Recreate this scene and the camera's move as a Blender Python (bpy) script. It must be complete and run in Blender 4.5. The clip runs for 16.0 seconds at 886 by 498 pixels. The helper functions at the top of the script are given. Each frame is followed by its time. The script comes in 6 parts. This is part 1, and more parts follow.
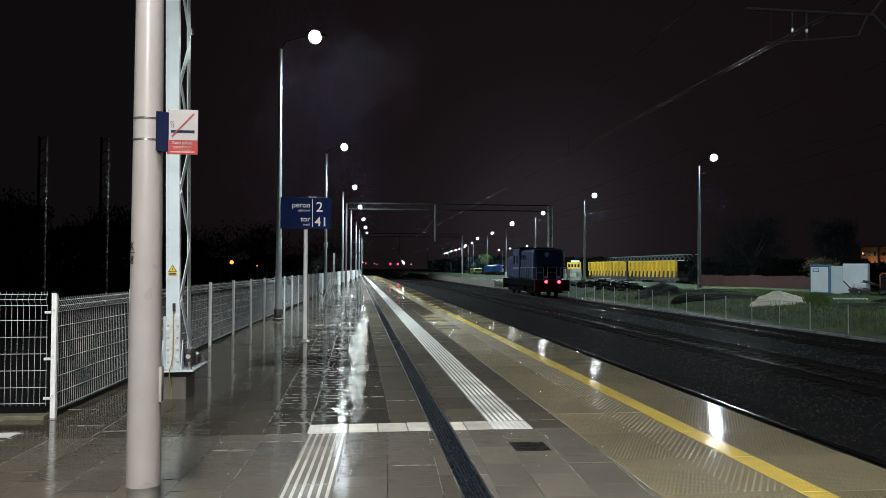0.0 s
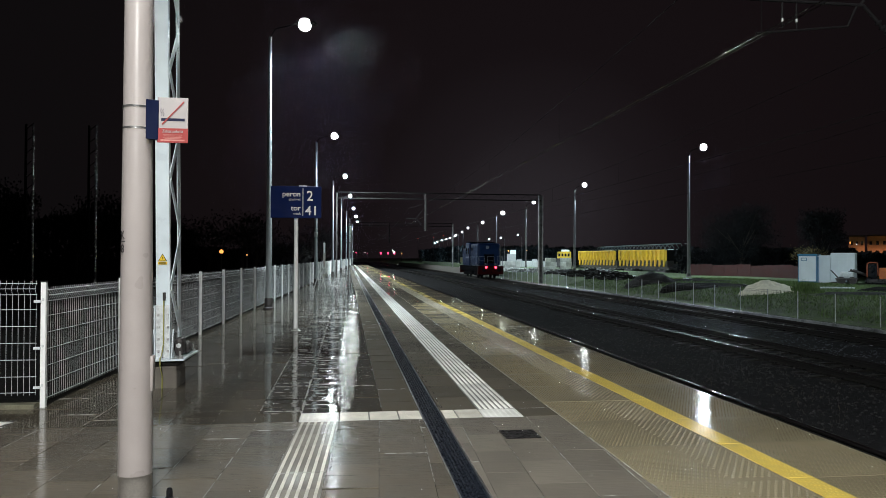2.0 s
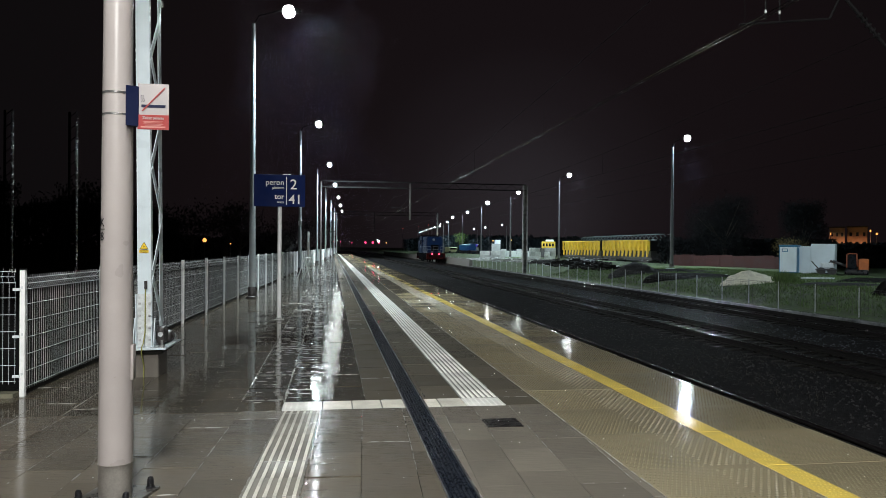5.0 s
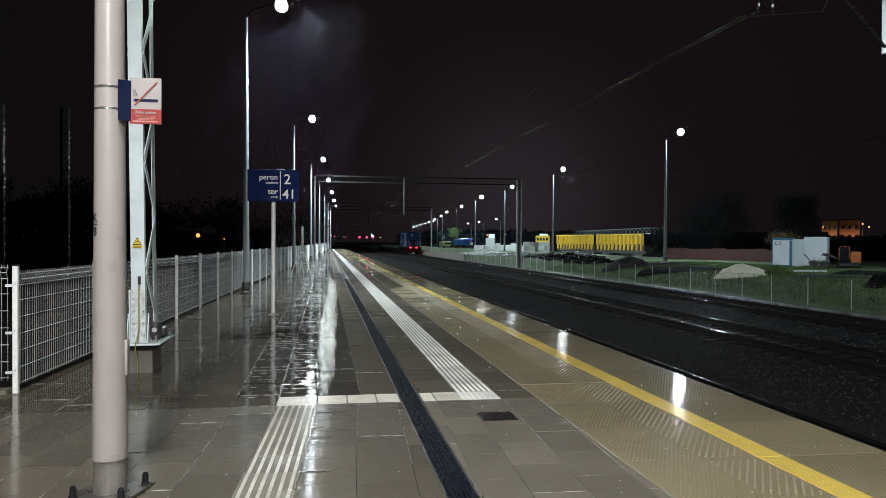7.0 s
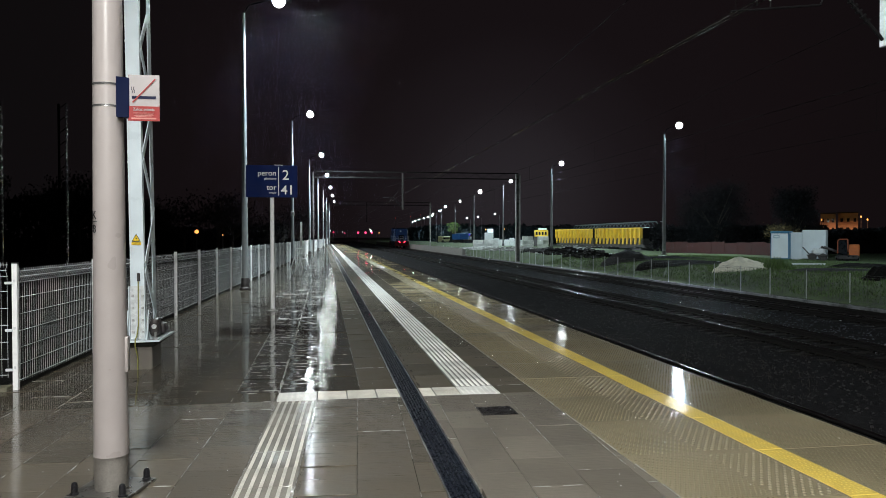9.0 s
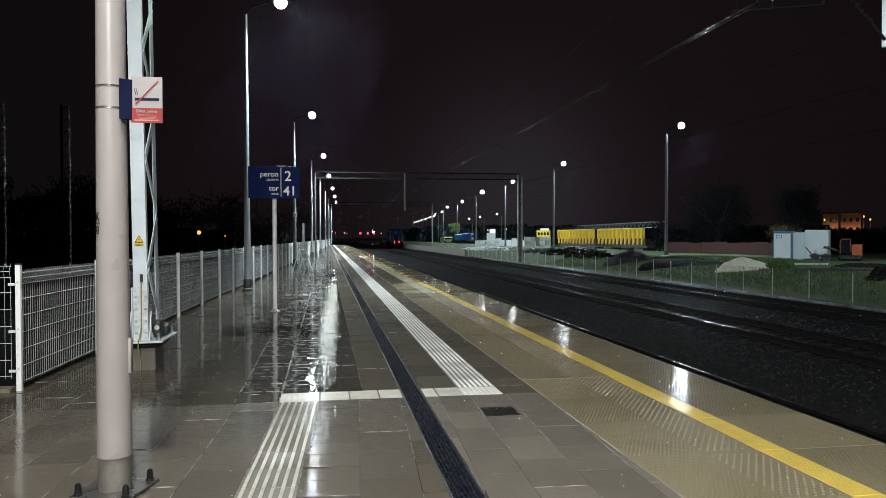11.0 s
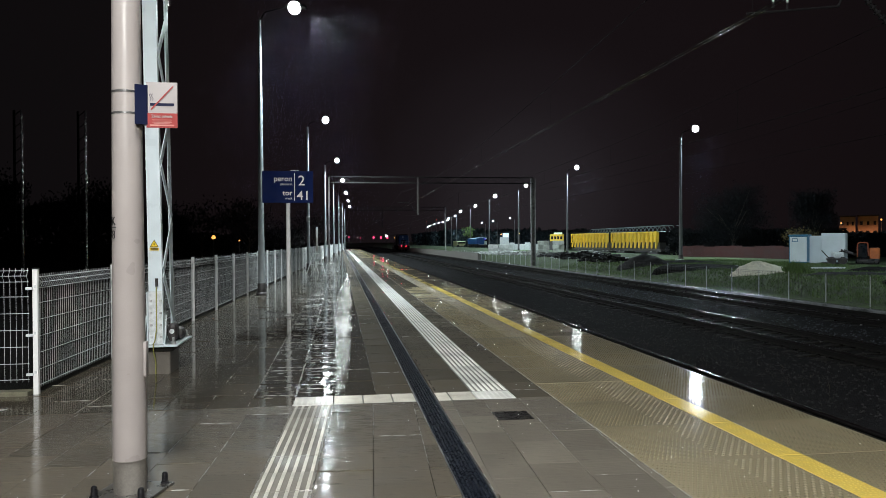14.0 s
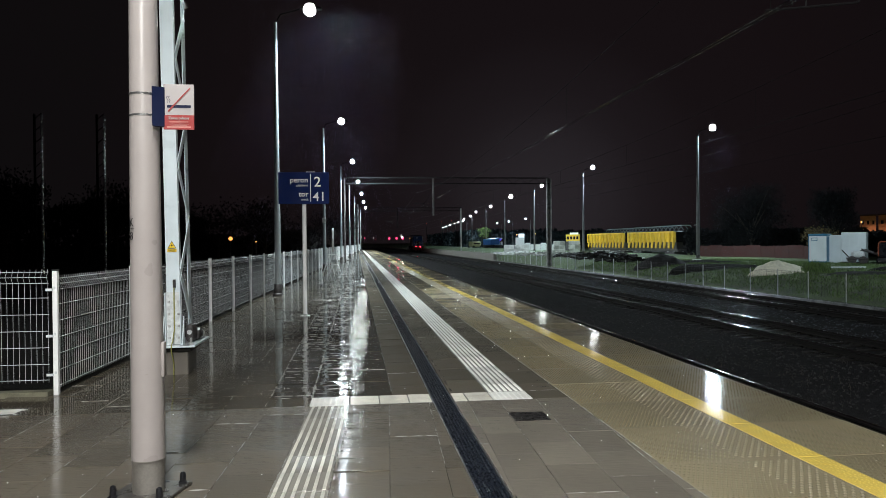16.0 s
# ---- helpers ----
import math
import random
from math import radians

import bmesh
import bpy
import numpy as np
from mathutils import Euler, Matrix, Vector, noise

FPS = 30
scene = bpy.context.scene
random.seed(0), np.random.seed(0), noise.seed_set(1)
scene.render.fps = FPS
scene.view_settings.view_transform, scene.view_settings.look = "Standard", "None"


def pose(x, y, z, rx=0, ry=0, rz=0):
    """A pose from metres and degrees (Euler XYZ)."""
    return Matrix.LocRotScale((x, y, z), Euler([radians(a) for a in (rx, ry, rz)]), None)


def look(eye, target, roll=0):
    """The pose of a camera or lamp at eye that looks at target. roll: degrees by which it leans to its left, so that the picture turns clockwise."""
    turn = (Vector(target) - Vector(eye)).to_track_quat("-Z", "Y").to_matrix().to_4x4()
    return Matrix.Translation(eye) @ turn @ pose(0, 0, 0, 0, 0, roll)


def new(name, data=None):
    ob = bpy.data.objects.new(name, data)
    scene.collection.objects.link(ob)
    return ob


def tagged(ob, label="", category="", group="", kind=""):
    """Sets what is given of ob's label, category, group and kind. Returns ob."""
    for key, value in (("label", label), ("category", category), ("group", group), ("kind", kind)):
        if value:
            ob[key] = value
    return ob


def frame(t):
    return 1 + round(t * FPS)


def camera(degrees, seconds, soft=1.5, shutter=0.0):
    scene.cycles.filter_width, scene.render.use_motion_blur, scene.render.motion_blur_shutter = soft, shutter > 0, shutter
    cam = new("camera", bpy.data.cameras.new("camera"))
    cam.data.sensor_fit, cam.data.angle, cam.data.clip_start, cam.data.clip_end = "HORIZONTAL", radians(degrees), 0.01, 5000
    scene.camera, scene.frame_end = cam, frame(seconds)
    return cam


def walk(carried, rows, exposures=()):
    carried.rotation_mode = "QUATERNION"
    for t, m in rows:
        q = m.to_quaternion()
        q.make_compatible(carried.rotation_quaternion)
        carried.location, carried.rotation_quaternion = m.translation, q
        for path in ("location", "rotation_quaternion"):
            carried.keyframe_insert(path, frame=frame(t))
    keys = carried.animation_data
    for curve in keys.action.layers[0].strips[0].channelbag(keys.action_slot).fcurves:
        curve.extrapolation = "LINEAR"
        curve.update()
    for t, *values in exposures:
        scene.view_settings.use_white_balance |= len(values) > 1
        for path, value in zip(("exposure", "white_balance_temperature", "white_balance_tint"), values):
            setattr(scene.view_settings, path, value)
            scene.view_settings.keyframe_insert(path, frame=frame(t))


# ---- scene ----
cam = camera(62.1, 16.0, soft=0.75)
PATH = [
    (0, (0.003, -0.082, 1.625), (0.235, 1.904, 1.678), 0.2),
    (0.5, (-0.003, -0.087, 1.623), (0.221, 1.9, 1.667), 0.1),
    (1, (-0.004, -0.086, 1.624), (0.237, 1.899, 1.659), 0.1),
    (1.5, (-0.008, -0.094, 1.625), (0.243, 1.89, 1.653), 0.1),
    (2, (-0.005, -0.091, 1.622), (0.253, 1.892, 1.646), 0.2),
    (2.5, (-0.004, -0.092, 1.624), (0.263, 1.89, 1.646), 0.3),
    (3, (0.003, -0.094, 1.621), (0.28, 1.887, 1.642), 0.4),
    (3.5, (0.006, -0.088, 1.618), (0.289, 1.892, 1.634), 0.4),
    (4, (0.009, -0.09, 1.619), (0.298, 1.889, 1.627), 0.4),
    (6.5, (0.003, -0.093, 1.618), (0.314, 1.882, 1.603), 0.3),
    (7, (0.005, -0.088, 1.615), (0.32, 1.887, 1.596), 0.2),
    (7.5, (0.004, -0.086, 1.619), (0.321, 1.889, 1.594), 0.1),
    (8, (0.008, -0.093, 1.615), (0.326, 1.881, 1.586), -0.0),
    (8.5, (0.005, -0.1, 1.619), (0.324, 1.874, 1.587), -0.1),
    (9, (0.003, -0.098, 1.619), (0.321, 1.876, 1.586), -0.1),
    (11.5, (0.001, -0.112, 1.622), (0.311, 1.864, 1.592), -0.2),
    (12, (0.004, -0.121, 1.615), (0.311, 1.855, 1.589), -0.2),
    (12.5, (0.001, -0.106, 1.618), (0.304, 1.87, 1.592), -0.2),
    (13, (0.001, -0.103, 1.615), (0.298, 1.874, 1.589), -0.2),
    (13.5, (-0.001, -0.109, 1.619), (0.288, 1.87, 1.595), -0.2),
    (14, (0.001, -0.104, 1.618), (0.278, 1.876, 1.598), -0.3),
    (14.5, (-0.001, -0.1, 1.617), (0.261, 1.883, 1.599), -0.3),
    (15, (0.0, -0.097, 1.615), (0.25, 1.887, 1.597), -0.4),
    (15.5, (0.0, -0.088, 1.615), (0.24, 1.897, 1.595), -0.4),
    (16, (0.001, -0.092, 1.615), (0.236, 1.894, 1.597), -0.5),
]
walk(cam, [(t, look(eye, target, roll)) for t, eye, target, roll in PATH])


# ---------------------------------------------------------------- night sky
world = bpy.data.worlds.new("night_sky")
scene.world = world
world.use_nodes = True
wn, wl = world.node_tree.nodes, world.node_tree.links
bg = wn["Background"]
tc = wn.new("ShaderNodeTexCoord")
glow = wn.new("ShaderNodeVectorMath")
glow.operation = "DOT_PRODUCT"
glow.inputs[1].default_value = Vector((0.25, 0.96, 0.05)).normalized()
wl.new(tc.outputs["Generated"], glow.inputs[0])
ramp = wn.new("ShaderNodeValToRGB")
ramp.color_ramp.elements[0].position, ramp.color_ramp.elements[0].color = 0.55, (0.0034, 0.0029, 0.0033, 1)
ramp.color_ramp.elements[1].position, ramp.color_ramp.elements[1].color = 1.0, (0.0210, 0.0180, 0.0210, 1)
for at, tone in ((0.83, (0.0046, 0.0037, 0.0041, 1)), (0.93, (0.0068, 0.0045, 0.0052, 1)), (0.975, (0.0076, 0.0053, 0.0062, 1)), (0.991, (0.0115, 0.0088, 0.0104, 1))):
    ramp.color_ramp.elements.new(at).color = tone
wl.new(glow.outputs["Value"], ramp.inputs["Fac"])
wl.new(ramp.outputs["Color"], bg.inputs["Color"])
bg.inputs["Strength"].default_value = 1.0

LED = (0.86, 0.985, 1.0)
LED_YARD = (0.72, 0.91, 1.0)
LED_NEAR = (1.0, 1.0, 0.97)
POWER_PLATFORM = 6300.0
POWER_YARD = 17500.0


def lamp_light(x, y, z, power, color, tilt=0.0, cone=168, radius=0.22, soft_edge=0.5):
    """A street lamp's light, thrown down and, by tilt, to its road side."""
    d = bpy.data.lights.new("lamp_light", "SPOT")
    d.energy, d.color, d.spot_size, d.spot_blend, d.shadow_soft_size = power, color, radians(cone), soft_edge, radius
    ob = new("lamp_light", d)
    ob.matrix_world = pose(x, y, z, 0, tilt, 0)
    return ob


# ---------------------------------------------------------------- materials
def material(name, color, rough=0.6, metal=0.0, vary=0.25, scale=6.0, fine=90.0, bump=0.15, dist=0.01,
             coat=0.0, coat_rough=0.05, piece="", dark=None, rough_vary=0.1, emit=None, strength=0.0, ior=1.45, puddle=0.0, stretch=None, ripple=(1, 1, 1)):
    m = bpy.data.materials.new(name)
    m.use_nodes = True
    nt = m.node_tree
    n, l = nt.nodes, nt.links
    p = n["Principled BSDF"]
    p.inputs["Metallic"].default_value = metal
    p.inputs["IOR"].default_value = ior
    if emit is not None:
        p.inputs["Base Color"].default_value = (*color, 1)
        p.inputs["Emission Color"].default_value = (*emit, 1)
        p.inputs["Emission Strength"].default_value = strength
        return m
    geo = n.new("ShaderNodeNewGeometry")
    where = geo.outputs["Position"]
    if piece == "moving":
        tco = n.new("ShaderNodeTexCoord")
        where = tco.outputs["Object"]
    if stretch:
        mp = n.new("ShaderNodeMapping")
        mp.inputs["Scale"].default_value = stretch
        l.new(where, mp.inputs["Vector"])
        where = mp.outputs["Vector"]
    big = n.new("ShaderNodeTexNoise")
    big.inputs["Scale"].default_value, big.inputs["Detail"].default_value = scale, 4
    l.new(where, big.inputs["Vector"])
    small = n.new("ShaderNodeTexNoise")
    small.inputs["Scale"].default_value, small.inputs["Detail"].default_value = fine, 3
    l.new(where, small.inputs["Vector"])
    r = n.new("ShaderNodeValToRGB")
    lo = tuple(c * (1 - vary) for c in color) if dark is None else dark
    hi = tuple(min(1, c * (1 + vary)) for c in color)
    r.color_ramp.elements[0].position, r.color_ramp.elements[0].color = 0.3, (*lo, 1)
    r.color_ramp.elements[1].position, r.color_ramp.elements[1].color = 0.7, (*hi, 1)
    add = n.new("ShaderNodeMath")
    add.operation = "MULTIPLY_ADD"
    l.new(small.outputs["Fac"], add.inputs[0])
    add.inputs[1].default_value = 0.35
    mixed = n.new("ShaderNodeMath")
    mixed.operation = "MULTIPLY"
    l.new(big.outputs["Fac"], mixed.inputs[0])
    mixed.inputs[1].default_value = 0.65
    l.new(mixed.outputs[0], add.inputs[2])
    fac = add.outputs[0]
    if piece in ("object", "island"):
        if piece == "object":
            info = n.new("ShaderNodeObjectInfo")
            rnd = info.outputs["Random"]
        else:
            rnd = geo.outputs["Random Per Island"]
        s = n.new("ShaderNodeMath")
        s.operation = "MULTIPLY_ADD"
        l.new(rnd, s.inputs[0])
        s.inputs[1].default_value = 0.34
        s2 = n.new("ShaderNodeMath")
        s2.operation = "SUBTRACT"
        l.new(fac, s2.inputs[0])
        s2.inputs[1].default_value = 0.17
        l.new(s2.outputs[0], s.inputs[2])
        fac = s.outputs[0]
    l.new(fac, r.inputs["Fac"])
    l.new(r.outputs["Color"], p.inputs["Base Color"])
    rr = n.new("ShaderNodeMapRange")
    rr.inputs["From Min"].default_value, rr.inputs["From Max"].default_value = 0.3, 0.7
    rr.inputs["To Min"].default_value, rr.inputs["To Max"].default_value = max(0.02, rough - rough_vary), min(1, rough + rough_vary)
    l.new(big.outputs["Fac"], rr.inputs["Value"])
    l.new(rr.outputs[0], p.inputs["Roughness"])
    b = n.new("ShaderNodeBump")
    b.inputs["Strength"].default_value, b.inputs["Distance"].default_value = bump, dist
    l.new(small.outputs["Fac"], b.inputs["Height"])
    l.new(b.outputs["Normal"], p.inputs["Normal"])
    if coat > 0:
        p.inputs["Coat Weight"].default_value = coat
        p.inputs["Coat IOR"].default_value = 1.33
        wet = n.new("ShaderNodeTexNoise")
        wet.inputs["Scale"].default_value, wet.inputs["Detail"].default_value = 1.7, 5
        l.new(geo.outputs["Position"], wet.inputs["Vector"])
        cr = n.new("ShaderNodeMapRange")
        cr.inputs["From Min"].default_value, cr.inputs["From Max"].default_value = 0.38, 0.62
        cr.inputs["To Min"].default_value, cr.inputs["To Max"].default_value = coat_rough * 0.35, coat_rough * 1.8
        l.new(wet.outputs["Fac"], cr.inputs["Value"])
        l.new(cr.outputs[0], p.inputs["Coat Roughness"])
        rip = n.new("ShaderNodeTexNoise")
        rip.inputs["Scale"].default_value, rip.inputs["Detail"].default_value = 45.0, 2
        drawn = n.new("ShaderNodeMapping")
        drawn.inputs["Scale"].default_value = ripple
        l.new(geo.outputs["Position"], drawn.inputs["Vector"])
        l.new(drawn.outputs["Vector"], rip.inputs["Vector"])
        cb = n.new("ShaderNodeBump")
        cb.inputs["Strength"].default_value, cb.inputs["Distance"].default_value = puddle, 0.004
        l.new(rip.outputs["Fac"], cb.inputs["Height"])
        l.new(cb.outputs["Normal"], p.inputs["Coat Normal"])
    return m


WET = dict(coat=1.0, coat_rough=0.02, rough=0.6, bump=0.22, dist=0.003, puddle=0.22, ior=1.08, ripple=(0.04, 1.2, 1))
WET_STREAM = dict(WET, puddle=0.34, ripple=(0.10, 1.2, 1))
WET_DULL = dict(WET, coat_rough=0.065, puddle=0.5, ior=1.2)
WET_RIDGED = dict(WET, coat=0.4, coat_rough=0.12, puddle=0.3, ripple=(1, 1, 1))
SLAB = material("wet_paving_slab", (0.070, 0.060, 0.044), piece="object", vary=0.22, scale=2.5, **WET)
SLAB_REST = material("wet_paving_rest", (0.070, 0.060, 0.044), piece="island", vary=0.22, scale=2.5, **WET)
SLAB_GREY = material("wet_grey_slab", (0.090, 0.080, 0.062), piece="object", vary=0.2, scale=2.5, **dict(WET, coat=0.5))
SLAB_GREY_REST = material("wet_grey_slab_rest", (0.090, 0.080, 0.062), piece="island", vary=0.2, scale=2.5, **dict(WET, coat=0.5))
# Near copies: a lighter base brightens the foreground; the water coat is rougher too.
SLAB_NEAR = material("lighter_near_slab", (0.103, 0.088, 0.067), piece="object", vary=0.22, scale=2.5, **WET_DULL)
SLAB_GREY_NEAR = material("lighter_near_grey_slab", (0.165, 0.148, 0.122), piece="object", vary=0.2, scale=2.5, **WET_DULL)
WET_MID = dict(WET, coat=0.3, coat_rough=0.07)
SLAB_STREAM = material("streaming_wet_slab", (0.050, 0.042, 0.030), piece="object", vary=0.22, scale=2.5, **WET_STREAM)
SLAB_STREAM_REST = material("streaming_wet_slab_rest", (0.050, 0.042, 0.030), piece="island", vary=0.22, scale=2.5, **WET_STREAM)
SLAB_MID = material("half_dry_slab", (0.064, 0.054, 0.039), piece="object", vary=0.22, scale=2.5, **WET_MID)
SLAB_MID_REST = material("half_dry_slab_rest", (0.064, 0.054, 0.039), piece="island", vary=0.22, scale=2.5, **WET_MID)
FILM = material("standing_water_film", (0.085, 0.072, 0.052), rough=0.6, vary=0.2, scale=2.5, ior=1.2, coat=1.0, coat_rough=0.02, puddle=1.0, bump=0.1)
PAVER = material("wet_dark_paver", (0.036, 0.030, 0.022), piece="object", vary=0.4, scale=3, **WET_STREAM)
PAVER_REST = material("wet_dark_paver_rest", (0.036, 0.030, 0.022), piece="island", vary=0.4, scale=3, **WET_STREAM)
BED = material("joint_sand", (0.10, 0.09, 0.075), rough=0.7, vary=0.4, coat=1.0, coat_rough=0.10)
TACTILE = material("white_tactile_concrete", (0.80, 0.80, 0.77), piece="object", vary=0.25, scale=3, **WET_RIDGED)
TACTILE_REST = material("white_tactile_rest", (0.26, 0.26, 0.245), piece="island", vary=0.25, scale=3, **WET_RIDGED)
TACTILE_NEAR = material("worn_cream_ridge", (0.50, 0.485, 0.43), piece="object", vary=0.25, scale=5, **WET_RIDGED)
TACTILE_MID = material("worn_tactile_base", (0.24, 0.24, 0.225), piece="object", vary=0.25, scale=3, **WET_RIDGED)
TACTILE_GREY = material("grey_tactile_base", (0.17, 0.16, 0.14), piece="object", vary=0.3, scale=3, **WET_RIDGED)
WET_ROUGH = dict(WET, coat_rough=0.036, puddle=0.22, ripple=(1, 1, 1), ior=1.45, rough=0.40)
BEIGE = material("beige_edge_slab", (0.216, 0.186, 0.116), piece="object", vary=0.25, scale=1.6, **WET_ROUGH)
BEIGE_REST = material("beige_edge_rest", (0.216, 0.186, 0.116), piece="island", vary=0.25, scale=1.6, **WET_ROUGH)
BEIGE_STUD = material("beige_stud", (0.205, 0.174, 0.106), rough=0.10, vary=0.2, ior=1.6, bump=0.05, coat=1.0, coat_rough=0.05, rough_vary=0.06)
PALE_STUD = material("pale_warning_stud", (0.200, 0.175, 0.120), rough=0.2, vary=0.2, ior=1.5, bump=0.05, coat=0.6, coat_rough=0.08, rough_vary=0.06)
YELLOW = material("yellow_line_paint", (0.68, 0.51, 0.10), rough=0.5, vary=0.18, scale=9, coat=1.0, coat_rough=0.12, puddle=0.2, bump=0.3, dist=0.004)
DRAIN = material("black_drain_iron", (0.008, 0.011, 0.018), rough=0.3, vary=0.5, scale=30, bump=0.4, dist=0.003, ior=1.4, coat=1.0, coat_rough=0.09, puddle=0.35)
DROP = material("water_drop", (0.75, 0.77, 0.78), rough=0.08, vary=0.05, bump=0.0)
# Lavender base puts the purple haze round the lamps into the rain's colour.
RAIN = material("rain_lamp_haze", (0.12, 0.098, 0.165), rough=0.5, vary=0.05, bump=0.0)
DRAIN_STEEL = material("drain_edge_steel", (0.32, 0.33, 0.33), rough=0.35, metal=0.8, vary=0.25)
# Pale colour for the bright line of water in the joint beside the edge slabs.
JOINT_GLINT = material("pale_joint_glint", (0.42, 0.42, 0.40), rough=0.4, vary=0.3, scale=10, coat=1.0, coat_rough=0.08, puddle=0.4)
NOSING = material("wet_black_nosing", (0.012, 0.012, 0.012), rough=0.035, rough_vary=0.015, vary=0.3, scale=12, bump=0.02, dist=0.001)
CONCRETE = material("wet_concrete", (0.15, 0.135, 0.115), rough=0.6, vary=0.35, scale=4, coat=0.6, coat_rough=0.2)
# Pale blotches over a dark base paint broken glints on the wet trough.
WET_TROUGH = material("trough_glint_concrete", (0.16, 0.165, 0.17), dark=(0.02, 0.02, 0.02), rough=0.4, vary=0.2, scale=1.6, fine=12, coat=1.0, coat_rough=0.08, puddle=1.0, ior=1.2)
DARK_CONCRETE = material("sooty_concrete", (0.05, 0.048, 0.045), rough=0.7, vary=0.5, scale=3)
FENCE = material("light_grey_coated_wire", (0.62, 0.65, 0.67), rough=0.35, vary=0.08, scale=3, bump=0.03)
FENCE_WIRE = material("weathered_thin_wire", (0.46, 0.48, 0.49), rough=0.3, vary=0.2, scale=3, fine=140, bump=0.05)
POLE_WHITE = material("creamy_white_pole_paint", (0.35, 0.316, 0.305), rough=0.36, vary=0.06, scale=5, fine=160, bump=0.05, coat=0.35, coat_rough=0.06)
LAMP_PAINT = material("blue_grey_lamp_paint", (0.36, 0.40, 0.42), rough=0.35, vary=0.1, scale=4, bump=0.05, coat=0.5, coat_rough=0.12)
YARD_POST = material("weathered_yard_post", (0.10, 0.10, 0.105), rough=0.5, vary=0.25, scale=5)
# Pale grey base stands in for the white glints on the water.
JOINT_WATER = material("joint_water_glint", (0.30, 0.30, 0.285), rough=0.14, vary=0.3, fine=55, bump=0.9, dist=0.008, rough_vary=0.06)
KERB = material("mossy_wet_kerb", (0.13, 0.125, 0.085), rough=0.6, vary=0.5, scale=7, coat=0.5, coat_rough=0.15, bump=0.5)
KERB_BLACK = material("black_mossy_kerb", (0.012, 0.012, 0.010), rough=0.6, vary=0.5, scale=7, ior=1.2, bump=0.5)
FAR_WALL = material("pale_tan_concrete", (0.115, 0.108, 0.098), rough=0.7, vary=0.15, scale=3, fine=12)
DULL_RED = material("dull_red_cab_paint", (0.24, 0.060, 0.026), rough=0.5, vary=0.25)
# Grey leaf copy lifted towards the night sky's tone, in place of haze.
LEAF_LEFT = material("haze_grey_leaf", (0.030, 0.030, 0.031), ior=1.05, rough=0.9, vary=0.5, piece="island")
POST_WHITE = material("white_post_paint", (0.84, 0.85, 0.85), rough=0.3, vary=0.05, scale=5, bump=0.04, coat=0.4, coat_rough=0.12)
MAST = material("pale_blue_mast_paint", (0.66, 0.75, 0.80), rough=0.35, vary=0.08, scale=4, bump=0.05, coat=0.5, coat_rough=0.15)
GULLY_IRON = material("wet_black_cast_iron", (0.010, 0.008, 0.008), rough=0.5, vary=0.5, scale=20, ior=1.25, coat=0.8, coat_rough=0.12, puddle=0.8)
GALV = material("galvanised_steel", (0.45, 0.46, 0.46), rough=0.42, metal=0.7, vary=0.3, scale=14)
ZINC = material("pale_mottled_zinc", (0.62, 0.65, 0.66), rough=0.45, metal=0.15, vary=0.3, scale=18)
# Bright metal for the lamplit edge line of the masts behind the fence.
MAST_GLINT = material("mast_highlight_steel", (0.85, 0.87, 0.88), rough=0.22, metal=1.0, vary=0.3, scale=6)
STEEL = material("bright_steel_band", (0.75, 0.75, 0.74), rough=0.2, metal=0.9, vary=0.1)
POST_GREY = material("grey_base_sleeve", (0.22, 0.205, 0.185), rough=0.45, metal=0.3, vary=0.25, scale=12, coat=0.6)
PLATE_DARK = material("wet_dark_plate", (0.095, 0.090, 0.083), rough=0.3, metal=0.4, vary=0.4, scale=14, coat=0.8, coat_rough=0.08, puddle=0.4)
BLACK = material("black_plastic", (0.012, 0.012, 0.014), rough=0.3, vary=0.3)
ARM_BLACK = material("matt_black_arm", (0.004, 0.004, 0.004), rough=0.9, vary=0.2, ior=1.03, bump=0.02)
SIGN_BLUE = material("sign_blue", (0.0025, 0.013, 0.085), rough=0.6, vary=0.06, bump=0.02, ior=1.2)
SIGN_TEXT = material("sign_text_white", (0.95, 0.95, 0.95), rough=0.5, vary=0.02, bump=0.0)
SIGN_NAVY = material("sign_navy", (0.006, 0.010, 0.036), ior=1.25, rough=0.4, vary=0.1)
SIGN_WHITE = material("sign_white", (0.34, 0.315, 0.312), rough=0.4, vary=0.04, bump=0.02)
SIGN_RED = material("sign_red", (0.29, 0.028, 0.026), rough=0.35, vary=0.06, bump=0.02)
SIGN_PINK = material("sign_pale_red", (0.52, 0.22, 0.19), rough=0.4, vary=0.05, bump=0.02)
SIGN_YELLOW = material("warning_yellow", (0.85, 0.58, 0.03), rough=0.4, vary=0.06, bump=0.02)
CABLE_GREEN = material("yellow_green_cable", (0.28, 0.28, 0.075), rough=0.4, vary=0.2, scale=30)
RAIL = material("worn_rail_steel", (0.62, 0.62, 0.63), rough=0.16, metal=1.0, vary=0.3, scale=5, fine=10, bump=0.25, dist=0.006, rough_vary=0.05)
CLIP_STEEL = material("wet_rail_clip", (0.50, 0.50, 0.50), rough=0.16, metal=1.0, vary=0.4, scale=8, bump=0.1, rough_vary=0.06)
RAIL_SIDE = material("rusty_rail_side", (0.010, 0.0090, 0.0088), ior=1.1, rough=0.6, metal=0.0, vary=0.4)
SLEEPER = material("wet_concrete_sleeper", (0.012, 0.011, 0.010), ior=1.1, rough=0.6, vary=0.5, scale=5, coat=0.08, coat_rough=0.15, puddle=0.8)
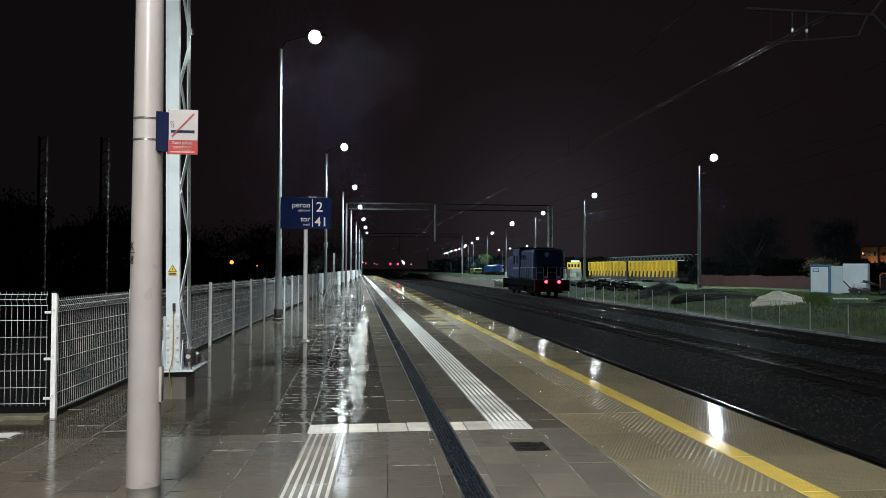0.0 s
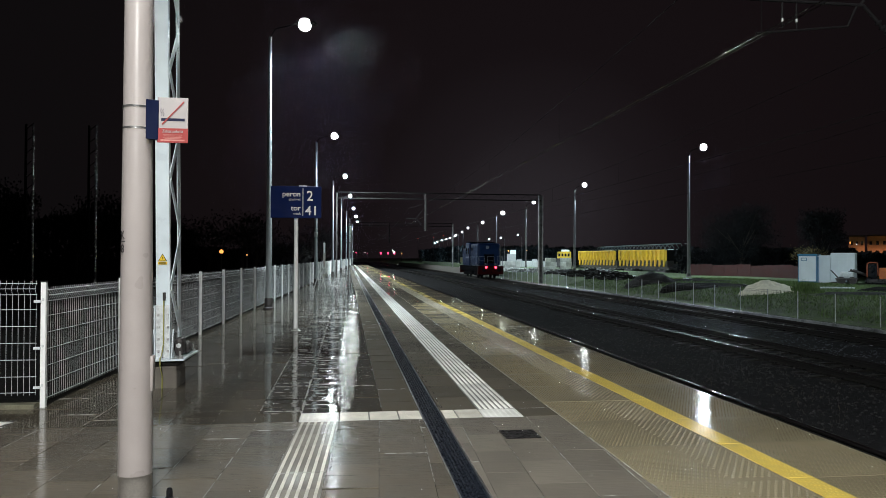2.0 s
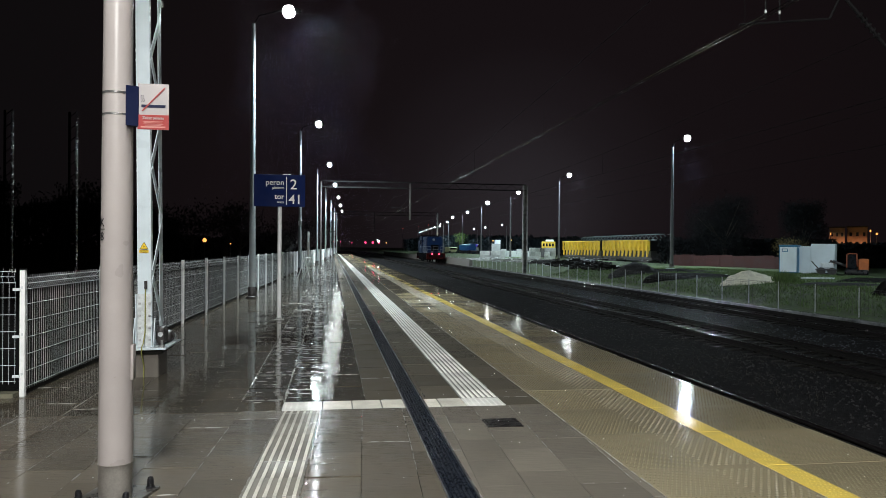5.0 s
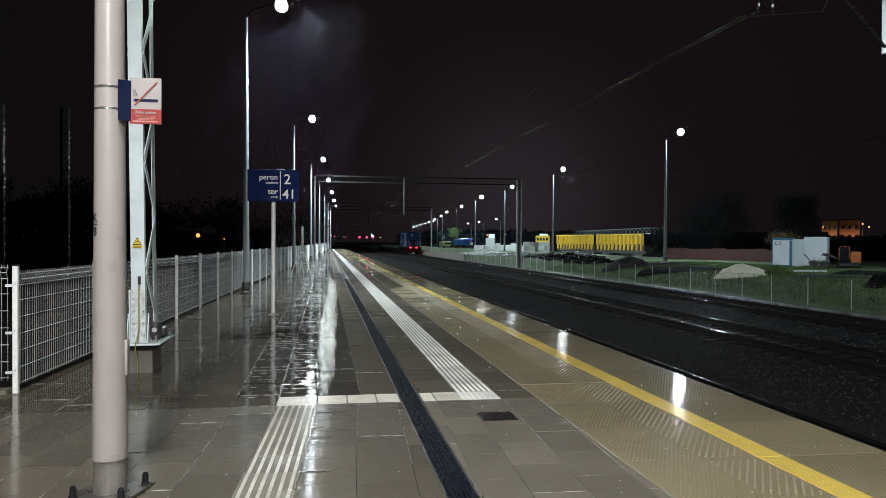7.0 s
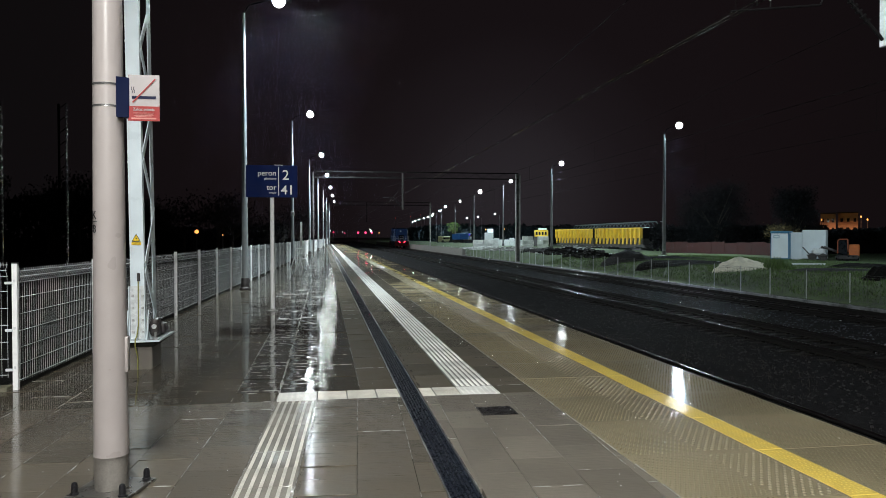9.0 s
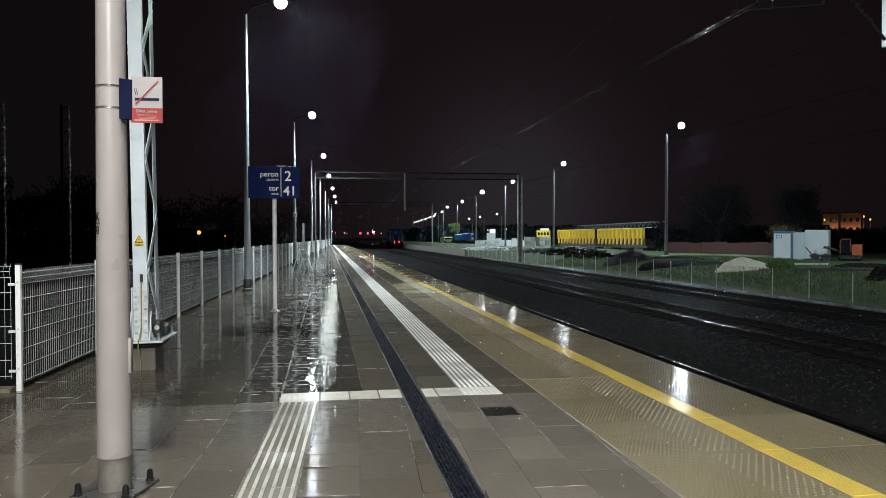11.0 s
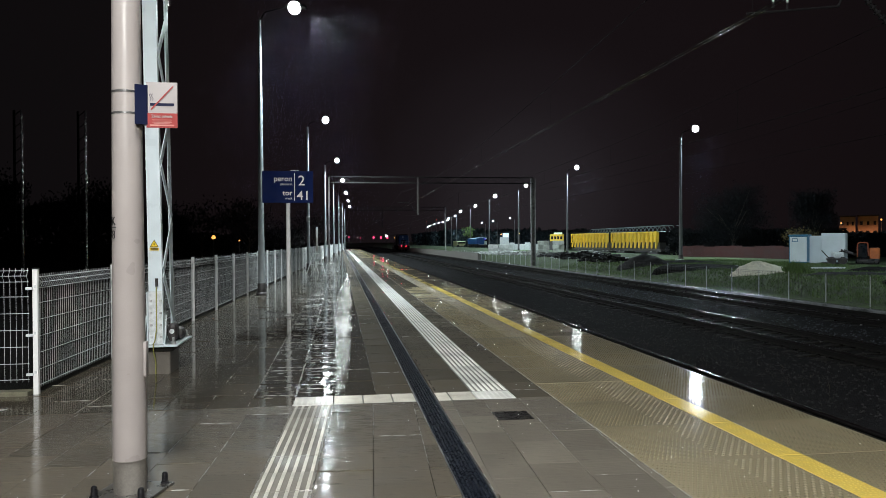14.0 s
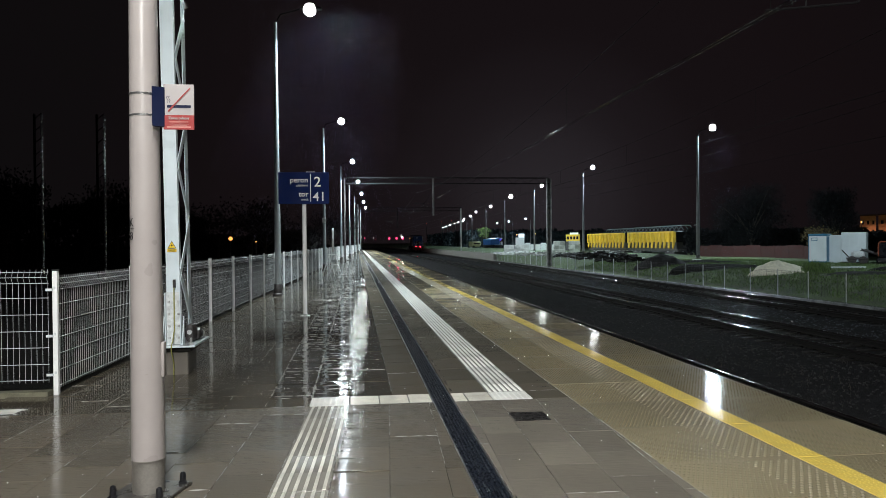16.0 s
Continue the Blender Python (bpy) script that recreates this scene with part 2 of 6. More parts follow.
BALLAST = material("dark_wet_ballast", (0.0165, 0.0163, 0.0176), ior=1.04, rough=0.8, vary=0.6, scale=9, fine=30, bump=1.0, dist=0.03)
# Brighter copy of the ballast stone: the yard lamps' light is in its colour.
STONE_LIT = material("lit_wet_ballast_stone", (0.042, 0.047, 0.056), ior=1.2, rough=0.45, vary=0.6, piece="island", coat=1.0, coat_rough=0.09)
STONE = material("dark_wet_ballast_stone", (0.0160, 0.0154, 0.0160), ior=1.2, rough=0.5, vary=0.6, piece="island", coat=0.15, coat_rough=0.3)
CONDUCTOR = material("wet_copper_wire", (0.18, 0.178, 0.176), rough=0.07, metal=1.0, vary=0.1, bump=0.0, rough_vary=0.03)
DARK_STEEL = material("weathered_dark_steel", (0.055, 0.05, 0.05), rough=0.5, metal=0.3, vary=0.4, scale=8)
LEG_STEEL = material("mottled_grey_steel", (0.26, 0.255, 0.245), rough=0.45, metal=0.2, vary=0.6, scale=2.2, fine=9)
# Near-black steels: the gloom that keeps these parts faint is in the colour.
PORTAL = material("unlit_dark_steel", (0.007, 0.0068, 0.007), ior=1.15, rough=0.7, metal=0.0, vary=0.3, scale=8)
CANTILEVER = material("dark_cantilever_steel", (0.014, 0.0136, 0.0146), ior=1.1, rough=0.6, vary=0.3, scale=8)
GRASS_SOIL = material("wet_grass_ground", (0.044, 0.072, 0.019), rough=0.85, vary=0.55, scale=0.9, fine=14, bump=0.9, dist=0.08, dark=(0.014, 0.021, 0.008))
LOCO_BLUE = material("locomotive_blue", (0.0036, 0.0105, 0.034), ior=1.15, rough=0.4, vary=0.2, scale=2, piece="moving", coat=0.15, coat_rough=0.15)
LOCO_RED = material("locomotive_red", (0.020, 0.0022, 0.0022), ior=1.1, rough=0.5, vary=0.25, scale=3, piece="moving")
LOCO_DARK = material("locomotive_underframe", (0.004, 0.004, 0.005), ior=1.02, rough=0.8, vary=0.5, piece="moving")
LOCO_WHITE = material("locomotive_white", (0.085, 0.087, 0.095), rough=0.4, vary=0.1, piece="moving")
GLASS_DARK = material("dark_window_glass", (0.01, 0.012, 0.015), rough=0.06, vary=0.2, bump=0.0)
WAGON_YELLOW = material("yellow_wagon_paint", (0.58, 0.37, 0.025), rough=0.5, vary=0.22, scale=1.2)
WAGON_GREY = material("grey_green_frame", (0.13, 0.165, 0.165), rough=0.5, vary=0.25, scale=3)
CABIN_WHITE = material("white_cabin_panel", (0.74, 0.81, 0.85), rough=0.5, vary=0.1, scale=1.2)
CABIN_BLUE = material("blue_cabin_trim", (0.04, 0.17, 0.30), rough=0.45, vary=0.15)
ORANGE = material("orange_machine_paint", (0.42, 0.11, 0.025), rough=0.45, vary=0.3, scale=4)
SAND = material("pale_sand", (0.60, 0.56, 0.45), rough=0.9, vary=0.25, scale=3, fine=40, bump=0.6, dist=0.03)
SOIL = material("dark_soil", (0.032, 0.031, 0.032), ior=1.2, rough=0.95, vary=0.4, scale=3, fine=30, bump=0.8, dist=0.05)
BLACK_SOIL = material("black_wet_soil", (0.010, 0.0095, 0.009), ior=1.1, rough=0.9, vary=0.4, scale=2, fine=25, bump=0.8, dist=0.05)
RED_WALL = material("dull_red_fence", (0.036, 0.0085, 0.0078), rough=0.75, vary=0.3, scale=1.2)
HOUSE = material("house_render", (0.36, 0.24, 0.16), rough=0.8, vary=0.25, scale=0.6)
ROOF = material("dark_roof", (0.03, 0.026, 0.024), rough=0.7, vary=0.4)
BARK = material("dark_bark", (0.035, 0.028, 0.022), rough=0.9, vary=0.4)
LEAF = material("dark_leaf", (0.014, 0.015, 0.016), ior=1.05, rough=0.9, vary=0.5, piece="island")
# Bluish leaf for the far yard: distance haze is mixed into the colour.
LEAF_HAZE = material("haze_blue_leaf", (0.030, 0.040, 0.048), ior=1.1, rough=0.9, vary=0.4, piece="island")
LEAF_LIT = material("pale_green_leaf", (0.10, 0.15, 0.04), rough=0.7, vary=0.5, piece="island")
LEAF_YELLOW = material("autumn_leaf", (0.085, 0.062, 0.016), rough=0.7, vary=0.5, piece="island")
BLADE = material("grass_blade", (0.066, 0.115, 0.027), rough=0.6, vary=0.5, piece="island")
WEED = material("dry_brown_weed", (0.030, 0.024, 0.015), rough=0.7, vary=0.5, piece="island")
VAN_PALE = material("van_cream_paint", (0.55, 0.50, 0.30), rough=0.4, vary=0.12)
TRUCK_BLUE = material("truck_blue", (0.04, 0.14, 0.38), rough=0.4, vary=0.15)
PALE_BITS = material("pale_wet_debris", (0.45, 0.46, 0.45), rough=0.5, vary=0.6, piece="island", scale=4)
RUBBLE = material("pale_rubble", (0.24, 0.24, 0.225), rough=0.8, vary=0.45, piece="island", scale=4)
BLOCK_PALE = material("pale_concrete_block", (0.38, 0.38, 0.36), rough=0.8, vary=0.3, scale=2.5, piece="object")
GLOW_LED = material("glowing_led", (1, 1, 1), emit=(0.93, 1.0, 0.97), strength=55.0)
GLOW_LED_FAR = material("glowing_led_far", (1, 1, 1), emit=(0.85, 1.0, 1.0), strength=16.0)
GLOW_WARM_FAR = material("glowing_warm_lamp_far", (1, 1, 1), emit=(1.0, 0.92, 0.82), strength=4.0)
GLOW_WARM = material("glowing_warm_lamp", (1, 1, 1), emit=(1.0, 0.98, 0.93), strength=40.0)
GLOW_RED = material("glowing_red_lamp", (0.6, 0.0, 0.0), emit=(1.0, 0.05, 0.15), strength=3.2)
GLOW_DIM_RED = material("dim_red_lamp", (0.5, 0.0, 0.0), emit=(1.0, 0.10, 0.06), strength=0.7)
GLOW_TAIL = material("glowing_tail_lamp", (0.6, 0.0, 0.0), emit=(1.0, 0.02, 0.045), strength=14.0)
GLOW_ORANGE = material("glowing_orange_lamp", (0.8, 0.4, 0.1), emit=(1.0, 0.38, 0.09), strength=1.7)
GLOW_BLUE = material("glowing_blue_lamp", (0.1, 0.1, 0.6), emit=(0.14, 0.10, 1.0), strength=0.3)


# ---------------------------------------------------------------- mesh helpers
class Form:
    """Collects vertices and faces of one mesh."""

    def __init__(self):
        self.v, self.f = [], []

    def add(self, verts, faces, m=None):
        k = len(self.v)
        self.v += [tuple(m @ Vector(p)) if m else tuple(p) for p in verts]
        self.f += [tuple(i + k for i in f) for f in faces]
        return self

    def box(self, x0, x1, y0, y1, z0, z1, c=0.0, m=None):
        """A box; c: chamfer of all its edges."""
        if c <= 0:
            vs = [(x, y, z) for x in (x0, x1) for y in (y0, y1) for z in (z0, z1)]
            fs = [(0, 1, 3, 2), (4, 6, 7, 5), (0, 4, 5, 1), (2, 3, 7, 6), (0, 2, 6, 4), (1, 5, 7, 3)]
            return self.add(vs, fs, m)
        b = bmesh.new()
        bmesh.ops.create_cube(b, size=1, matrix=Matrix.Translation(((x0 + x1) / 2, (y0 + y1) / 2, (z0 + z1) / 2)) @ Matrix.Diagonal((x1 - x0, y1 - y0, z1 - z0, 1)))
        bmesh.ops.bevel(b, geom=b.edges[:], offset=c, segments=2, affect="EDGES", profile=0.5)
        b.verts.index_update()
        self.add([v.co[:] for v in b.verts], [[v.index for v in f.verts] for f in b.faces], m)
        b.free()
        return self

    def prism(self, pts, z0, z1, m=None):
        """A polygon in x, y pulled up from z0 to z1."""
        n = len(pts)
        vs = [(x, y, z0) for x, y in pts] + [(x, y, z1) for x, y in pts]
        fs = [tuple(range(n - 1, -1, -1)), tuple(range(n, 2 * n))] + [(i, (i + 1) % n, n + (i + 1) % n, n + i) for i in range(n)]
        return self.add(vs, fs, m)

    def slab(self, pts, z0, z1, c=0.006, lean=(0.0, 0.0)):
        """A paving piece: a convex polygon with worn top edges, laid a touch out of level."""
        n = len(pts)
        cx, cy = sum(p[0] for p in pts) / n, sum(p[1] for p in pts) / n
        ins = []
        for x, y in pts:
            d = math.hypot(x - cx, y - cy) or 1
            ins.append((x - (x - cx) / d * c * 1.4, y - (y - cy) / d * c * 1.4))
        def top(x, y):
            return z1 + lean[0] * (x - cx) + lean[1] * (y - cy)
        vs = [(x, y, z0) for x, y in pts] + [(x, y, top(x, y) - c) for x, y in pts] + [(x, y, top(x, y)) for x, y in ins]
        fs = [tuple(range(2 * n, 3 * n))]
        for i in range(n):
            j = (i + 1) % n
            fs += [(i, j, n + j, n + i), (n + i, n + j, 2 * n + j, 2 * n + i)]
        return self.add(vs, fs)

    def tube(self, p, q, r, r2=None, n=8, caps=True):
        p, q = Vector(p), Vector(q)
        r2 = r if r2 is None else r2
        d = (q - p).normalized()
        u = d.cross(Vector((0, 0, 1)) if abs(d.z) < 0.95 else Vector((1, 0, 0))).normalized()
        w = d.cross(u)
        vs = []
        for o, k in ((p, r), (q, r2)):
            vs += [o + (u * math.cos(2 * math.pi * i / n) + w * math.sin(2 * math.pi * i / n)) * k for i in range(n)]
        fs = [(i, n + i, n + (i + 1) % n, (i + 1) % n) for i in range(n)]
        if caps:
            fs += [tuple(range(n)), tuple(range(2 * n - 1, n - 1, -1))]
        return self.add(vs, fs)

    def path(self, pts, r, n=6):
        for a, b in zip(pts, pts[1:]):
            self.tube(a, b, r, n=n)
        return self

    def lathe(self, prof, x=0.0, y=0.0, n=24):
        """Rings of (radius, z) round the upright axis through x, y."""
        vs = [(x + r * math.cos(2 * math.pi * i / n), y + r * math.sin(2 * math.pi * i / n), z) for r, z in prof for i in range(n)]
        fs = [(k * n + i, k * n + (i + 1) % n, (k + 1) * n + (i + 1) % n, (k + 1) * n + i) for k in range(len(prof) - 1) for i in range(n)]
        fs += [tuple(range(n - 1, -1, -1)), tuple(range((len(prof) - 1) * n, len(prof) * n))]
        return self.add(vs, fs)

    def sweep(self, prof, axis_from, axis_to, closed=True):
        """A profile of (x, z) pulled along y."""
        n = len(prof)
        vs = [(x, axis_from, z) for x, z in prof] + [(x, axis_to, z) for x, z in prof]
        fs = [(i, n + i, n + (i + 1) % n, (i + 1) % n) for i in range(n)]
        fs += [tuple(range(n)), tuple(range(2 * n - 1, n - 1, -1))]
        return self.add(vs, fs)

    def mesh(self, name, mat, smooth=False):
        me = bpy.data.meshes.new(name)
        me.from_pydata(self.v, [], self.f)
        b = bmesh.new()
        b.from_mesh(me)
        bmesh.ops.recalc_face_normals(b, faces=b.faces)
        b.to_mesh(me)
        b.free()
        if smooth:
            me.shade_smooth()
            me.set_sharp_from_angle(angle=radians(38))
        me.materials.append(mat)
        return me


def empty(name, x=0, y=0, z=0, rz=0):
    ob = new(name)
    ob.matrix_basis = pose(x, y, z, 0, 0, rz)
    ob.empty_display_size = 0.1
    return ob


def part(name, form, mat, parent=None, label="", smooth=False):
    ob = new(name, form.mesh(name, mat, smooth))
    ob.parent = parent
    return tagged(ob, label)


def thing(name, form, mat, label, category, group="", kind="", smooth=False):
    return tagged(part(name, form, mat, None, "", smooth), label, category, group, kind)


def lettering(name, text, size, m, mat, parent, bold=0.0, align="LEFT"):
    c = bpy.data.curves.new(name, "FONT")
    c.body, c.size, c.offset, c.extrude, c.align_x = text, size, bold, 0.0012, align
    tmp = bpy.data.objects.new(name, c)
    scene.collection.objects.link(tmp)
    me = bpy.data.meshes.new_from_object(tmp.evaluated_get(bpy.context.evaluated_depsgraph_get()))
    scene.collection.objects.unlink(tmp)
    bpy.data.objects.remove(tmp)
    me.materials.clear()
    me.materials.append(mat)
    ob = new(name, me)
    ob.parent = parent
    ob.matrix_basis = m
    return ob


def clip(pts, nx, ny, d):
    """The part of a convex polygon where nx * x + ny * y <= d."""
    out = []
    for (ax, ay), (bx, by) in zip(pts, pts[1:] + pts[:1]):
        ka, kb = nx * ax + ny * ay - d, nx * bx + ny * by - d
        if ka <= 0:
            out.append((ax, ay))
        if (ka < 0 < kb) or (kb < 0 < ka):
            k = ka / (ka - kb)
            out.append((ax + (bx - ax) * k, ay + (by - ay) * k))
    return out


def area(pts):
    return abs(sum(a[0] * b[1] - b[0] * a[1] for a, b in zip(pts, pts[1:] + pts[:1]))) / 2


# ---------------------------------------------------------------- the plan
EDGE = 4.30            # platform edge
END = 163.0            # far end of the platform
BED_Z, RAIL_Z = -0.95, -0.76
YARD_Z = -0.12
LINE = (3.23, 3.44)   # yellow line
TRACKS = (5.80, 11.28, 16.3)


def fence_x(y):
    return -3.24 + 0.0262 * (y - 8.33)


# ---------------------------------------------------------------- ground
def ground():
    xs = [-3000, -400, -120, -60, -30, -14, -8, -4.2, 4.15, 4.2, 5, 9, 14, 18.1, 18.9, 20.4, 22, 30, 39.5, 44, 70, 120, 300, 3000]
    zs = {-4.2: -0.4, 4.15: -0.98, 4.2: -0.98, 5: BED_Z - 0.02, 9: BED_Z - 0.06, 14: BED_Z - 0.04, 18.1: BED_Z, 18.9: -0.72, 20.4: -0.3, 22: YARD_Z, 44: -1.0, 70: -1.0, 120: -1.0, 300: -1.0, 3000: -1.0}
    ys = [-3000, -200, -40, -8, 10, 25, 40, 60, 90, 130, 180, 260, 500, 1200, 3000]
    f = Form()
    vs = [(x, y, zs.get(x, -0.45 if x < 0 else YARD_Z)) for y in ys for x in xs]
    n = len(xs)
    fs = [(j * n + i, j * n + i + 1, (j + 1) * n + i + 1, (j + 1) * n + i) for j in range(len(ys) - 1) for i in range(n - 1)]
    f.add(vs, fs)
    g = thing("ground", f, GRASS_SOIL, "wet dark grass and soil beside the railway", "ground", kind="structure")
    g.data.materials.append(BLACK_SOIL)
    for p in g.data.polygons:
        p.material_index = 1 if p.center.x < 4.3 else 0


def track_bed():
    f = Form()
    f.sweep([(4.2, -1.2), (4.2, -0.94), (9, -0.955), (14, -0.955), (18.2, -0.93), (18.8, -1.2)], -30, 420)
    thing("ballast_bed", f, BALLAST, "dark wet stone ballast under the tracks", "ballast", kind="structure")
    rng = random.Random(3)
    s, pale = Form(), Form()
    for _ in range(22000):
        y = 4 + 60 * rng.random() ** 1.7
        x = rng.uniform(4.6, 18.4)
        if y < 0.55 * x:
            continue
        r = rng.uniform(0.016, 0.036)
        top = -0.955 + r * rng.uniform(0.2, 0.9)
        a = rng.random() * 6.3
        ring = [(x + r * rng.uniform(0.7, 1.2) * math.cos(a + k * 1.2566), y + r * rng.uniform(0.7, 1.2) * math.sin(a + k * 1.2566), -0.965) for k in range(5)]
        tip = [(x + (px - x) * 0.55, y + (py - y) * 0.55, top + rng.uniform(-0.012, 0.012)) for px, py, _ in ring]
        # the strip between the far tracks gets the stones coloured as lamplit
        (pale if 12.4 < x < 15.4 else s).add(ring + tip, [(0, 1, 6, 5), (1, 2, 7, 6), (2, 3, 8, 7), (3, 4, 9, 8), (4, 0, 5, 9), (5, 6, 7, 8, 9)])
    thing("ballast_stones", pale, STONE_LIT, "wet ballast stones between the two far tracks, yard light in their colour", "ballast", kind="stuff")
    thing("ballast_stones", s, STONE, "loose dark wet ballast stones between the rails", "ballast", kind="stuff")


def rail_track(cx):
    t = empty("railway_track", cx, 0, 0)
    tagged(t, "railway track with shiny wet rails on concrete sleepers", "track", "parallel tracks", "structure")
    prof = [(-0.036, 0), (-0.036, -0.03), (-0.01, -0.05), (-0.01, -0.13), (-0.065, -0.15), (-0.065, -0.165), (0.065, -0.165), (0.065, -0.15), (0.01, -0.13), (0.01, -0.05), (0.036, -0.03), (0.036, 0)]
    for side in (-0.753, 0.753):
        f = Form().sweep([(side + x, RAIL_Z - 0.004 + z) for x, z in prof], -30, 420)
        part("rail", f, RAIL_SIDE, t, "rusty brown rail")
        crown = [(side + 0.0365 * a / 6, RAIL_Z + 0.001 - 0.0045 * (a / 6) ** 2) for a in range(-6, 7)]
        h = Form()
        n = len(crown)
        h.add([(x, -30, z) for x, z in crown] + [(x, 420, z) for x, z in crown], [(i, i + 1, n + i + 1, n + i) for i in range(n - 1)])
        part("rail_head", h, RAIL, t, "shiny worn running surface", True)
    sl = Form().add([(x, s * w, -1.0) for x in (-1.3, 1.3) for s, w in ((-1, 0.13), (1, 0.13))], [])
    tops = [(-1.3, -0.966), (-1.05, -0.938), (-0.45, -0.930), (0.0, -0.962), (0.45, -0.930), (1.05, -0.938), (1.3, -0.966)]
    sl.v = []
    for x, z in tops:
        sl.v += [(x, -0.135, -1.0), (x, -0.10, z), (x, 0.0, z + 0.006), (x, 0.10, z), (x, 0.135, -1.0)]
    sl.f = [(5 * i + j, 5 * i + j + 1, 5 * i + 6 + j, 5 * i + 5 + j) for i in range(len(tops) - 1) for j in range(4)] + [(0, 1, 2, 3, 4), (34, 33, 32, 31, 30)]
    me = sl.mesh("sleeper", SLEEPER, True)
    clip_form = Form()
    for dx in (-0.105, 0.105):
        prof2 = [(0.060, 0.0), (0.056, 0.034), (0.036, 0.044), (0.014, 0.048)]
        n2 = 10
        clip_form.add([(dx + r * math.cos(6.2832 * i / n2), 1.3 * r * math.sin(6.2832 * i / n2), -0.95 + z) for r, z in prof2 for i in range(n2)] + [(dx, 0, -0.9015)],
                      [(j * n2 + i, j * n2 + (i + 1) % n2, (j + 1) * n2 + (i + 1) % n2, (j + 1) * n2 + i) for j in range(3) for i in range(n2)] + [(3 * n2 + i, 3 * n2 + (i + 1) % n2, 4 * n2) for i in range(n2)])
    clip_mesh = clip_form.mesh("rail_clip", CLIP_STEEL, True)
    for k in range(95):
        for side in (-0.753, 0.753):
            o = new("rail_clip", clip_mesh)
            o.parent = t
            o.matrix_basis = pose(side, 5 + 0.62 * k + 0.02 * math.sin(k * 3.1), 0, 3 * math.sin(k * 1.9 + side), 3 * math.sin(k * 2.7), 0)
        o = new("sleeper", me)
        o.parent = t
        o.matrix_basis = pose(0, 5 + 0.62 * k, 0.0, 2.5 * math.sin(k * 2.3 + cx), 0.5 * math.sin(k * 1.3), 0.6 * math.sin(k * 4.1))


# ---------------------------------------------------------------- platform
def platform_body():
    f = Form()
    f.prism([(-9.0, -12), (4.22, -12), (4.22, END), (0.72, END), (-3.36, 8.42), (-9.0, 8.42)], -1.2, -0.065)
    ob = thing("platform_floor", f, BED, "concrete railway platform under wet paving", "platform", kind="structure")
    e = Form().sweep([(4.0, -0.22), (4.0, -0.062), (EDGE + 0.0, -0.062), (EDGE + 0.0, -0.16), (4.26, -0.22)], -12, END)
    part("platform_edge", e, DARK_CONCRETE, ob, "dark overhanging concrete edge beam")
    part("edge_nosing", Form().tube((EDGE + 0.020, -12, -0.016), (EDGE + 0.020, END, -0.016), 0.020, n=32), NOSING, ob, "wet rounded black edge strip", True)
    w = Form().sweep([(4.22, -1.2), (4.22, -0.24), (4.27, -0.24), (4.27, -1.2)], -12, END)
    part("platform_wall", w, DARK_CONCRETE, ob, "sooty concrete platform face")
    return ob


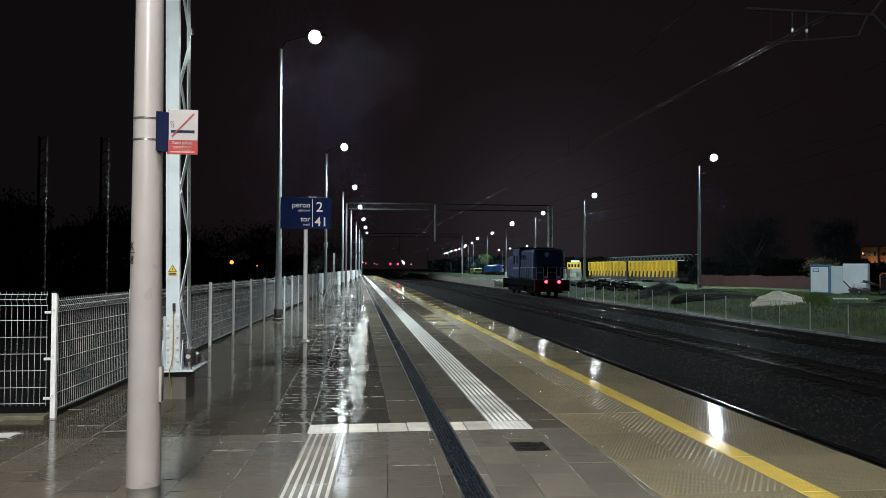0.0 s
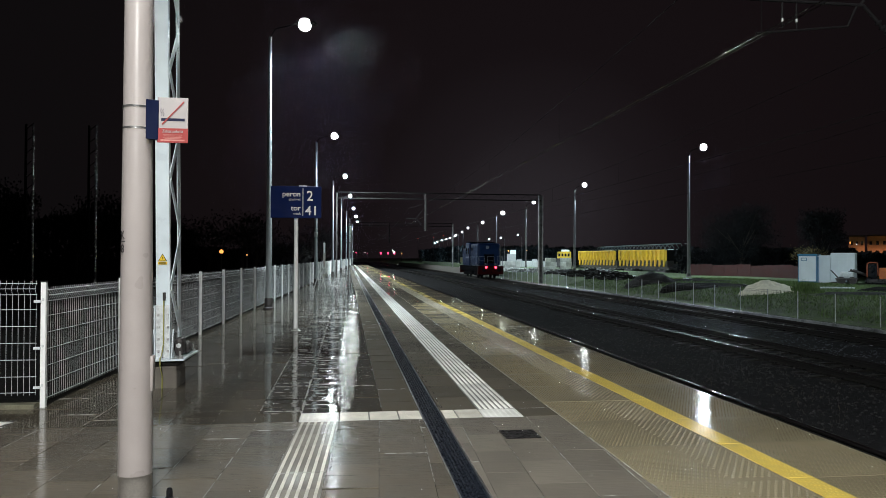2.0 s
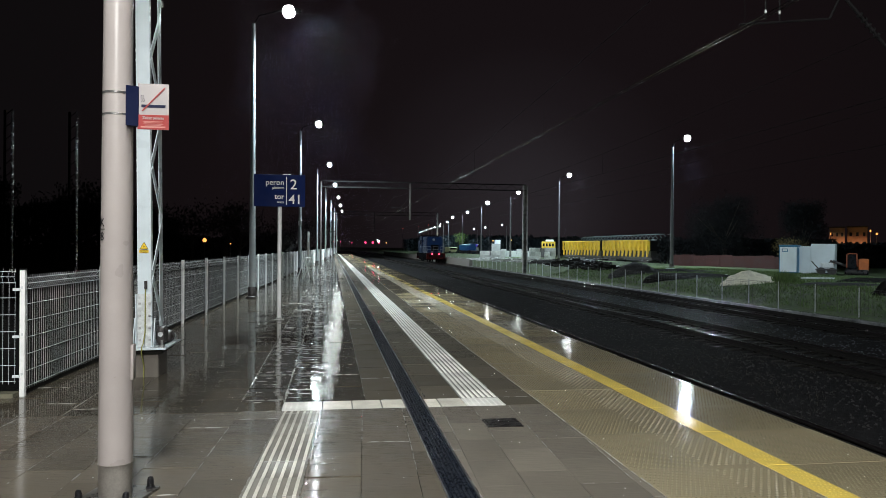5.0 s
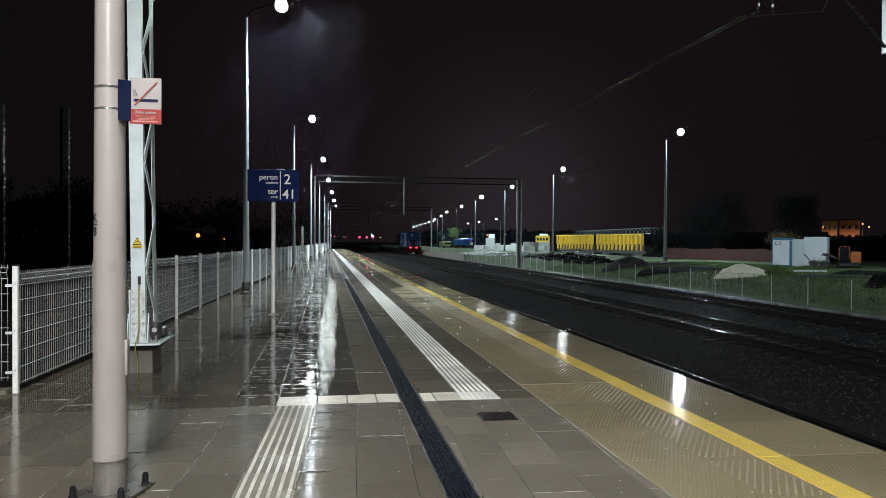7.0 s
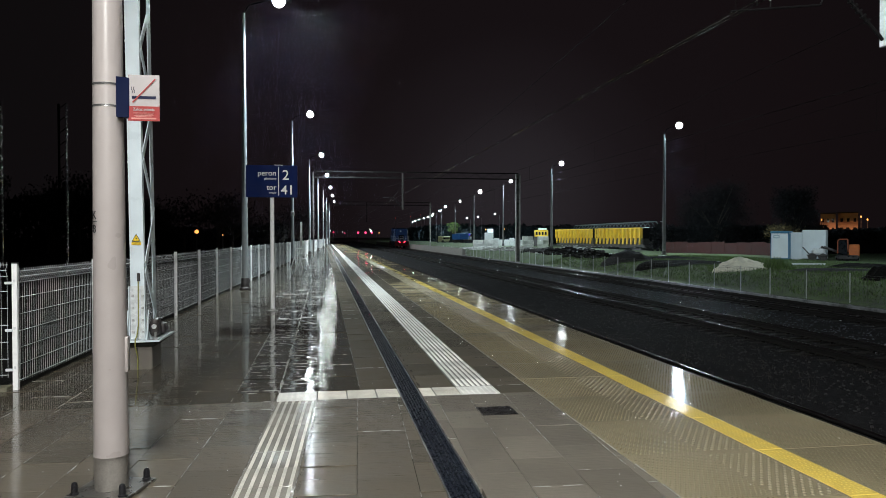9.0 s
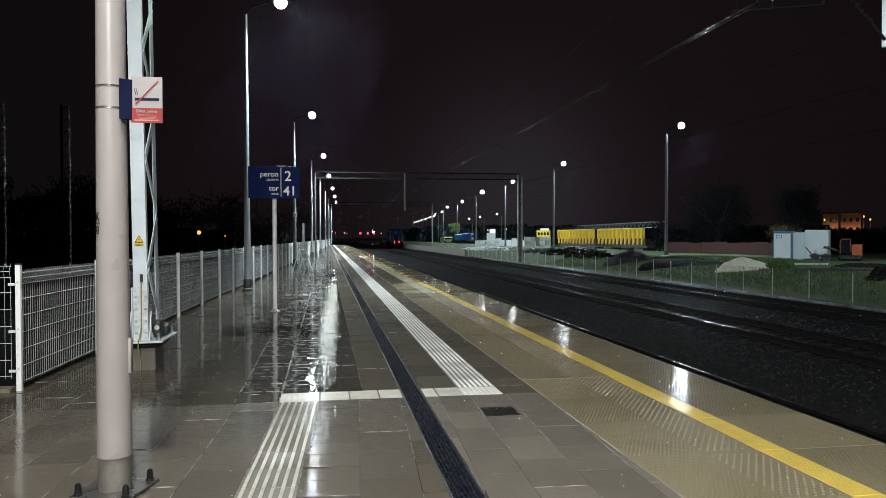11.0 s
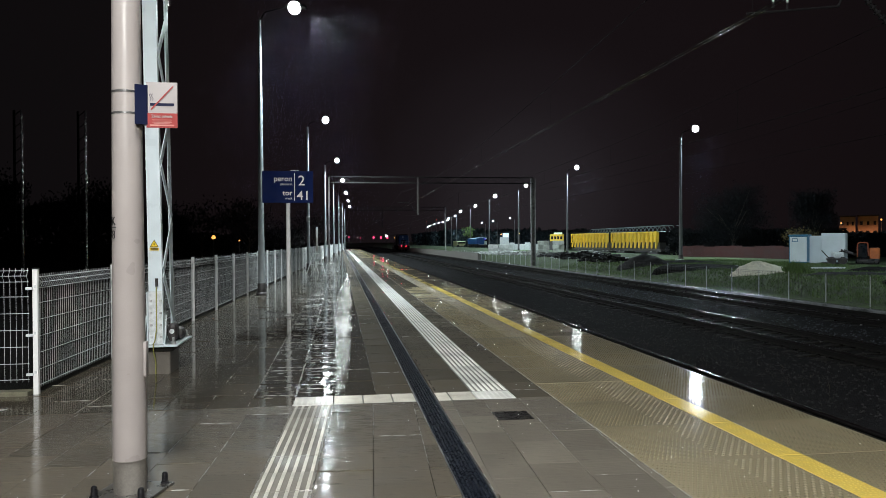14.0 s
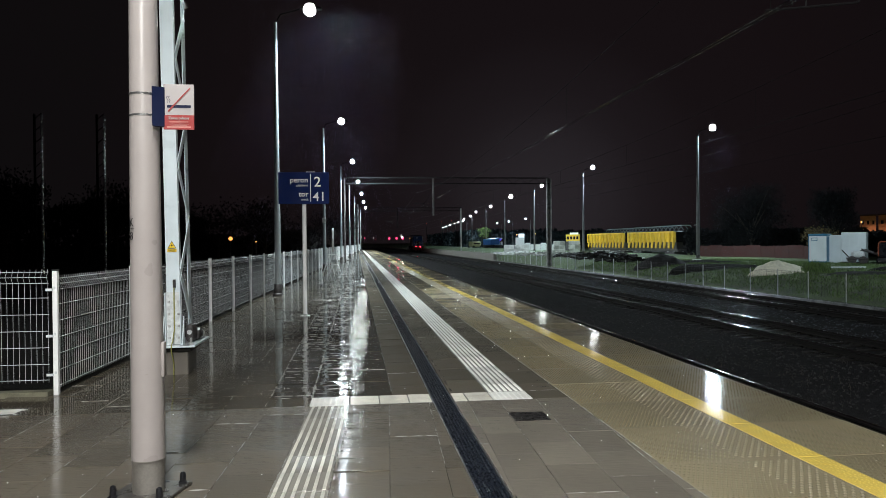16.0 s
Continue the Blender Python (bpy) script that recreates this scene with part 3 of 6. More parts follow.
def paving(parent):
    """All loose paving: near pieces singly, the rest joined."""
    rng = random.Random(11)
    near, rest = [], {}
    cs, sn = math.cos(radians(2.5)), math.sin(radians(2.5))

    def lay(kind, poly, limit):
        if max(p[1] for p in poly) > 8.3 and poly[0][0] < 1.0:
            poly = clip(poly, -1, 0.0262, 3.565)
        if len(poly) < 3 or area(poly) < 0.004:
            return
        if kind == "slab" and min(p[0] for p in poly) > 0.97:
            kind = "grey_slab"
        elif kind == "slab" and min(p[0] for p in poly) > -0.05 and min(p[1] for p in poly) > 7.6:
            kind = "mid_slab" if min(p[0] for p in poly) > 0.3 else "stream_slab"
        near.append((max(p[1] for p in poly), kind, poly)) if limit else rest.setdefault(kind, []).append(poly)

    def inset(x0, x1, y0, y1, g=0.0014):
        return [(x0 + g, y0 + g), (x1 - g, y0 + g), (x1 - g, y1 - g), (x0 + g, y1 - g)]

    # the near field, laid a little askew up to the cross strip
    def turned(pts):
        return [(-0.08 + u * cs - v * sn * -1, 7.30 - u * sn * -1 * -1 + v * cs) for u, v in pts]

    cols = [-5.58, -5.18, -4.78, -4.38, -3.98, -3.58, -3.18, -2.78, -2.38, -1.98, -1.58, -1.18, -0.78, -0.38, 0.0, 0.4, 0.8, 1.2, 1.52, 1.9, 2.3, 2.7, 3.1]
    for ci, (u0, u1) in enumerate(zip(cols, cols[1:])):
        tact = abs(u1) < 1e-6
        step = 0.4 if tact else 0.6
        v = 0.25 + (0.0 if tact else (0.3 if ci % 2 else 0.0))
        while v > -19.5:
            q = turned(inset(u0, u1, v - step, v))
            v -= step
            if not tact:
                q = clip(q, 0, 1, 7.296)
            else:
                q = clip(q, 0, 1, 7.286)
            for side in (0, 1):
                p = clip(q, 1, 0, 0.762) if side == 0 else clip(clip(q, -1, 0, -0.982), 1, 0, 2.176)
                if p and len(p) >= 3:
                    lay("tactile_near" if tact else "slab", p, min(b for a, b in p) > 2.9)
    # the far field, straight
    def column(x0, x1, y0, y1, step, kind, off, near_to, slope=0.0):
        y = y0 - off
        while y < y1:
            a, b = max(y, y0), min(y + step, y1)
            if b - a > 0.05:
                lay(kind, inset(x0, x1, a, b, 0.0035 if kind == "paver" else 0.0014), b < near_to)
            y += step

    for x0, x1, o in ((-0.03, 0.37, 0.0), (0.37, 0.762, 0.3), (0.982, 1.388, 0.1), (1.802, 2.176, 0.4)):
        column(x0, x1, 7.708, END, 0.8, "slab", o, 17)
    for x0, x1, o in ((-0.47, -0.03, 0.0), (-0.91, -0.47, 0.1)):
        column(x0, x1, 7.708, 120, 0.22, "paver", o, 11.5)
    k = 0
    x = -0.91
    while x > -6.0:
        column(x - 0.4, x, 7.30, END if x > -3.3 else 8.24, 0.6, "slab", 0.3 * (k % 2), 11 if x > -3.3 else 0)
        x -= 0.4
        k += 1
    lay("slab", inset(-0.91, -0.475, 7.30, 7.704), True)
    lay("slab", inset(1.804, 2.176, 7.30, 7.704), True)
    # edge slabs
    y = -12.0
    k = 0
    while y < END:
        lay("beige", inset(2.184, LINE[0] - 0.005, y, min(END, y + 1)), 2 < y < 24)
        lay("beige", inset(LINE[1] + 0.005, EDGE, y, min(END, y + 1)), 2 < y < 24)
        y += 1
    # right tactile strip, cross strip and its corner plates
    y = 7.70
    while y < END:
        lay("tactile", inset(1.392, 1.798, y, min(END, y + 0.4), 0.002), y < 19)
        y += 0.4
    x = -0.075
    while x < 1.38:
        for a, b in ((max(x, -0.075), min(x + 0.3, 0.762)), (max(x, 0.982), min(x + 0.3, 1.388))):
            if b - a > 0.04:
                lay("cross", inset(a, b, 7.302, 7.702, 0.002), True)
        x += 0.3
    lay("corner", inset(1.392, 1.80, 7.302, 7.696, 0.002), True)
    lay("corner", inset(-0.472, -0.08, 7.30, 7.70, 0.002), True)

    near.sort(key=lambda n: n[0])
    mats = {"slab": SLAB, "mid_slab": SLAB_MID, "stream_slab": SLAB_STREAM, "grey_slab": SLAB_GREY, "paver": PAVER, "beige": BEIGE, "tactile": TACTILE_MID, "cross": TACTILE_MID, "corner": TACTILE, "tactile_near": TACTILE_GREY}
    count = {}
    for _, kind, poly in near:
        name = {"slab": "paving_slab", "mid_slab": "paving_slab", "stream_slab": "paving_slab", "grey_slab": "paving_slab", "paver": "paver", "beige": "edge_slab", "tactile": "tactile_tile", "cross": "tactile_tile", "corner": "tactile_tile", "tactile_near": "tactile_tile"}[kind]
        count[name] = count.get(name, 0) + 1
        f = Form()
        up = rng.uniform(-0.0025, 0.0015)
        xs, ys = [p[0] for p in poly], [p[1] for p in poly]
        z1 = up
        tip = {"paver": 0.010, "beige": 0.0025}.get(kind, 0.006)
        lean = (rng.gauss(0, tip * (0.7 if kind in ("paver", "stream_slab") else 0.3)), rng.gauss(0, tip)) if kind in ("slab", "mid_slab", "stream_slab", "grey_slab", "paver", "beige") else (0.0, 0.0)
        f.slab(poly, -0.062, z1, 0.0018, lean)
        rg = Form()
        if kind == "tactile":
            for i in range(7):
                c = 1.392 + 0.406 * (i + 0.5) / 7
                ridge(rg, c - 0.018, c + 0.018, min(ys) + 0.003, max(ys) - 0.003, z1)
        elif kind == "cross":
            for i in range(8):
                c = min(ys) + (max(ys) - min(ys)) * (i + 0.5) / 8
                ridge(rg, min(xs) + 0.003, max(xs) - 0.003, c - 0.017, c + 0.017, z1)
        elif kind == "corner":
            for i in range(7):
                for j in range(7):
                    stud(f, min(xs) + 0.40 * (i + 0.5) / 7, min(ys) + 0.39 * (j + 0.5) / 7, z1, 0.016, 0.005)
        # slabs before the cross strip take the copies with foreground brightness in their colour
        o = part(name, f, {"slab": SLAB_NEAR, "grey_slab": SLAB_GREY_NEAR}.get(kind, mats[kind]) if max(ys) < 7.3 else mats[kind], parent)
        if rg.v:
            part("ridge", rg, TACTILE_NEAR if kind == "cross" else TACTILE, o, "white raised guiding ridges")
        if kind == "tactile_near":
            g = Form()
            for i in range(6):
                u = -0.38 + 0.38 * (i + 0.5) / 6
                q = turned([(u - 0.012, 0), (u + 0.012, 0), (u + 0.012, -9), (u - 0.012, -9)])
                q = clip(clip(q, 0, 1, max(ys) - 0.012), 0, -1, -(min(ys) + 0.012))
                if len(q) >= 3:
                    g.slab(q, z1 - 0.002, z1 + 0.005, 0.003)
            part("ridge", g, TACTILE_NEAR, o, "white raised guiding ridges")
    # rain water standing in the joints, broken into beads; its pale base paints their glints
    wt = Form()
    wr = random.Random(77)

    def bead(p, q, w, h):
        d = Vector((q[0] - p[0], q[1] - p[1], 0))
        n = Vector((-d.y, d.x, 0)).normalized()
        k = max(3, int(d.length / 0.03))
        vs, fs = [], []
        for i in range(k + 1):
            u = i / k
            e = (0.25 if i in (0, k) else 1.0) * wr.uniform(0.7, 1.2)
            c = Vector((p[0], p[1], 0)) + d * u
            for a, b in ((-1, 0.0), (-0.5, 0.75), (0, 1.0), (0.5, 0.75), (1, 0.0)):
                o = c + n * (a * w * e)
                vs.append((o.x, o.y, -0.0012 + b * h * e))
        for i in range(k):
            for j in range(4):
                fs.append((i * 5 + j, i * 5 + j + 1, i * 5 + 6 + j, i * 5 + 5 + j))
        wt.add(vs, fs)

    shown = [(kind, poly) for _, kind, poly in near] + [(kind, poly) for kind in ("slab", "mid_slab", "stream_slab", "grey_slab", "paver") for poly in rest.get(kind, []) if 2.5 < poly[0][1] < 60 and poly[0][0] > -3.2]
    for kind, poly in shown:
        if kind not in ("slab", "mid_slab", "stream_slab", "grey_slab", "paver", "tactile_near", "beige"):
            continue
        odds = {"slab": 0.34, "mid_slab": 0.34, "stream_slab": 0.5, "grey_slab": 0.2, "paver": 0.55, "tactile_near": 0.5, "beige": 0.10}[kind]
        for p, q in zip(poly, poly[1:] + poly[:1]):
            along = abs(q[1] - p[1]) > abs(q[0] - p[0])
            if wr.random() > (odds * 1.5 if along else odds * (1.0 if kind == "paver" else 0.45)):
                continue
            ln = math.hypot(q[0] - p[0], q[1] - p[1])
            u = wr.random() * 0.3
            while u < 1.0:
                v2 = min(1.0, u + wr.uniform(0.03, 0.20) / max(ln, 0.05))
                if (v2 - u) * ln > 0.02:
                    bead((p[0] + (q[0] - p[0]) * u, p[1] + (q[1] - p[1]) * u), (p[0] + (q[0] - p[0]) * v2, p[1] + (q[1] - p[1]) * v2), wr.uniform(0.003, 0.0065) * ((3.0 if along else 1.5) if kind == "paver" else 1.0), wr.uniform(0.003, 0.0055))
                u = v2 + wr.expovariate(1 / 0.10) / max(ln, 0.05)
    tagged(part("joint_water", wt, JOINT_WATER, parent, "rain water beading in the paving joints, glints in its pale colour", True), kind="stuff")
    far_ridges = Form()
    for kind, polys in rest.items():
        f = Form()
        for poly in polys:
            f.slab(poly, -0.062, rng.uniform(-0.0025, 0.0015), 0.0025, (rng.gauss(0, 0.005), rng.gauss(0, 0.005)))
            if kind == "tactile":
                for i in range(7):
                    c = 1.392 + 0.406 * (i + 0.5) / 7
                    ridge(far_ridges, c - 0.018, c + 0.018, poly[0][1], poly[2][1], 0.0)
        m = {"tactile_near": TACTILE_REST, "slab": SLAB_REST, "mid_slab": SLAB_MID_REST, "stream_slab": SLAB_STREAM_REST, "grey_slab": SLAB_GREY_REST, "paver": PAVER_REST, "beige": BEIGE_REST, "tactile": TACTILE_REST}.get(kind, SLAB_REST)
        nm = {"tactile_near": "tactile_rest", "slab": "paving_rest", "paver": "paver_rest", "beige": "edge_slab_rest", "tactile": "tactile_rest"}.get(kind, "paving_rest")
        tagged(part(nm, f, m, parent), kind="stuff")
    tagged(part("guiding_ridge_rest", far_ridges, TACTILE, parent, "white raised guiding ridges"), kind="stuff")


def ridge(f, x0, x1, y0, y1, z):
    h, c = 0.005, 0.005
    f.add([(x0, y0, z - 0.002), (x1, y0, z - 0.002), (x1, y1, z - 0.002), (x0, y1, z - 0.002), (x0 + c, y0 + c, z + h), (x1 - c, y0 + c, z + h), (x1 - c, y1 - c, z + h), (x0 + c, y1 - c, z + h)],
          [(0, 1, 5, 4), (1, 2, 6, 5), (2, 3, 7, 6), (3, 0, 4, 7), (4, 5, 6, 7)])


def stud(f, x, y, z, r, h, n=8):
    """A low rounded stud."""
    vs = []
    for k, c in ((1.0, -0.3), (0.82, 0.33), (0.45, 0.80)):
        vs += [(x + r * k * math.cos(6.2832 * i / n), y + r * k * math.sin(6.2832 * i / n), z + h * c) for i in range(n)]
    vs.append((x, y, z + h))
    fs = [(j * n + i, j * n + (i + 1) % n, j * n + n + (i + 1) % n, j * n + n + i) for j in range(2) for i in range(n)]
    f.add(vs, fs + [(2 * n + i, 2 * n + (i + 1) % n, 3 * n) for i in range(n)])


def studs(parent):
    """Raised warning studs beside the line, and a fine staggered grip pattern on the other slabs and on the line."""
    f, w, g = Form(), Form(), Form()
    y, row = 3.0, 0
    while y < 64:
        if 0.035 < y % 1.0 < 0.965:
            for i in range(7):
                stud(f, 2.815 + 0.058 * i + (0.029 if row % 2 else 0.0), y, 0.0, 0.0165, 0.0085)
        y += 0.046
        row += 1
    y, row = 3.0, 0
    while y < 26:
        if 0.03 < y % 1.0 < 0.97:
            off = 0.016 if row % 2 else 0.0
            for i in range(17):
                stud(g, 2.215 + 0.034 * i + off, y, 0.0, 0.0100, 0.0034, 7)
            for i in range(24):
                stud(g, LINE[1] + 0.025 + 0.034 * i + off, y, 0.0, 0.0085, 0.0014, 6)
            for i in range(6):
                stud(w, LINE[0] + 0.018 + 0.033 * i + off * 0.5, y, 0.003, 0.010, 0.0016, 6)
        y += 0.034
        row += 1
    tagged(part("warning_studs", f, PALE_STUD, parent, "rows of raised warning studs", True), kind="stuff")
    tagged(part("line_studs", w, YELLOW, parent, "fine grip pattern on the yellow line", True), kind="stuff")
    tagged(part("grip_studs", g, BEIGE_STUD, parent, "fine anti-slip studs", True), kind="stuff")


def splashes():
    rng = random.Random(21)
    f = Form()
    for _ in range(230):
        y = 3.4 + 22 * rng.random() ** 1.6
        x = rng.uniform(max(-4.5, fence_x(y) + 0.15), 4.3)
        if 0.76 < x < 0.98:
            continue
        r = rng.uniform(0.002, 0.006)
        n = 6
        vs = [(x + r * math.cos(1.047 * i), y + r * math.sin(1.047 * i), 0.001) for i in range(n)]
        vs += [(x + 0.6 * r * math.cos(1.047 * i), y + 0.6 * r * math.sin(1.047 * i), 0.001 + 0.75 * r) for i in range(n)] + [(x, y, 0.001 + r)]
        f.add(vs, [(i, (i + 1) % n, n + (i + 1) % n, n + i) for i in range(n)] + [(n + i, n + (i + 1) % n, 2 * n) for i in range(n)])
    thing("rain_splashes", f, DROP, "small bright rain splashes on the wet paving", "water", kind="stuff", smooth=True)


def films(parent):
    """Shallow rain water lying along the slab joints."""
    rng = random.Random(34)
    f = Form()

    def film(x, y, a, b, turn):
        n = 14
        k = [rng.uniform(0.6, 1.25) for _ in range(n)]
        pts = []
        for i in range(n):
            u, v = a * k[i] * math.cos(6.2832 * i / n), b * k[(i * 3) % n] * math.sin(6.2832 * i / n)
            pts.append((x + u * math.cos(turn) - v * math.sin(turn), y + u * math.sin(turn) + v * math.cos(turn)))
        f.add([(p[0], p[1], 0.0018) for p in pts] + [(x, y, 0.0026)], [(i, (i + 1) % n, n) for i in range(n)])

    skew = radians(-2.5)
    for k in range(16):
        v = 0.25 - 0.3 * k
        x0, y0 = -0.08 + v * math.sin(radians(2.5)), 7.30 + v
        if y0 > 7.2:
            continue
        film(x0 + rng.uniform(0.08, 0.14), y0, rng.uniform(0.07, 0.16), rng.uniform(0.008, 0.022), skew)
        film(x0 + 0.02, y0 - 0.12, 0.012, rng.uniform(0.06, 0.14), skew)
        if rng.random() < 0.5:
            film(x0 + rng.uniform(0.3, 0.7), y0, rng.uniform(0.05, 0.14), rng.uniform(0.004, 0.010), skew)
    for k in range(26):
        y = 7.9 + 0.4 * k
        film(2.14 - rng.uniform(0.0, 0.10), y + rng.uniform(-0.1, 0.1), rng.uniform(0.05, 0.12), rng.uniform(0.006, 0.016), rng.uniform(-0.15, 0.15))
        film(0.98 + rng.uniform(0.02, 0.06), y, 0.012, rng.uniform(0.05, 0.15), 0.0)
    for k in range(110):
        y = 7.9 + 20 * rng.random() ** 1.3
        x = rng.choice((-0.03, -0.47, -0.91, -1.31, -1.71, -2.11, 0.37, -0.25, -0.7))
        film(x + rng.uniform(-0.04, 0.04), y, rng.uniform(0.04, 0.16), rng.uniform(0.005, 0.016), rng.uniform(-0.08, 0.08))
    tagged(part("standing_water", f, FILM, parent, "shallow rain water along the joints", True), kind="stuff")


def yellow_line(parent):
    f = Form()
    y = -12.0
    while y < END:
        step = 1 if y < 18 else 25
        f.slab([(LINE[0], y + 0.003), (LINE[1], y + 0.003), (LINE[1], y + step - 0.003), (LINE[0], y + step - 0.003)], -0.062, 0.003, 0.003)
        y += step
    part("yellow_line", f, YELLOW, parent, "yellow painted safety line")
    # short pale pieces paint the water's broken glint along this joint
    j = Form()
    y = 1.0
    rng = random.Random(8)
    while y < 90:
        d = rng.uniform(0.02, 0.16)
        w = rng.uniform(0.0008, 0.0034)
        j.slab([(2.180 - w, y), (2.180 + w, y), (2.180 + w, y + d), (2.180 - w, y + d)], -0.06, rng.uniform(-0.004, 0.002), 0.0007, (rng.gauss(0, 0.2), 0))
        y += d + rng.expovariate(1 / 0.05)
    tagged(part("joint_mortar", j, JOINT_GLINT, parent, "bright broken water line painted along the joint"), kind="stuff")


def drain():
    d = empty("drain_channel", 0.87, 0, 0)
    tagged(d, "long black slotted drainage channel sunk in the platform", "drain", kind="structure")
    f = Form().sweep([(-0.10, -0.063), (-0.10, -0.028), (0.10, -0.028), (0.10, -0.063)], -12, END)
    part("channel", f, BLACK, d)
    for s in (-1, 1):
        e = Form().sweep([(s * 0.104, -0.063), (s * 0.104, 0.001), (s * 0.098, 0.001), (s * 0.098, -0.063)], -12, END)
        part("edge_rail", e, DRAIN_STEEL, d, "thin steel edge strip")
    # grates half a metre long: seven bars tied by cross ribs
    grate = Form()
    for i in range(7):
        x = -0.093 + 0.0285 * i
        wave = 0.0015 if i == 3 else 0.0
        grate.sweep([(x, -0.03), (x, -0.004), (x + 0.004, -0.001 + wave), (x + 0.011, -0.001 + wave), (x + 0.015, -0.004), (x + 0.015, -0.03)], 0.003, 0.497)
    for k in range(16):
        y = 0.012 + 0.0314 * k
        grate.box(-0.093, 0.093, y, y + 0.008, -0.026, -0.0055)
    for k in range(8):
        grate.box(-0.0075 + 0.0285 * 0, 0.0075, 0.02 + 0.0625 * k, 0.032 + 0.0625 * k, -0.006, 0.0012)
    near = grate.mesh("grate", DRAIN)
    for k in range(60):
        o = new("grate", near)
        o.parent = d
        o.location = (0, 2.5 + 0.5 * k, 0)
    for y0, y1 in ((-12, 2.497), (32.503, END)):
        rest = Form()
        for i in range(7):
            x = -0.093 + 0.0285 * i
            rest.sweep([(x, -0.03), (x, -0.004), (x + 0.004, -0.001), (x + 0.011, -0.001), (x + 0.015, -0.004), (x + 0.015, -0.03)], y0, y1)
        tagged(part("grate_rest", rest, DRAIN, d), kind="stuff")


def gully():
    g = empty("gully_cover", 1.58, 6.56, 0)
    tagged(g, "small black iron gully cover set in the paving", "gully cover")
    part("plate", Form().box(-0.165, 0.165, -0.16, 0.16, -0.03, 0.0045, 0.003), GULLY_IRON, g)
    for i in range(6):
        for j in range(5):
            part("grip_stud", Form().box(-0.14 + i * 0.052, -0.115 + i * 0.052, -0.13 + j * 0.056, -0.108 + j * 0.056, 0.003, 0.0062), GULLY_IRON, g)


def frame_cover(x0, x1, y0, y1, mat):
    g = empty("inspection_cover", (x0 + x1) / 2, (y0 + y1) / 2, 0)
    tagged(g, "square inspection cover with a bright wet metal frame", "manhole cover", "inspection covers")
    w, d = (x1 - x0) / 2, (y1 - y0) / 2
    for a in (Form().box(-w, w, -d, -d + 0.05, -0.04, 0.005), Form().box(-w, w, d - 0.05, d, -0.04, 0.005), Form().box(-w, -w + 0.05, -d + 0.05, d - 0.05, -0.04, 0.005), Form().box(w - 0.05, w, -d + 0.05, d - 0.05, -0.04, 0.005)):
        part("frame_bar", a, STEEL, g)
    part("plate", Form().box(-w + 0.05, w - 0.05, -d + 0.05, d - 0.05, -0.04, 0.003), mat, g)


# ---------------------------------------------------------------- fence
def panel_form(length, h=1.23):
    f = Form()
    n = int(length / 0.061)
    r = 0.0016
    zs0 = 0.06
    for i in range(n + 1):
        x = 0.02 + (length - 0.04) * i / n
        # folded profile of each upright wire
        pts = [(0, zs0), (0, zs0 + h - 0.15), (0.035, zs0 + h - 0.085), (0, zs0 + h - 0.03), (0, zs0 + h)]
        vs, fs = [], []
        for o, z in pts:
            vs += [(x - r, -o - r, z), (x + r, -o - r, z), (x + r, -o + r, z), (x - r, -o + r, z)]
        for k in range(len(pts) - 1):
            for j in range(4):
                fs.append((k * 4 + j, k * 4 + (j + 1) % 4, k * 4 + 4 + (j + 1) % 4, k * 4 + 4 + j))
        f.add(vs, fs)
    g = Form()
    for z, o in ((zs0 + 0.03, 0), (zs0 + 0.20, 0), (zs0 + 0.38, 0), (zs0 + 0.56, 0), (zs0 + 0.74, 0), (zs0 + 0.92, 0), (zs0 + h - 0.15, 0), (zs0 + h - 0.085, 0.035), (zs0 + h - 0.03, 0)):
        g.tube((0.01, -o - 0.005, z), (length - 0.01, -o - 0.005, z), 0.0032, n=4)
    return f, g


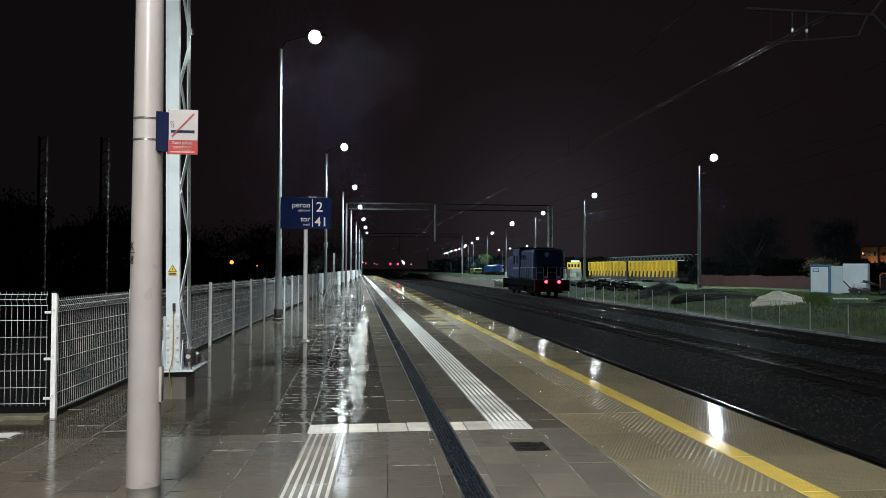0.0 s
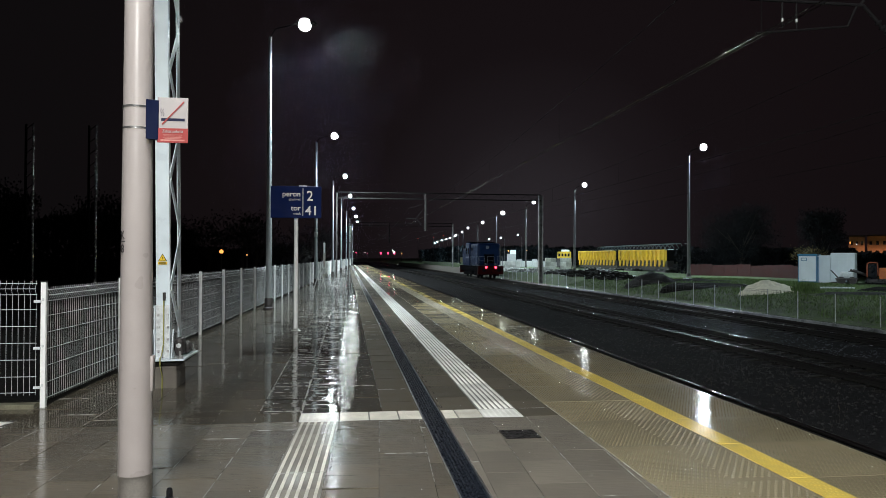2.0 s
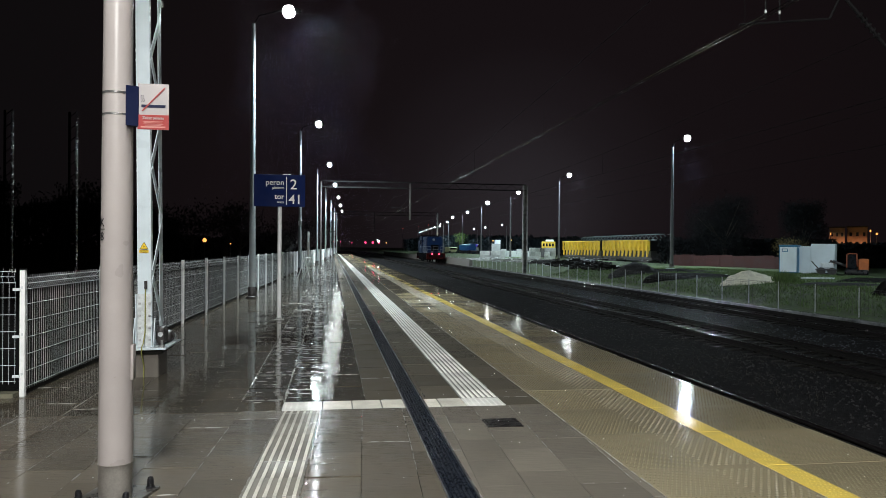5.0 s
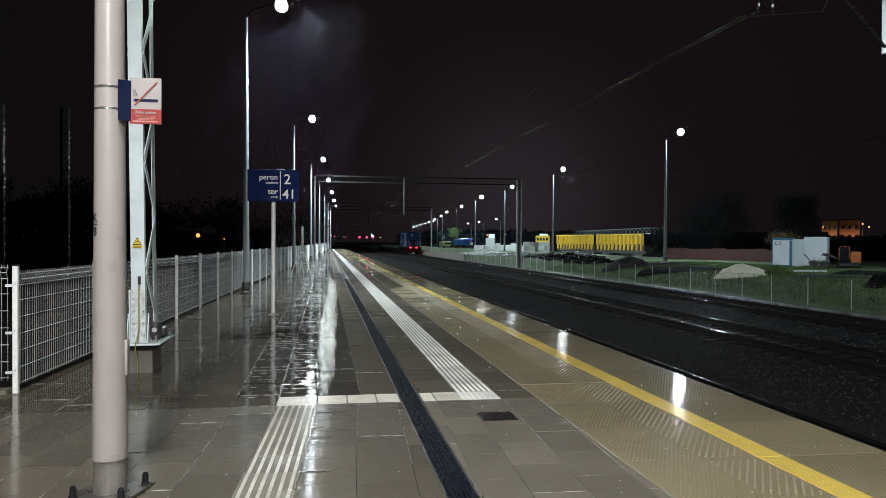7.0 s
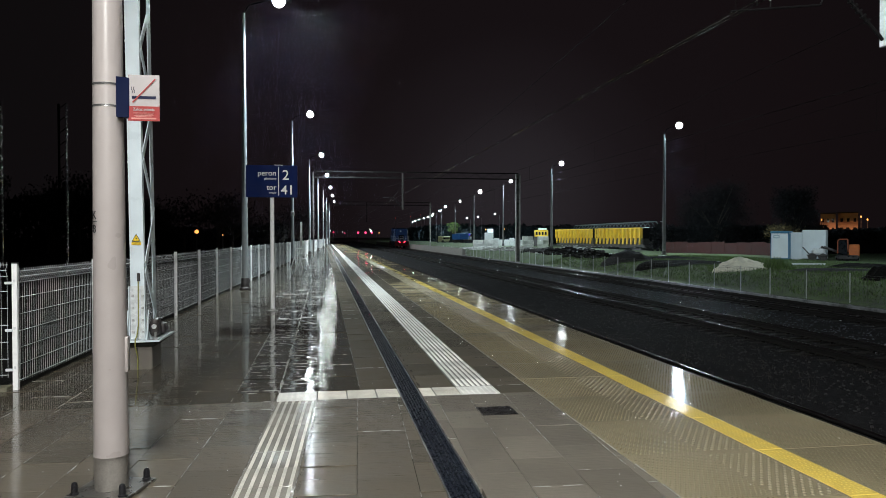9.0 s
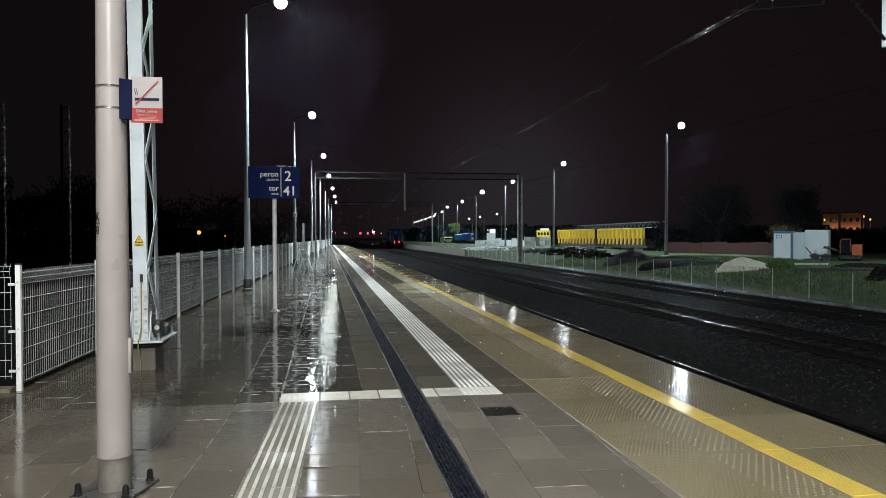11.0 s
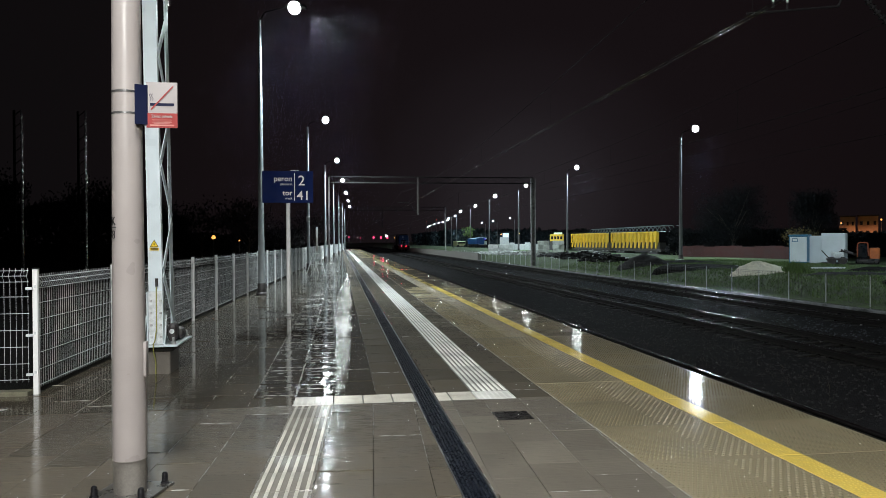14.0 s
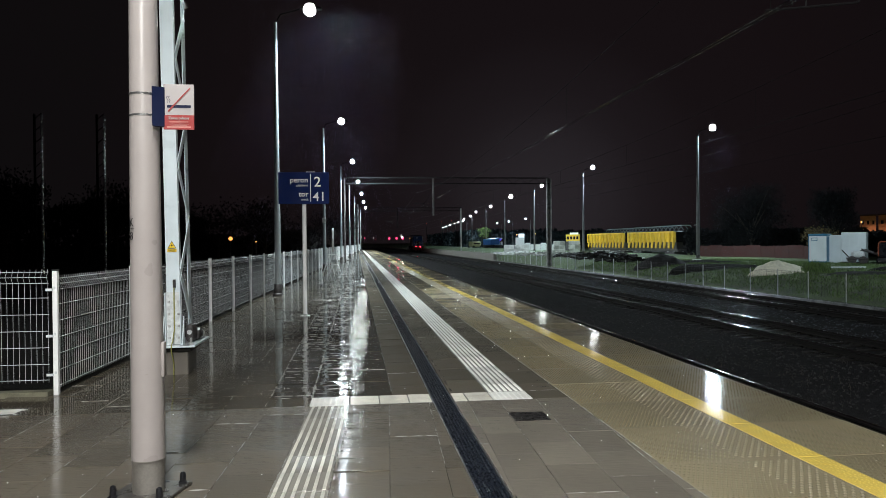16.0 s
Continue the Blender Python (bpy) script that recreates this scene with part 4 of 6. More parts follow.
def fence():
    top = empty("platform_fence", -3.24, 8.33, 0)
    tagged(top, "light grey welded mesh fence with square posts along the platform", "fence")
    ang = 90 - math.degrees(math.atan(0.0262))
    post = Form().box(-0.028, 0.028, -0.028, 0.028, -0.06, 1.32, 0.005).mesh("post", POST_WHITE)
    cap = Form().box(-0.030, 0.030, -0.030, 0.030, 1.32, 1.335, 0.004).mesh("post_cap", BLACK)
    corner_cap = Form().box(-0.030, 0.030, -0.030, 0.030, 1.345, 1.36, 0.004).mesh("post_cap", BLACK)
    corner = Form().box(-0.027, 0.027, -0.027, 0.027, -0.06, 1.345, 0.006).mesh("post", POST_WHITE)
    up, across = panel_form(2.44)
    up, across = up.mesh("wire_grid", FENCE_WIRE), across.mesh("mesh_panel", FENCE)
    clamp = Form().box(-0.036, 0.036, -0.010, 0.010, -0.014, 0.014, 0.004).mesh("clamp", FENCE)
    dirv = Vector((0.0262, 1, 0)).normalized()
    for k in range(62):
        p = dirv * 2.5 * k
        o = new("post", corner if k == 0 else post)
        o.parent = top
        o.matrix_basis = pose(p.x, p.y, 0, 0, 0, ang - 90)
        c = new("post_cap", corner_cap if k == 0 else cap)
        c.parent = o
        tagged(c, "black plastic post cap")
        if k == 61:
            break
        q = p + dirv * 0.03
        w = new("mesh_panel", across)
        w.parent = top
        w.matrix_basis = pose(q.x, q.y, 0, 0, 0, ang)
        u = new("wire_grid", up)
        u.parent = w
        if k < 14:
            for z in (0.2, 0.62, 1.12):
                cl = new("clamp", clamp)
                cl.parent = o
                cl.matrix_basis = pose(0, 0, z + 0.04, 0, 0, 90)
    # return panels away from the platform
    for k in range(3):
        w = new("mesh_panel", across)
        w.parent = top
        w.matrix_basis = pose(-2.5 * (k + 1), 0.0, 0.07)
        u = new("wire_grid", up)
        u.parent = w
        o = new("post", post)
        o.parent = top
        o.matrix_basis = pose(-2.5 * (k + 1) - 0.04, 0.0, 0)
    for z in (0.2, 0.62, 1.12):
        cl = new("clamp", clamp)
        cl.parent = top
        cl.matrix_basis = pose(-0.05, -0.045, z + 0.02)
    kerb = Form().box(-3.29 - 8, -3.30, 8.24, 8.40, -0.4, 0.045, 0.01)
    thing("fence_kerb", kerb, KERB, "low concrete kerb under the mesh fence", "kerb", kind="structure")
    k2 = Form()
    L = 152.0
    m = Matrix.Translation((-3.24, 8.33, 0)) @ Matrix.Rotation(-math.atan(0.0262), 4, "Z")
    k2.box(-0.12, -0.03, 0.1, L, -0.4, 0.05, 0.006, m)
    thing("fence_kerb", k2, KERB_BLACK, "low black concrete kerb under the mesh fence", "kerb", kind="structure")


# ---------------------------------------------------------------- near pole with sign
def near_pole():
    t = empty("white_pole", -1.35, 4.87, 0)
    tagged(t, "thick creamy white painted steel pole bolted to wet paving", "pole")
    part("shaft", Form().lathe([(0.1045, 0.232), (0.103, 0.5), (0.0845, 3.6), (0.062, 8.4)], n=40), POLE_WHITE, t, smooth=True)
    part("sleeve", Form().lathe([(0.101, 0.012), (0.101, 0.228), (0.1065, 0.229), (0.1065, 0.234)], n=40), POST_GREY, t, "bare grey base sleeve", True)
    part("base_plate", Form().box(-0.20, 0.20, -0.20, 0.20, 0.003, 0.022, 0.004, pose(0, 0, 0, 0, 0, -14)), PLATE_DARK, t, "square wet dark base plate")
    for i, (a, b) in enumerate(((-0.155, -0.155), (0.155, -0.155), (0.155, 0.155), (-0.155, 0.155))):
        p = pose(0, 0, 0, 0, 0, -14) @ Vector((a, b, 0))
        part("bolt_cap", Form().lathe([(0.028, 0.02), (0.028, 0.032), (0.021, 0.036), (0.021, 0.075), (0.016, 0.092), (0.006, 0.098)], p.x, p.y, 14), BLACK, t, "black plastic bolt cap", True)
    for z in (2.583, 2.446):
        part("steel_band", Form().lathe([(0.0925, z - 0.007), (0.0935, z - 0.006), (0.0935, z + 0.006), (0.0925, z + 0.007)], n=40), STEEL, t, "shiny steel strap", True)
    hatch = Form()
    hatch.box(0.094, 0.113, -0.035, 0.03, 0.76, 0.985, 0.006)
    part("hatch_cover", hatch, POLE_WHITE, t, "small raised oval hatch cover", True)
    part("cap", Form().lathe([(0.08, 8.4), (0.08, 8.43), (0.02, 8.47)], n=24), GALV, t)
    # pole number
    m = pose(-0.0975 * math.cos(radians(44)), -0.0975 * math.sin(radians(44)), 1.735, 90, 0, -46)
    lettering("marking", "K", 0.075, m, BLACK, t, 0.0, "CENTER")
    m = pose(-0.0975 * math.cos(radians(44)), -0.0975 * math.sin(radians(44)), 1.648, 90, 0, -46)
    lettering("marking", "8", 0.075, m, BLACK, t, 0.0, "CENTER")
    part("marking_bar", Form().box(-0.001, 0.001, -0.03, 0.03, 1.716, 1.721, 0, pose(-0.0975 * math.cos(radians(44)), -0.0975 * math.sin(radians(44)), 0, 0, 0, 44)), BLACK, t)
    # no smoking sign, a flag on the pole
    s = empty("no_smoking_sign", -1.122, 4.84, 2.50)
    s.scale = (0.88, 1, 0.93)
    tagged(s, "white and red no smoking sign on a navy bracket box", "sign")
    box = Form().prism([(-0.178, -0.062), (-0.105, -0.03), (-0.09, -0.012), (0.105, -0.006), (0.105, 0.02), (-0.09, 0.05), (-0.178, -0.03)], -0.135, 0.135)
    part("bracket_box", box, SIGN_NAVY, s, "dark navy blue box behind the sign")
    panel = part("panel", Form().box(-0.108, 0.108, -0.022, -0.014, -0.155, 0.158, 0.002), SIGN_WHITE, s)
    part("red_field", Form().box(-0.1085, 0.1085, -0.0245, -0.0225, -0.155, -0.055, 0.0005), SIGN_RED, panel)
    cig = Form().box(-0.082, 0.085, -0.0245, -0.0225, -0.005, 0.014)
    part("cigarette", cig, SIGN_NAVY, panel)
    m = Matrix.Translation((0.002, -0.0262, 0.05)) @ Matrix.Rotation(radians(-46), 4, "Y")
    part("slash", Form().box(-0.112, 0.112, -0.001, 0.001, -0.0045, 0.0045, 0, m), SIGN_RED, panel, "red diagonal stroke")
    sm = Form()
    for o in (0.0, 0.014):
        for i in range(8):
            z = 0.03 + 0.006 * i
            sm.box(-0.082 + o + 0.005 * math.sin(i * 0.9), -0.0785 + o + 0.005 * math.sin(i * 0.9), -0.0245, -0.0225, z, z + 0.0062)
    part("smoke", sm, SIGN_NAVY, panel)
    lettering("wording", "Zakaz palenia", 0.027, pose(0, -0.0258, -0.085, 90, 0, 0), SIGN_WHITE, panel, 0.0004, "CENTER")
    for z, w in ((-0.101, 0.07), (-0.109, 0.062), (-0.118, 0.068), (-0.126, 0.055)):
        part("small_print", Form().box(-w, w, -0.0262, -0.0247, z - 0.0014, z + 0.0014), SIGN_PINK, panel)
    part("small_print", Form().box(-0.085, 0.085, -0.0262, -0.0247, -0.143, -0.133), SIGN_PINK, panel)


def lamp_head_form(x, y, z):
    f = Form()
    f.add([(x - 0.30, y - 0.06, z - 0.045), (x + 0.38, y - 0.14, z - 0.045), (x + 0.38, y + 0.14, z - 0.045), (x - 0.30, y + 0.06, z - 0.045),
           (x - 0.26, y - 0.04, z + 0.03), (x + 0.30, y - 0.10, z + 0.05), (x + 0.30, y + 0.10, z + 0.05), (x - 0.26, y + 0.04, z + 0.03)],
          [(3, 2, 1, 0), (4, 5, 6, 7), (0, 1, 5, 4), (1, 2, 6, 5), (2, 3, 7, 6), (3, 0, 4, 7)])
    return f


# ---------------------------------------------------------------- catenary mast beside the fence
def lattice_mast():
    t = empty("lattice_mast", -2.26, 9.45, 0)
    t.rotation_euler[1] = -0.0135
    tagged(t, "pale grey lattice overhead line mast on a concrete plinth", "mast", "overhead line masts")
    part("plinth", Form().box(-0.19, 0.17, -0.06, 0.44, -0.06, 0.285, 0.02), CONCRETE, t, "wet concrete plinth")
    part("base_plate", Form().box(-0.28, 0.28, -0.16, 0.74, 0.34, 0.365, 0.006), MAST, t)
    part("packing", Form().box(-0.24, 0.22, -0.10, 0.56, 0.283, 0.341, 0.01), KERB_BLACK, t, "black levelling packing")
    H = 8.6
    f = Form().prism([(-0.082, -0.006), (0.082, -0.006), (0.082, 0.075), (0.072, 0.075), (0.072, 0.006), (-0.072, 0.006), (-0.072, 0.075), (-0.082, 0.075)], 0.36, H)
    part("channel_post", f, MAST, t)
    for s in (-1, 1):
        f = Form().prism([(s * 0.082, 0.45), (s * 0.082, 0.626), (s * 0.045, 0.626), (s * 0.045, 0.616), (s * 0.072, 0.616), (s * 0.072, 0.45)], 0.36, H)
        part("angle_post", f, MAST, t)
    for x in (-0.10, 0.105):
        part("bracket_bolt", Form().lathe([(0.008, -0.035), (0.026, -0.02), (0.026, 0.02), (0.012, 0.05)], x, 0.60, 10), STEEL, t, "shiny bolt end", True).location = (0, 0, 4.78)
    for x in (-0.087, 0.087):
        z = 0.6
        k = 0
        while z < H - 0.7:
            a, b = (0.05, 0.57) if k % 2 else (0.57, 0.05)
            m = Form()
            d = Vector((0, b - a, 0.62)).normalized()
            nrm = Vector((0, -d.z, d.y)) * 0.048
            p, q = Vector((x, a, z)), Vector((x, b, z + 0.62))
            e = Vector((0.005, 0, 0))
            m.add([p - nrm - e, p + nrm - e, q + nrm - e, q - nrm - e, p - nrm + e, p + nrm + e, q + nrm + e, q - nrm + e],
                  [(0, 1, 2, 3), (4, 5, 6, 7), (0, 1, 5, 4), (1, 2, 6, 5), (2, 3, 7, 6), (3, 0, 4, 7)])
            part("lacing_bar", m, MAST, t)
            z += 0.68
            k += 1
    sp = Form().box(-0.10, 0.10, -0.018, -0.008, 0.366, 1.02, 0.003)
    part("splice_plate", sp, ZINC, t, "mottled galvanised splice plate")
    for x in (-0.096, 0.086):
        part("flange", Form().box(x, x + 0.012, -0.075, -0.018, 0.366, 1.02, 0.003), MAST, t, "bright plate flange")
    for x in (-0.125, 0.113):
        g = Form().add([(x, 0.0, 0.366), (x, -0.12, 0.366), (x, 0.0, 0.72), (x + 0.012, 0.0, 0.366), (x + 0.012, -0.12, 0.366), (x + 0.012, 0.0, 0.72)],
                       [(0, 1, 2), (3, 5, 4), (0, 3, 4, 1), (1, 4, 5, 2), (2, 5, 3, 0)])
        part("gusset", g, MAST, t)
    for x in (-0.2, 0.22):
        for y in (-0.1, 0.68):
            part("anchor_bolt", Form().lathe([(0.03, 0.365), (0.03, 0.395), (0.014, 0.397), (0.014, 0.45), (0.004, 0.456)], x, y, 8), GALV, t)
    part("earth_cable", Form().path([(0.015, -0.03, 1.12), (0.012, -0.035, 0.8), (0.008, -0.034, 0.55), (0.0, -0.10, 0.41), (0.0, -0.175, 0.38), (0.0, -0.18, 0.3), (0.004, -0.09, 0.15), (0.0, -0.085, 0.0)], 0.0075, 8), CABLE_GREEN, t, "yellow-green earthing cable", True)
    part("cable_lug", Form().tube((0.02, -0.03, 1.08), (0.02, -0.03, 1.18), 0.018, n=10), DARK_STEEL, t)
    sb = part("earthing_device", Form().box(0.10, 0.21, 0.10, 0.34, 0.366, 0.60, 0.05).box(0.11, 0.25, 0.32, 0.56, 0.366, 0.52, 0.06), DARK_STEEL, t, "dark rounded earthing device")
    part("clip", Form().tube((0.16, 0.09, 0.50), (0.16, 0.35, 0.56), 0.03, n=10), ZINC, sb)
    for bz in (0.45, 0.60, 0.75, 0.90):
        for bx in (-0.055, 0.06):
            part("splice_bolt", Form().box(bx - 0.014, bx + 0.014, -0.034, -0.017, bz - 0.014, bz + 0.014, 0.005), GALV, t)
    # warning plate
    w = empty("warning_sign", -2.282, 9.436, 1.60)
    w.scale = (0.85, 1, 0.85)
    tagged(w, "small yellow high voltage warning triangle on the mast", "sign")
    tri = Form().add([(-0.062, 0, -0.035), (0.062, 0, -0.035), (0.0, 0, 0.075), (-0.062, -0.003, -0.035), (0.062, -0.003, -0.035), (0.0, -0.003, 0.075)], [(3, 4, 5), (0, 2, 1), (0, 1, 4, 3), (1, 2, 5, 4), (2, 0, 3, 5)])
    part("border", tri, BLACK, w)
    tri2 = Form().add([(-0.05, -0.0035, -0.028), (0.05, -0.0035, -0.028), (0.0, -0.0035, 0.06), (-0.05, -0.0055, -0.028), (0.05, -0.0055, -0.028), (0.0, -0.0055, 0.06)], [(3, 4, 5), (0, 2, 1), (0, 1, 4, 3), (1, 2, 5, 4), (2, 0, 3, 5)])
    part("triangle", tri2, SIGN_YELLOW, w)
    bolt = Form().add([(0.006, -0.0062, 0.035), (-0.012, -0.0062, 0.004), (0.0, -0.0062, 0.006), (-0.006, -0.0062, -0.02), (0.013, -0.0062, 0.014), (0.002, -0.0062, 0.012)], [(0, 1, 2, 5), (5, 2, 3, 4)])
    part("lightning_mark", bolt, BLACK, w)
    part("text_plate", Form().box(-0.065, 0.065, -0.004, 0, -0.085, -0.045), SIGN_YELLOW, w)
    for z in (-0.058, -0.073):
        part("small_print", Form().box(-0.05, 0.05, -0.0055, -0.004, z - 0.004, z + 0.004), BLACK, w)


def portal(y, z, x0, x1, drop, bottom, with_mast=True):
    """Overhead line portal: lattice beam, legs and a hanging post."""
    t = empty("overhead_portal", 0, y, 0)
    tagged(t, "lattice portal beam spanning the tracks, coloured near black as unlit", "portal", "overhead line portals")
    for dz in (0, 0.55):
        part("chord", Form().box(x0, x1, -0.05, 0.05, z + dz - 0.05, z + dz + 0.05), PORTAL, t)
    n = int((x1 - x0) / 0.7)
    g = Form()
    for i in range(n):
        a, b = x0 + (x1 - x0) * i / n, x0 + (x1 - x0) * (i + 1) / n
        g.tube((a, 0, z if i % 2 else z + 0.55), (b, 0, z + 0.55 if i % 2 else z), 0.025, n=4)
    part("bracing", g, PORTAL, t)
    for x in ([x0, x1] if with_mast else [x1]):
        m = Form()
        base = YARD_Z - 0.75 if x > 4 else 0.0
        if x < 4:
            part("leg", Form().tube((x, 0, base), (x, 0, z + 0.5), 0.08, n=14), DARK_STEEL, t, "slim grey post", True)
            continue
        if y > 100:
            part("leg", Form().box(x - 0.10, x + 0.10, -0.10, 0.10, base, z + 0.5, 0.01), LEG_STEEL, t, "slim mottled grey leg")
            continue
        for d in (-0.18, 0.18):
            m.box(x + d - 0.05, x + d + 0.05, -0.12, 0.12, base, z + 0.5)
        m.box(x - 0.13, x + 0.13, 0.09, 0.11, base, z + 0.5)
        k = 0
        zz = base + 0.3
        while zz < z - 0.5:
            m.tube((x - 0.18, 0, zz if k % 2 else zz + 0.5), (x + 0.18, 0, zz + 0.5 if k % 2 else zz), 0.02, n=4)
            zz += 0.5
            k += 1
        part("leg", m, LEG_STEEL, t, "mottled grey lattice leg")
    # the farther the post, the darker its copy, for the lack of light there
    part("hanging_post", Form().box(drop - 0.07, drop + 0.07, -0.07, 0.07, bottom, z + 0.5, 0.01), GALV if y < 20 else (DARK_STEEL if y < 100 else PORTAL), t, "hanging post")
    a = Form()
    a.tube((5.5, 0, 5.35), (drop - 0.85, 0, 5.34), 0.025, n=8)
    a.tube((drop - 0.85, 0, 5.34), (drop - 0.07, 0, bottom + 0.1), 0.025, n=8)
    a.tube((drop - 0.9, 0, 5.34), (drop - 0.07, 0, 6.4), 0.02, n=8)
    a.tube((drop - 1.1, 0, 5.02), (5.8, 0, 4.86), 0.016, n=6)
    a.tube((drop - 1.1, 0, 5.02), (drop - 0.95, 0, 5.33), 0.016, n=6)
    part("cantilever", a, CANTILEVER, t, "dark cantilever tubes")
    for x in (6.2, 6.42):
        clip_rod = part("clip", Form().tube((x, 0, 4.95), (x, 0, 5.36), 0.012, n=6), CANTILEVER, t)
        part("clamp", Form().lathe([(0.006, 5.03), (0.016, 5.05), (0.018, 5.08), (0.006, 5.11)], x, 0, 8), GALV, clip_rod, "bright wet clamp", True)
    for k in range(5):
        p = Vector((drop - 0.62 + 0.07 * k, 0, 5.34 + (bottom - 5.24) * (0.29 + 0.09 * k)))
        part("insulator", Form().tube(p, p + Vector((0.02, 0, -0.022)), 0.05, n=12), CANTILEVER, t, "ribbed insulator disc")


def wires():
    for cx, xs in ((5.78, (5.738, 5.822)), (11.28, (11.26, 11.30)), (16.3, (16.28, 16.32))):
        t = empty("overhead_line", 0, 0, 0)
        tagged(t, "twin wet contact wires with a carrying cable above the track", "overhead line", "overhead lines")
        for x in xs:
            # wires of the farther tracks coloured near black as unlit
            part("contact_wire", Form().tube((x, -30, 4.78), (x, 300, 4.78), 0.007 if cx < 8 else 0.004, n=14, caps=False), CONDUCTOR if cx < 8 else PORTAL, t, smooth=True)
        pts = []
        for k in range(0, 61):
            y = -20.4 + 5 * k
            u = ((y - 9.6) / 60.0) % 1.0
            pts.append((cx, y, 6.35 - 1.1 * 4 * u * (1 - u) * 0.75))
        part("carrying_cable", Form().path(pts, 0.006, 8), PORTAL, t, smooth=True)
        for k in range(2, 60, 2):
            p = pts[k]
            part("dropper", Form().tube((p[0], p[1], 4.78), p, 0.004, n=4), PORTAL, t)


# ---------------------------------------------------------------- platform lamps and signs
def lamp_post(x, y, z0, top, reach, rise, r, glow, power, color, name="street_lamp", label="", group="", light=True, mat=None, size=0.2, tilt=-23.0, cone=166, soft_edge=0.65):
    t = empty(name, x, y, z0)
    tagged(t, label, "lamp", group)
    h = top - z0
    part("shaft", Form().lathe([(r * 1.08, 0.35), (r * 1.05, 0.6), (r * 0.5, h)], n=16), mat or LAMP_PAINT, t, smooth=True)
    part("foot", Form().lathe([(r * 1.7, 0.0), (r * 1.7, 0.05), (r * 1.25, 0.08), (r * 1.25, 0.34), (r * 1.1, 0.36)], n=16), DARK_STEEL, t, "dark metal foot", True)
    s = 1 if reach > 0 else -1
    part("arm", Form().path([(0, 0, h - 0.05), (reach * 0.15, 0, h + rise * 0.55), (reach - 0.2 * s, 0, h + rise)], r * 0.22, 8), ARM_BLACK, t, smooth=True)
    hd = lamp_head_form(0, 0, 0)
    k = 1.0
    hd.v = [(reach + a * s * k, b * k, h + rise + c + 0.02) for a, b, c in hd.v]
    head = part("lamp_head", hd, ARM_BLACK, t, "flat LED lamp head")
    # lens swollen to a globe: the lamp's bloom is put into its shape
    lens = Form().lathe([(size * a, h + rise - 0.03 + size * b) for a, b in ((0.12, -1.0), (0.5, -0.88), (0.85, -0.55), (0.98, -0.1), (0.9, 0.42), (0.6, 0.78), (0.1, 0.95))], reach, 0, 18)
    part("lens", lens, glow, head, "glowing white LED lens", True)
    if light:
        lamp_light(x + reach, y, top + rise - 0.05 - size, power, color, tilt, cone, 0.4 if y < 5 else 0.18, soft_edge)
    return t


def lamps():
    lab = "tall white platform lamp post with a glowing LED head"
    for i, y in enumerate((23.3, 44.5, 66.5, 88.0, 110.0, 131.5, 153.0)):
        x = -2.42 + 0.0262 * (y - 23.3)
        lamp_post(x, y, 0, 8.5, 1.06, 0.46, 0.10, GLOW_LED, POWER_PLATFORM * (1.0 if i < 2 else 2.5), LED, "platform_lamp", lab, "platform lamps")
    c = empty("post_box", -1.86, 44.36, 3.0)
    tagged(c, "small white sign box on a lamp post", "sign")
    part("box", Form().box(-0.11, 0.11, -0.06, 0.04, -0.14, 0.14, 0.015), POST_WHITE, c)
    part("face", Form().box(-0.085, 0.085, -0.066, -0.058, -0.11, 0.11), ZINC, c, "pale grey face")
    # two unseen lamps beside and behind the camera, placed and weighted to light the foreground
    for y, share, soft in ((1.9, 0.42, 0.38), (-9.0, 1.9, 0.2)):
        lamp_post(-2.42 + 0.0262 * (y - 23.3), y, 0, 8.5, 2.2, 0.7, 0.10, GLOW_LED, POWER_PLATFORM * share, LED_NEAR, "platform_lamp", lab, "platform lamps", tilt=-20.0, soft_edge=soft)
    lab = "tall yard lamp post with a bright LED head"
    for i, (x, y) in enumerate(((33.3, 31.7), (33.65, 66.2), (34.1, 103.0), (35.3, 137.2), (36.4, 170.5), (40.2, 217.0), (42.3, 257.0))):
        g = GLOW_WARM if i == 4 else GLOW_LED
        lamp_post(x - 1.5, y, YARD_Z, 11.4, 1.5, 0.9, 0.16, g, POWER_YARD * {0: 0.42, 1: 0.82, 2: 1.4, 3: 1.4, 4: 1.1}.get(i, 1.0), LED_YARD, "yard_lamp", lab, "yard lamps", mat=YARD_POST, size=0.44 if i == 4 else 0.31, tilt=-24.0 if i == 0 else -6.0, cone=170, soft_edge=0.4 if i == 0 else 0.22)
    for x, y in ((47.0, 300.0), (49.5, 335.0), (53.0, 362.0), (54.5, 390.0), (55.8, 415.0), (57.0, 445.0), (60.0, 490.0), (62.0, 521.0)):
        lamp_post(x - 1.5, y, YARD_Z, 11.4, 1.5, 0.9, 0.14, GLOW_LED_FAR, 13000, LED_YARD, "yard_lamp", lab, "yard lamps", light=y in (300.0, 362.0, 445.0), mat=YARD_POST, size=0.3, tilt=8.0)
    lab = "lower lamp post beside the yard road"
    for x, y in ((45.1, 192.3), (46.0, 218.6), (46.3, 238.0)):
        lamp_post(x + 1.2, y, YARD_Z, 7.4, -1.2, 0.4, 0.10, GLOW_LED_FAR, 0, LED, "road_lamp", lab, "road lamps", light=False, mat=YARD_POST)


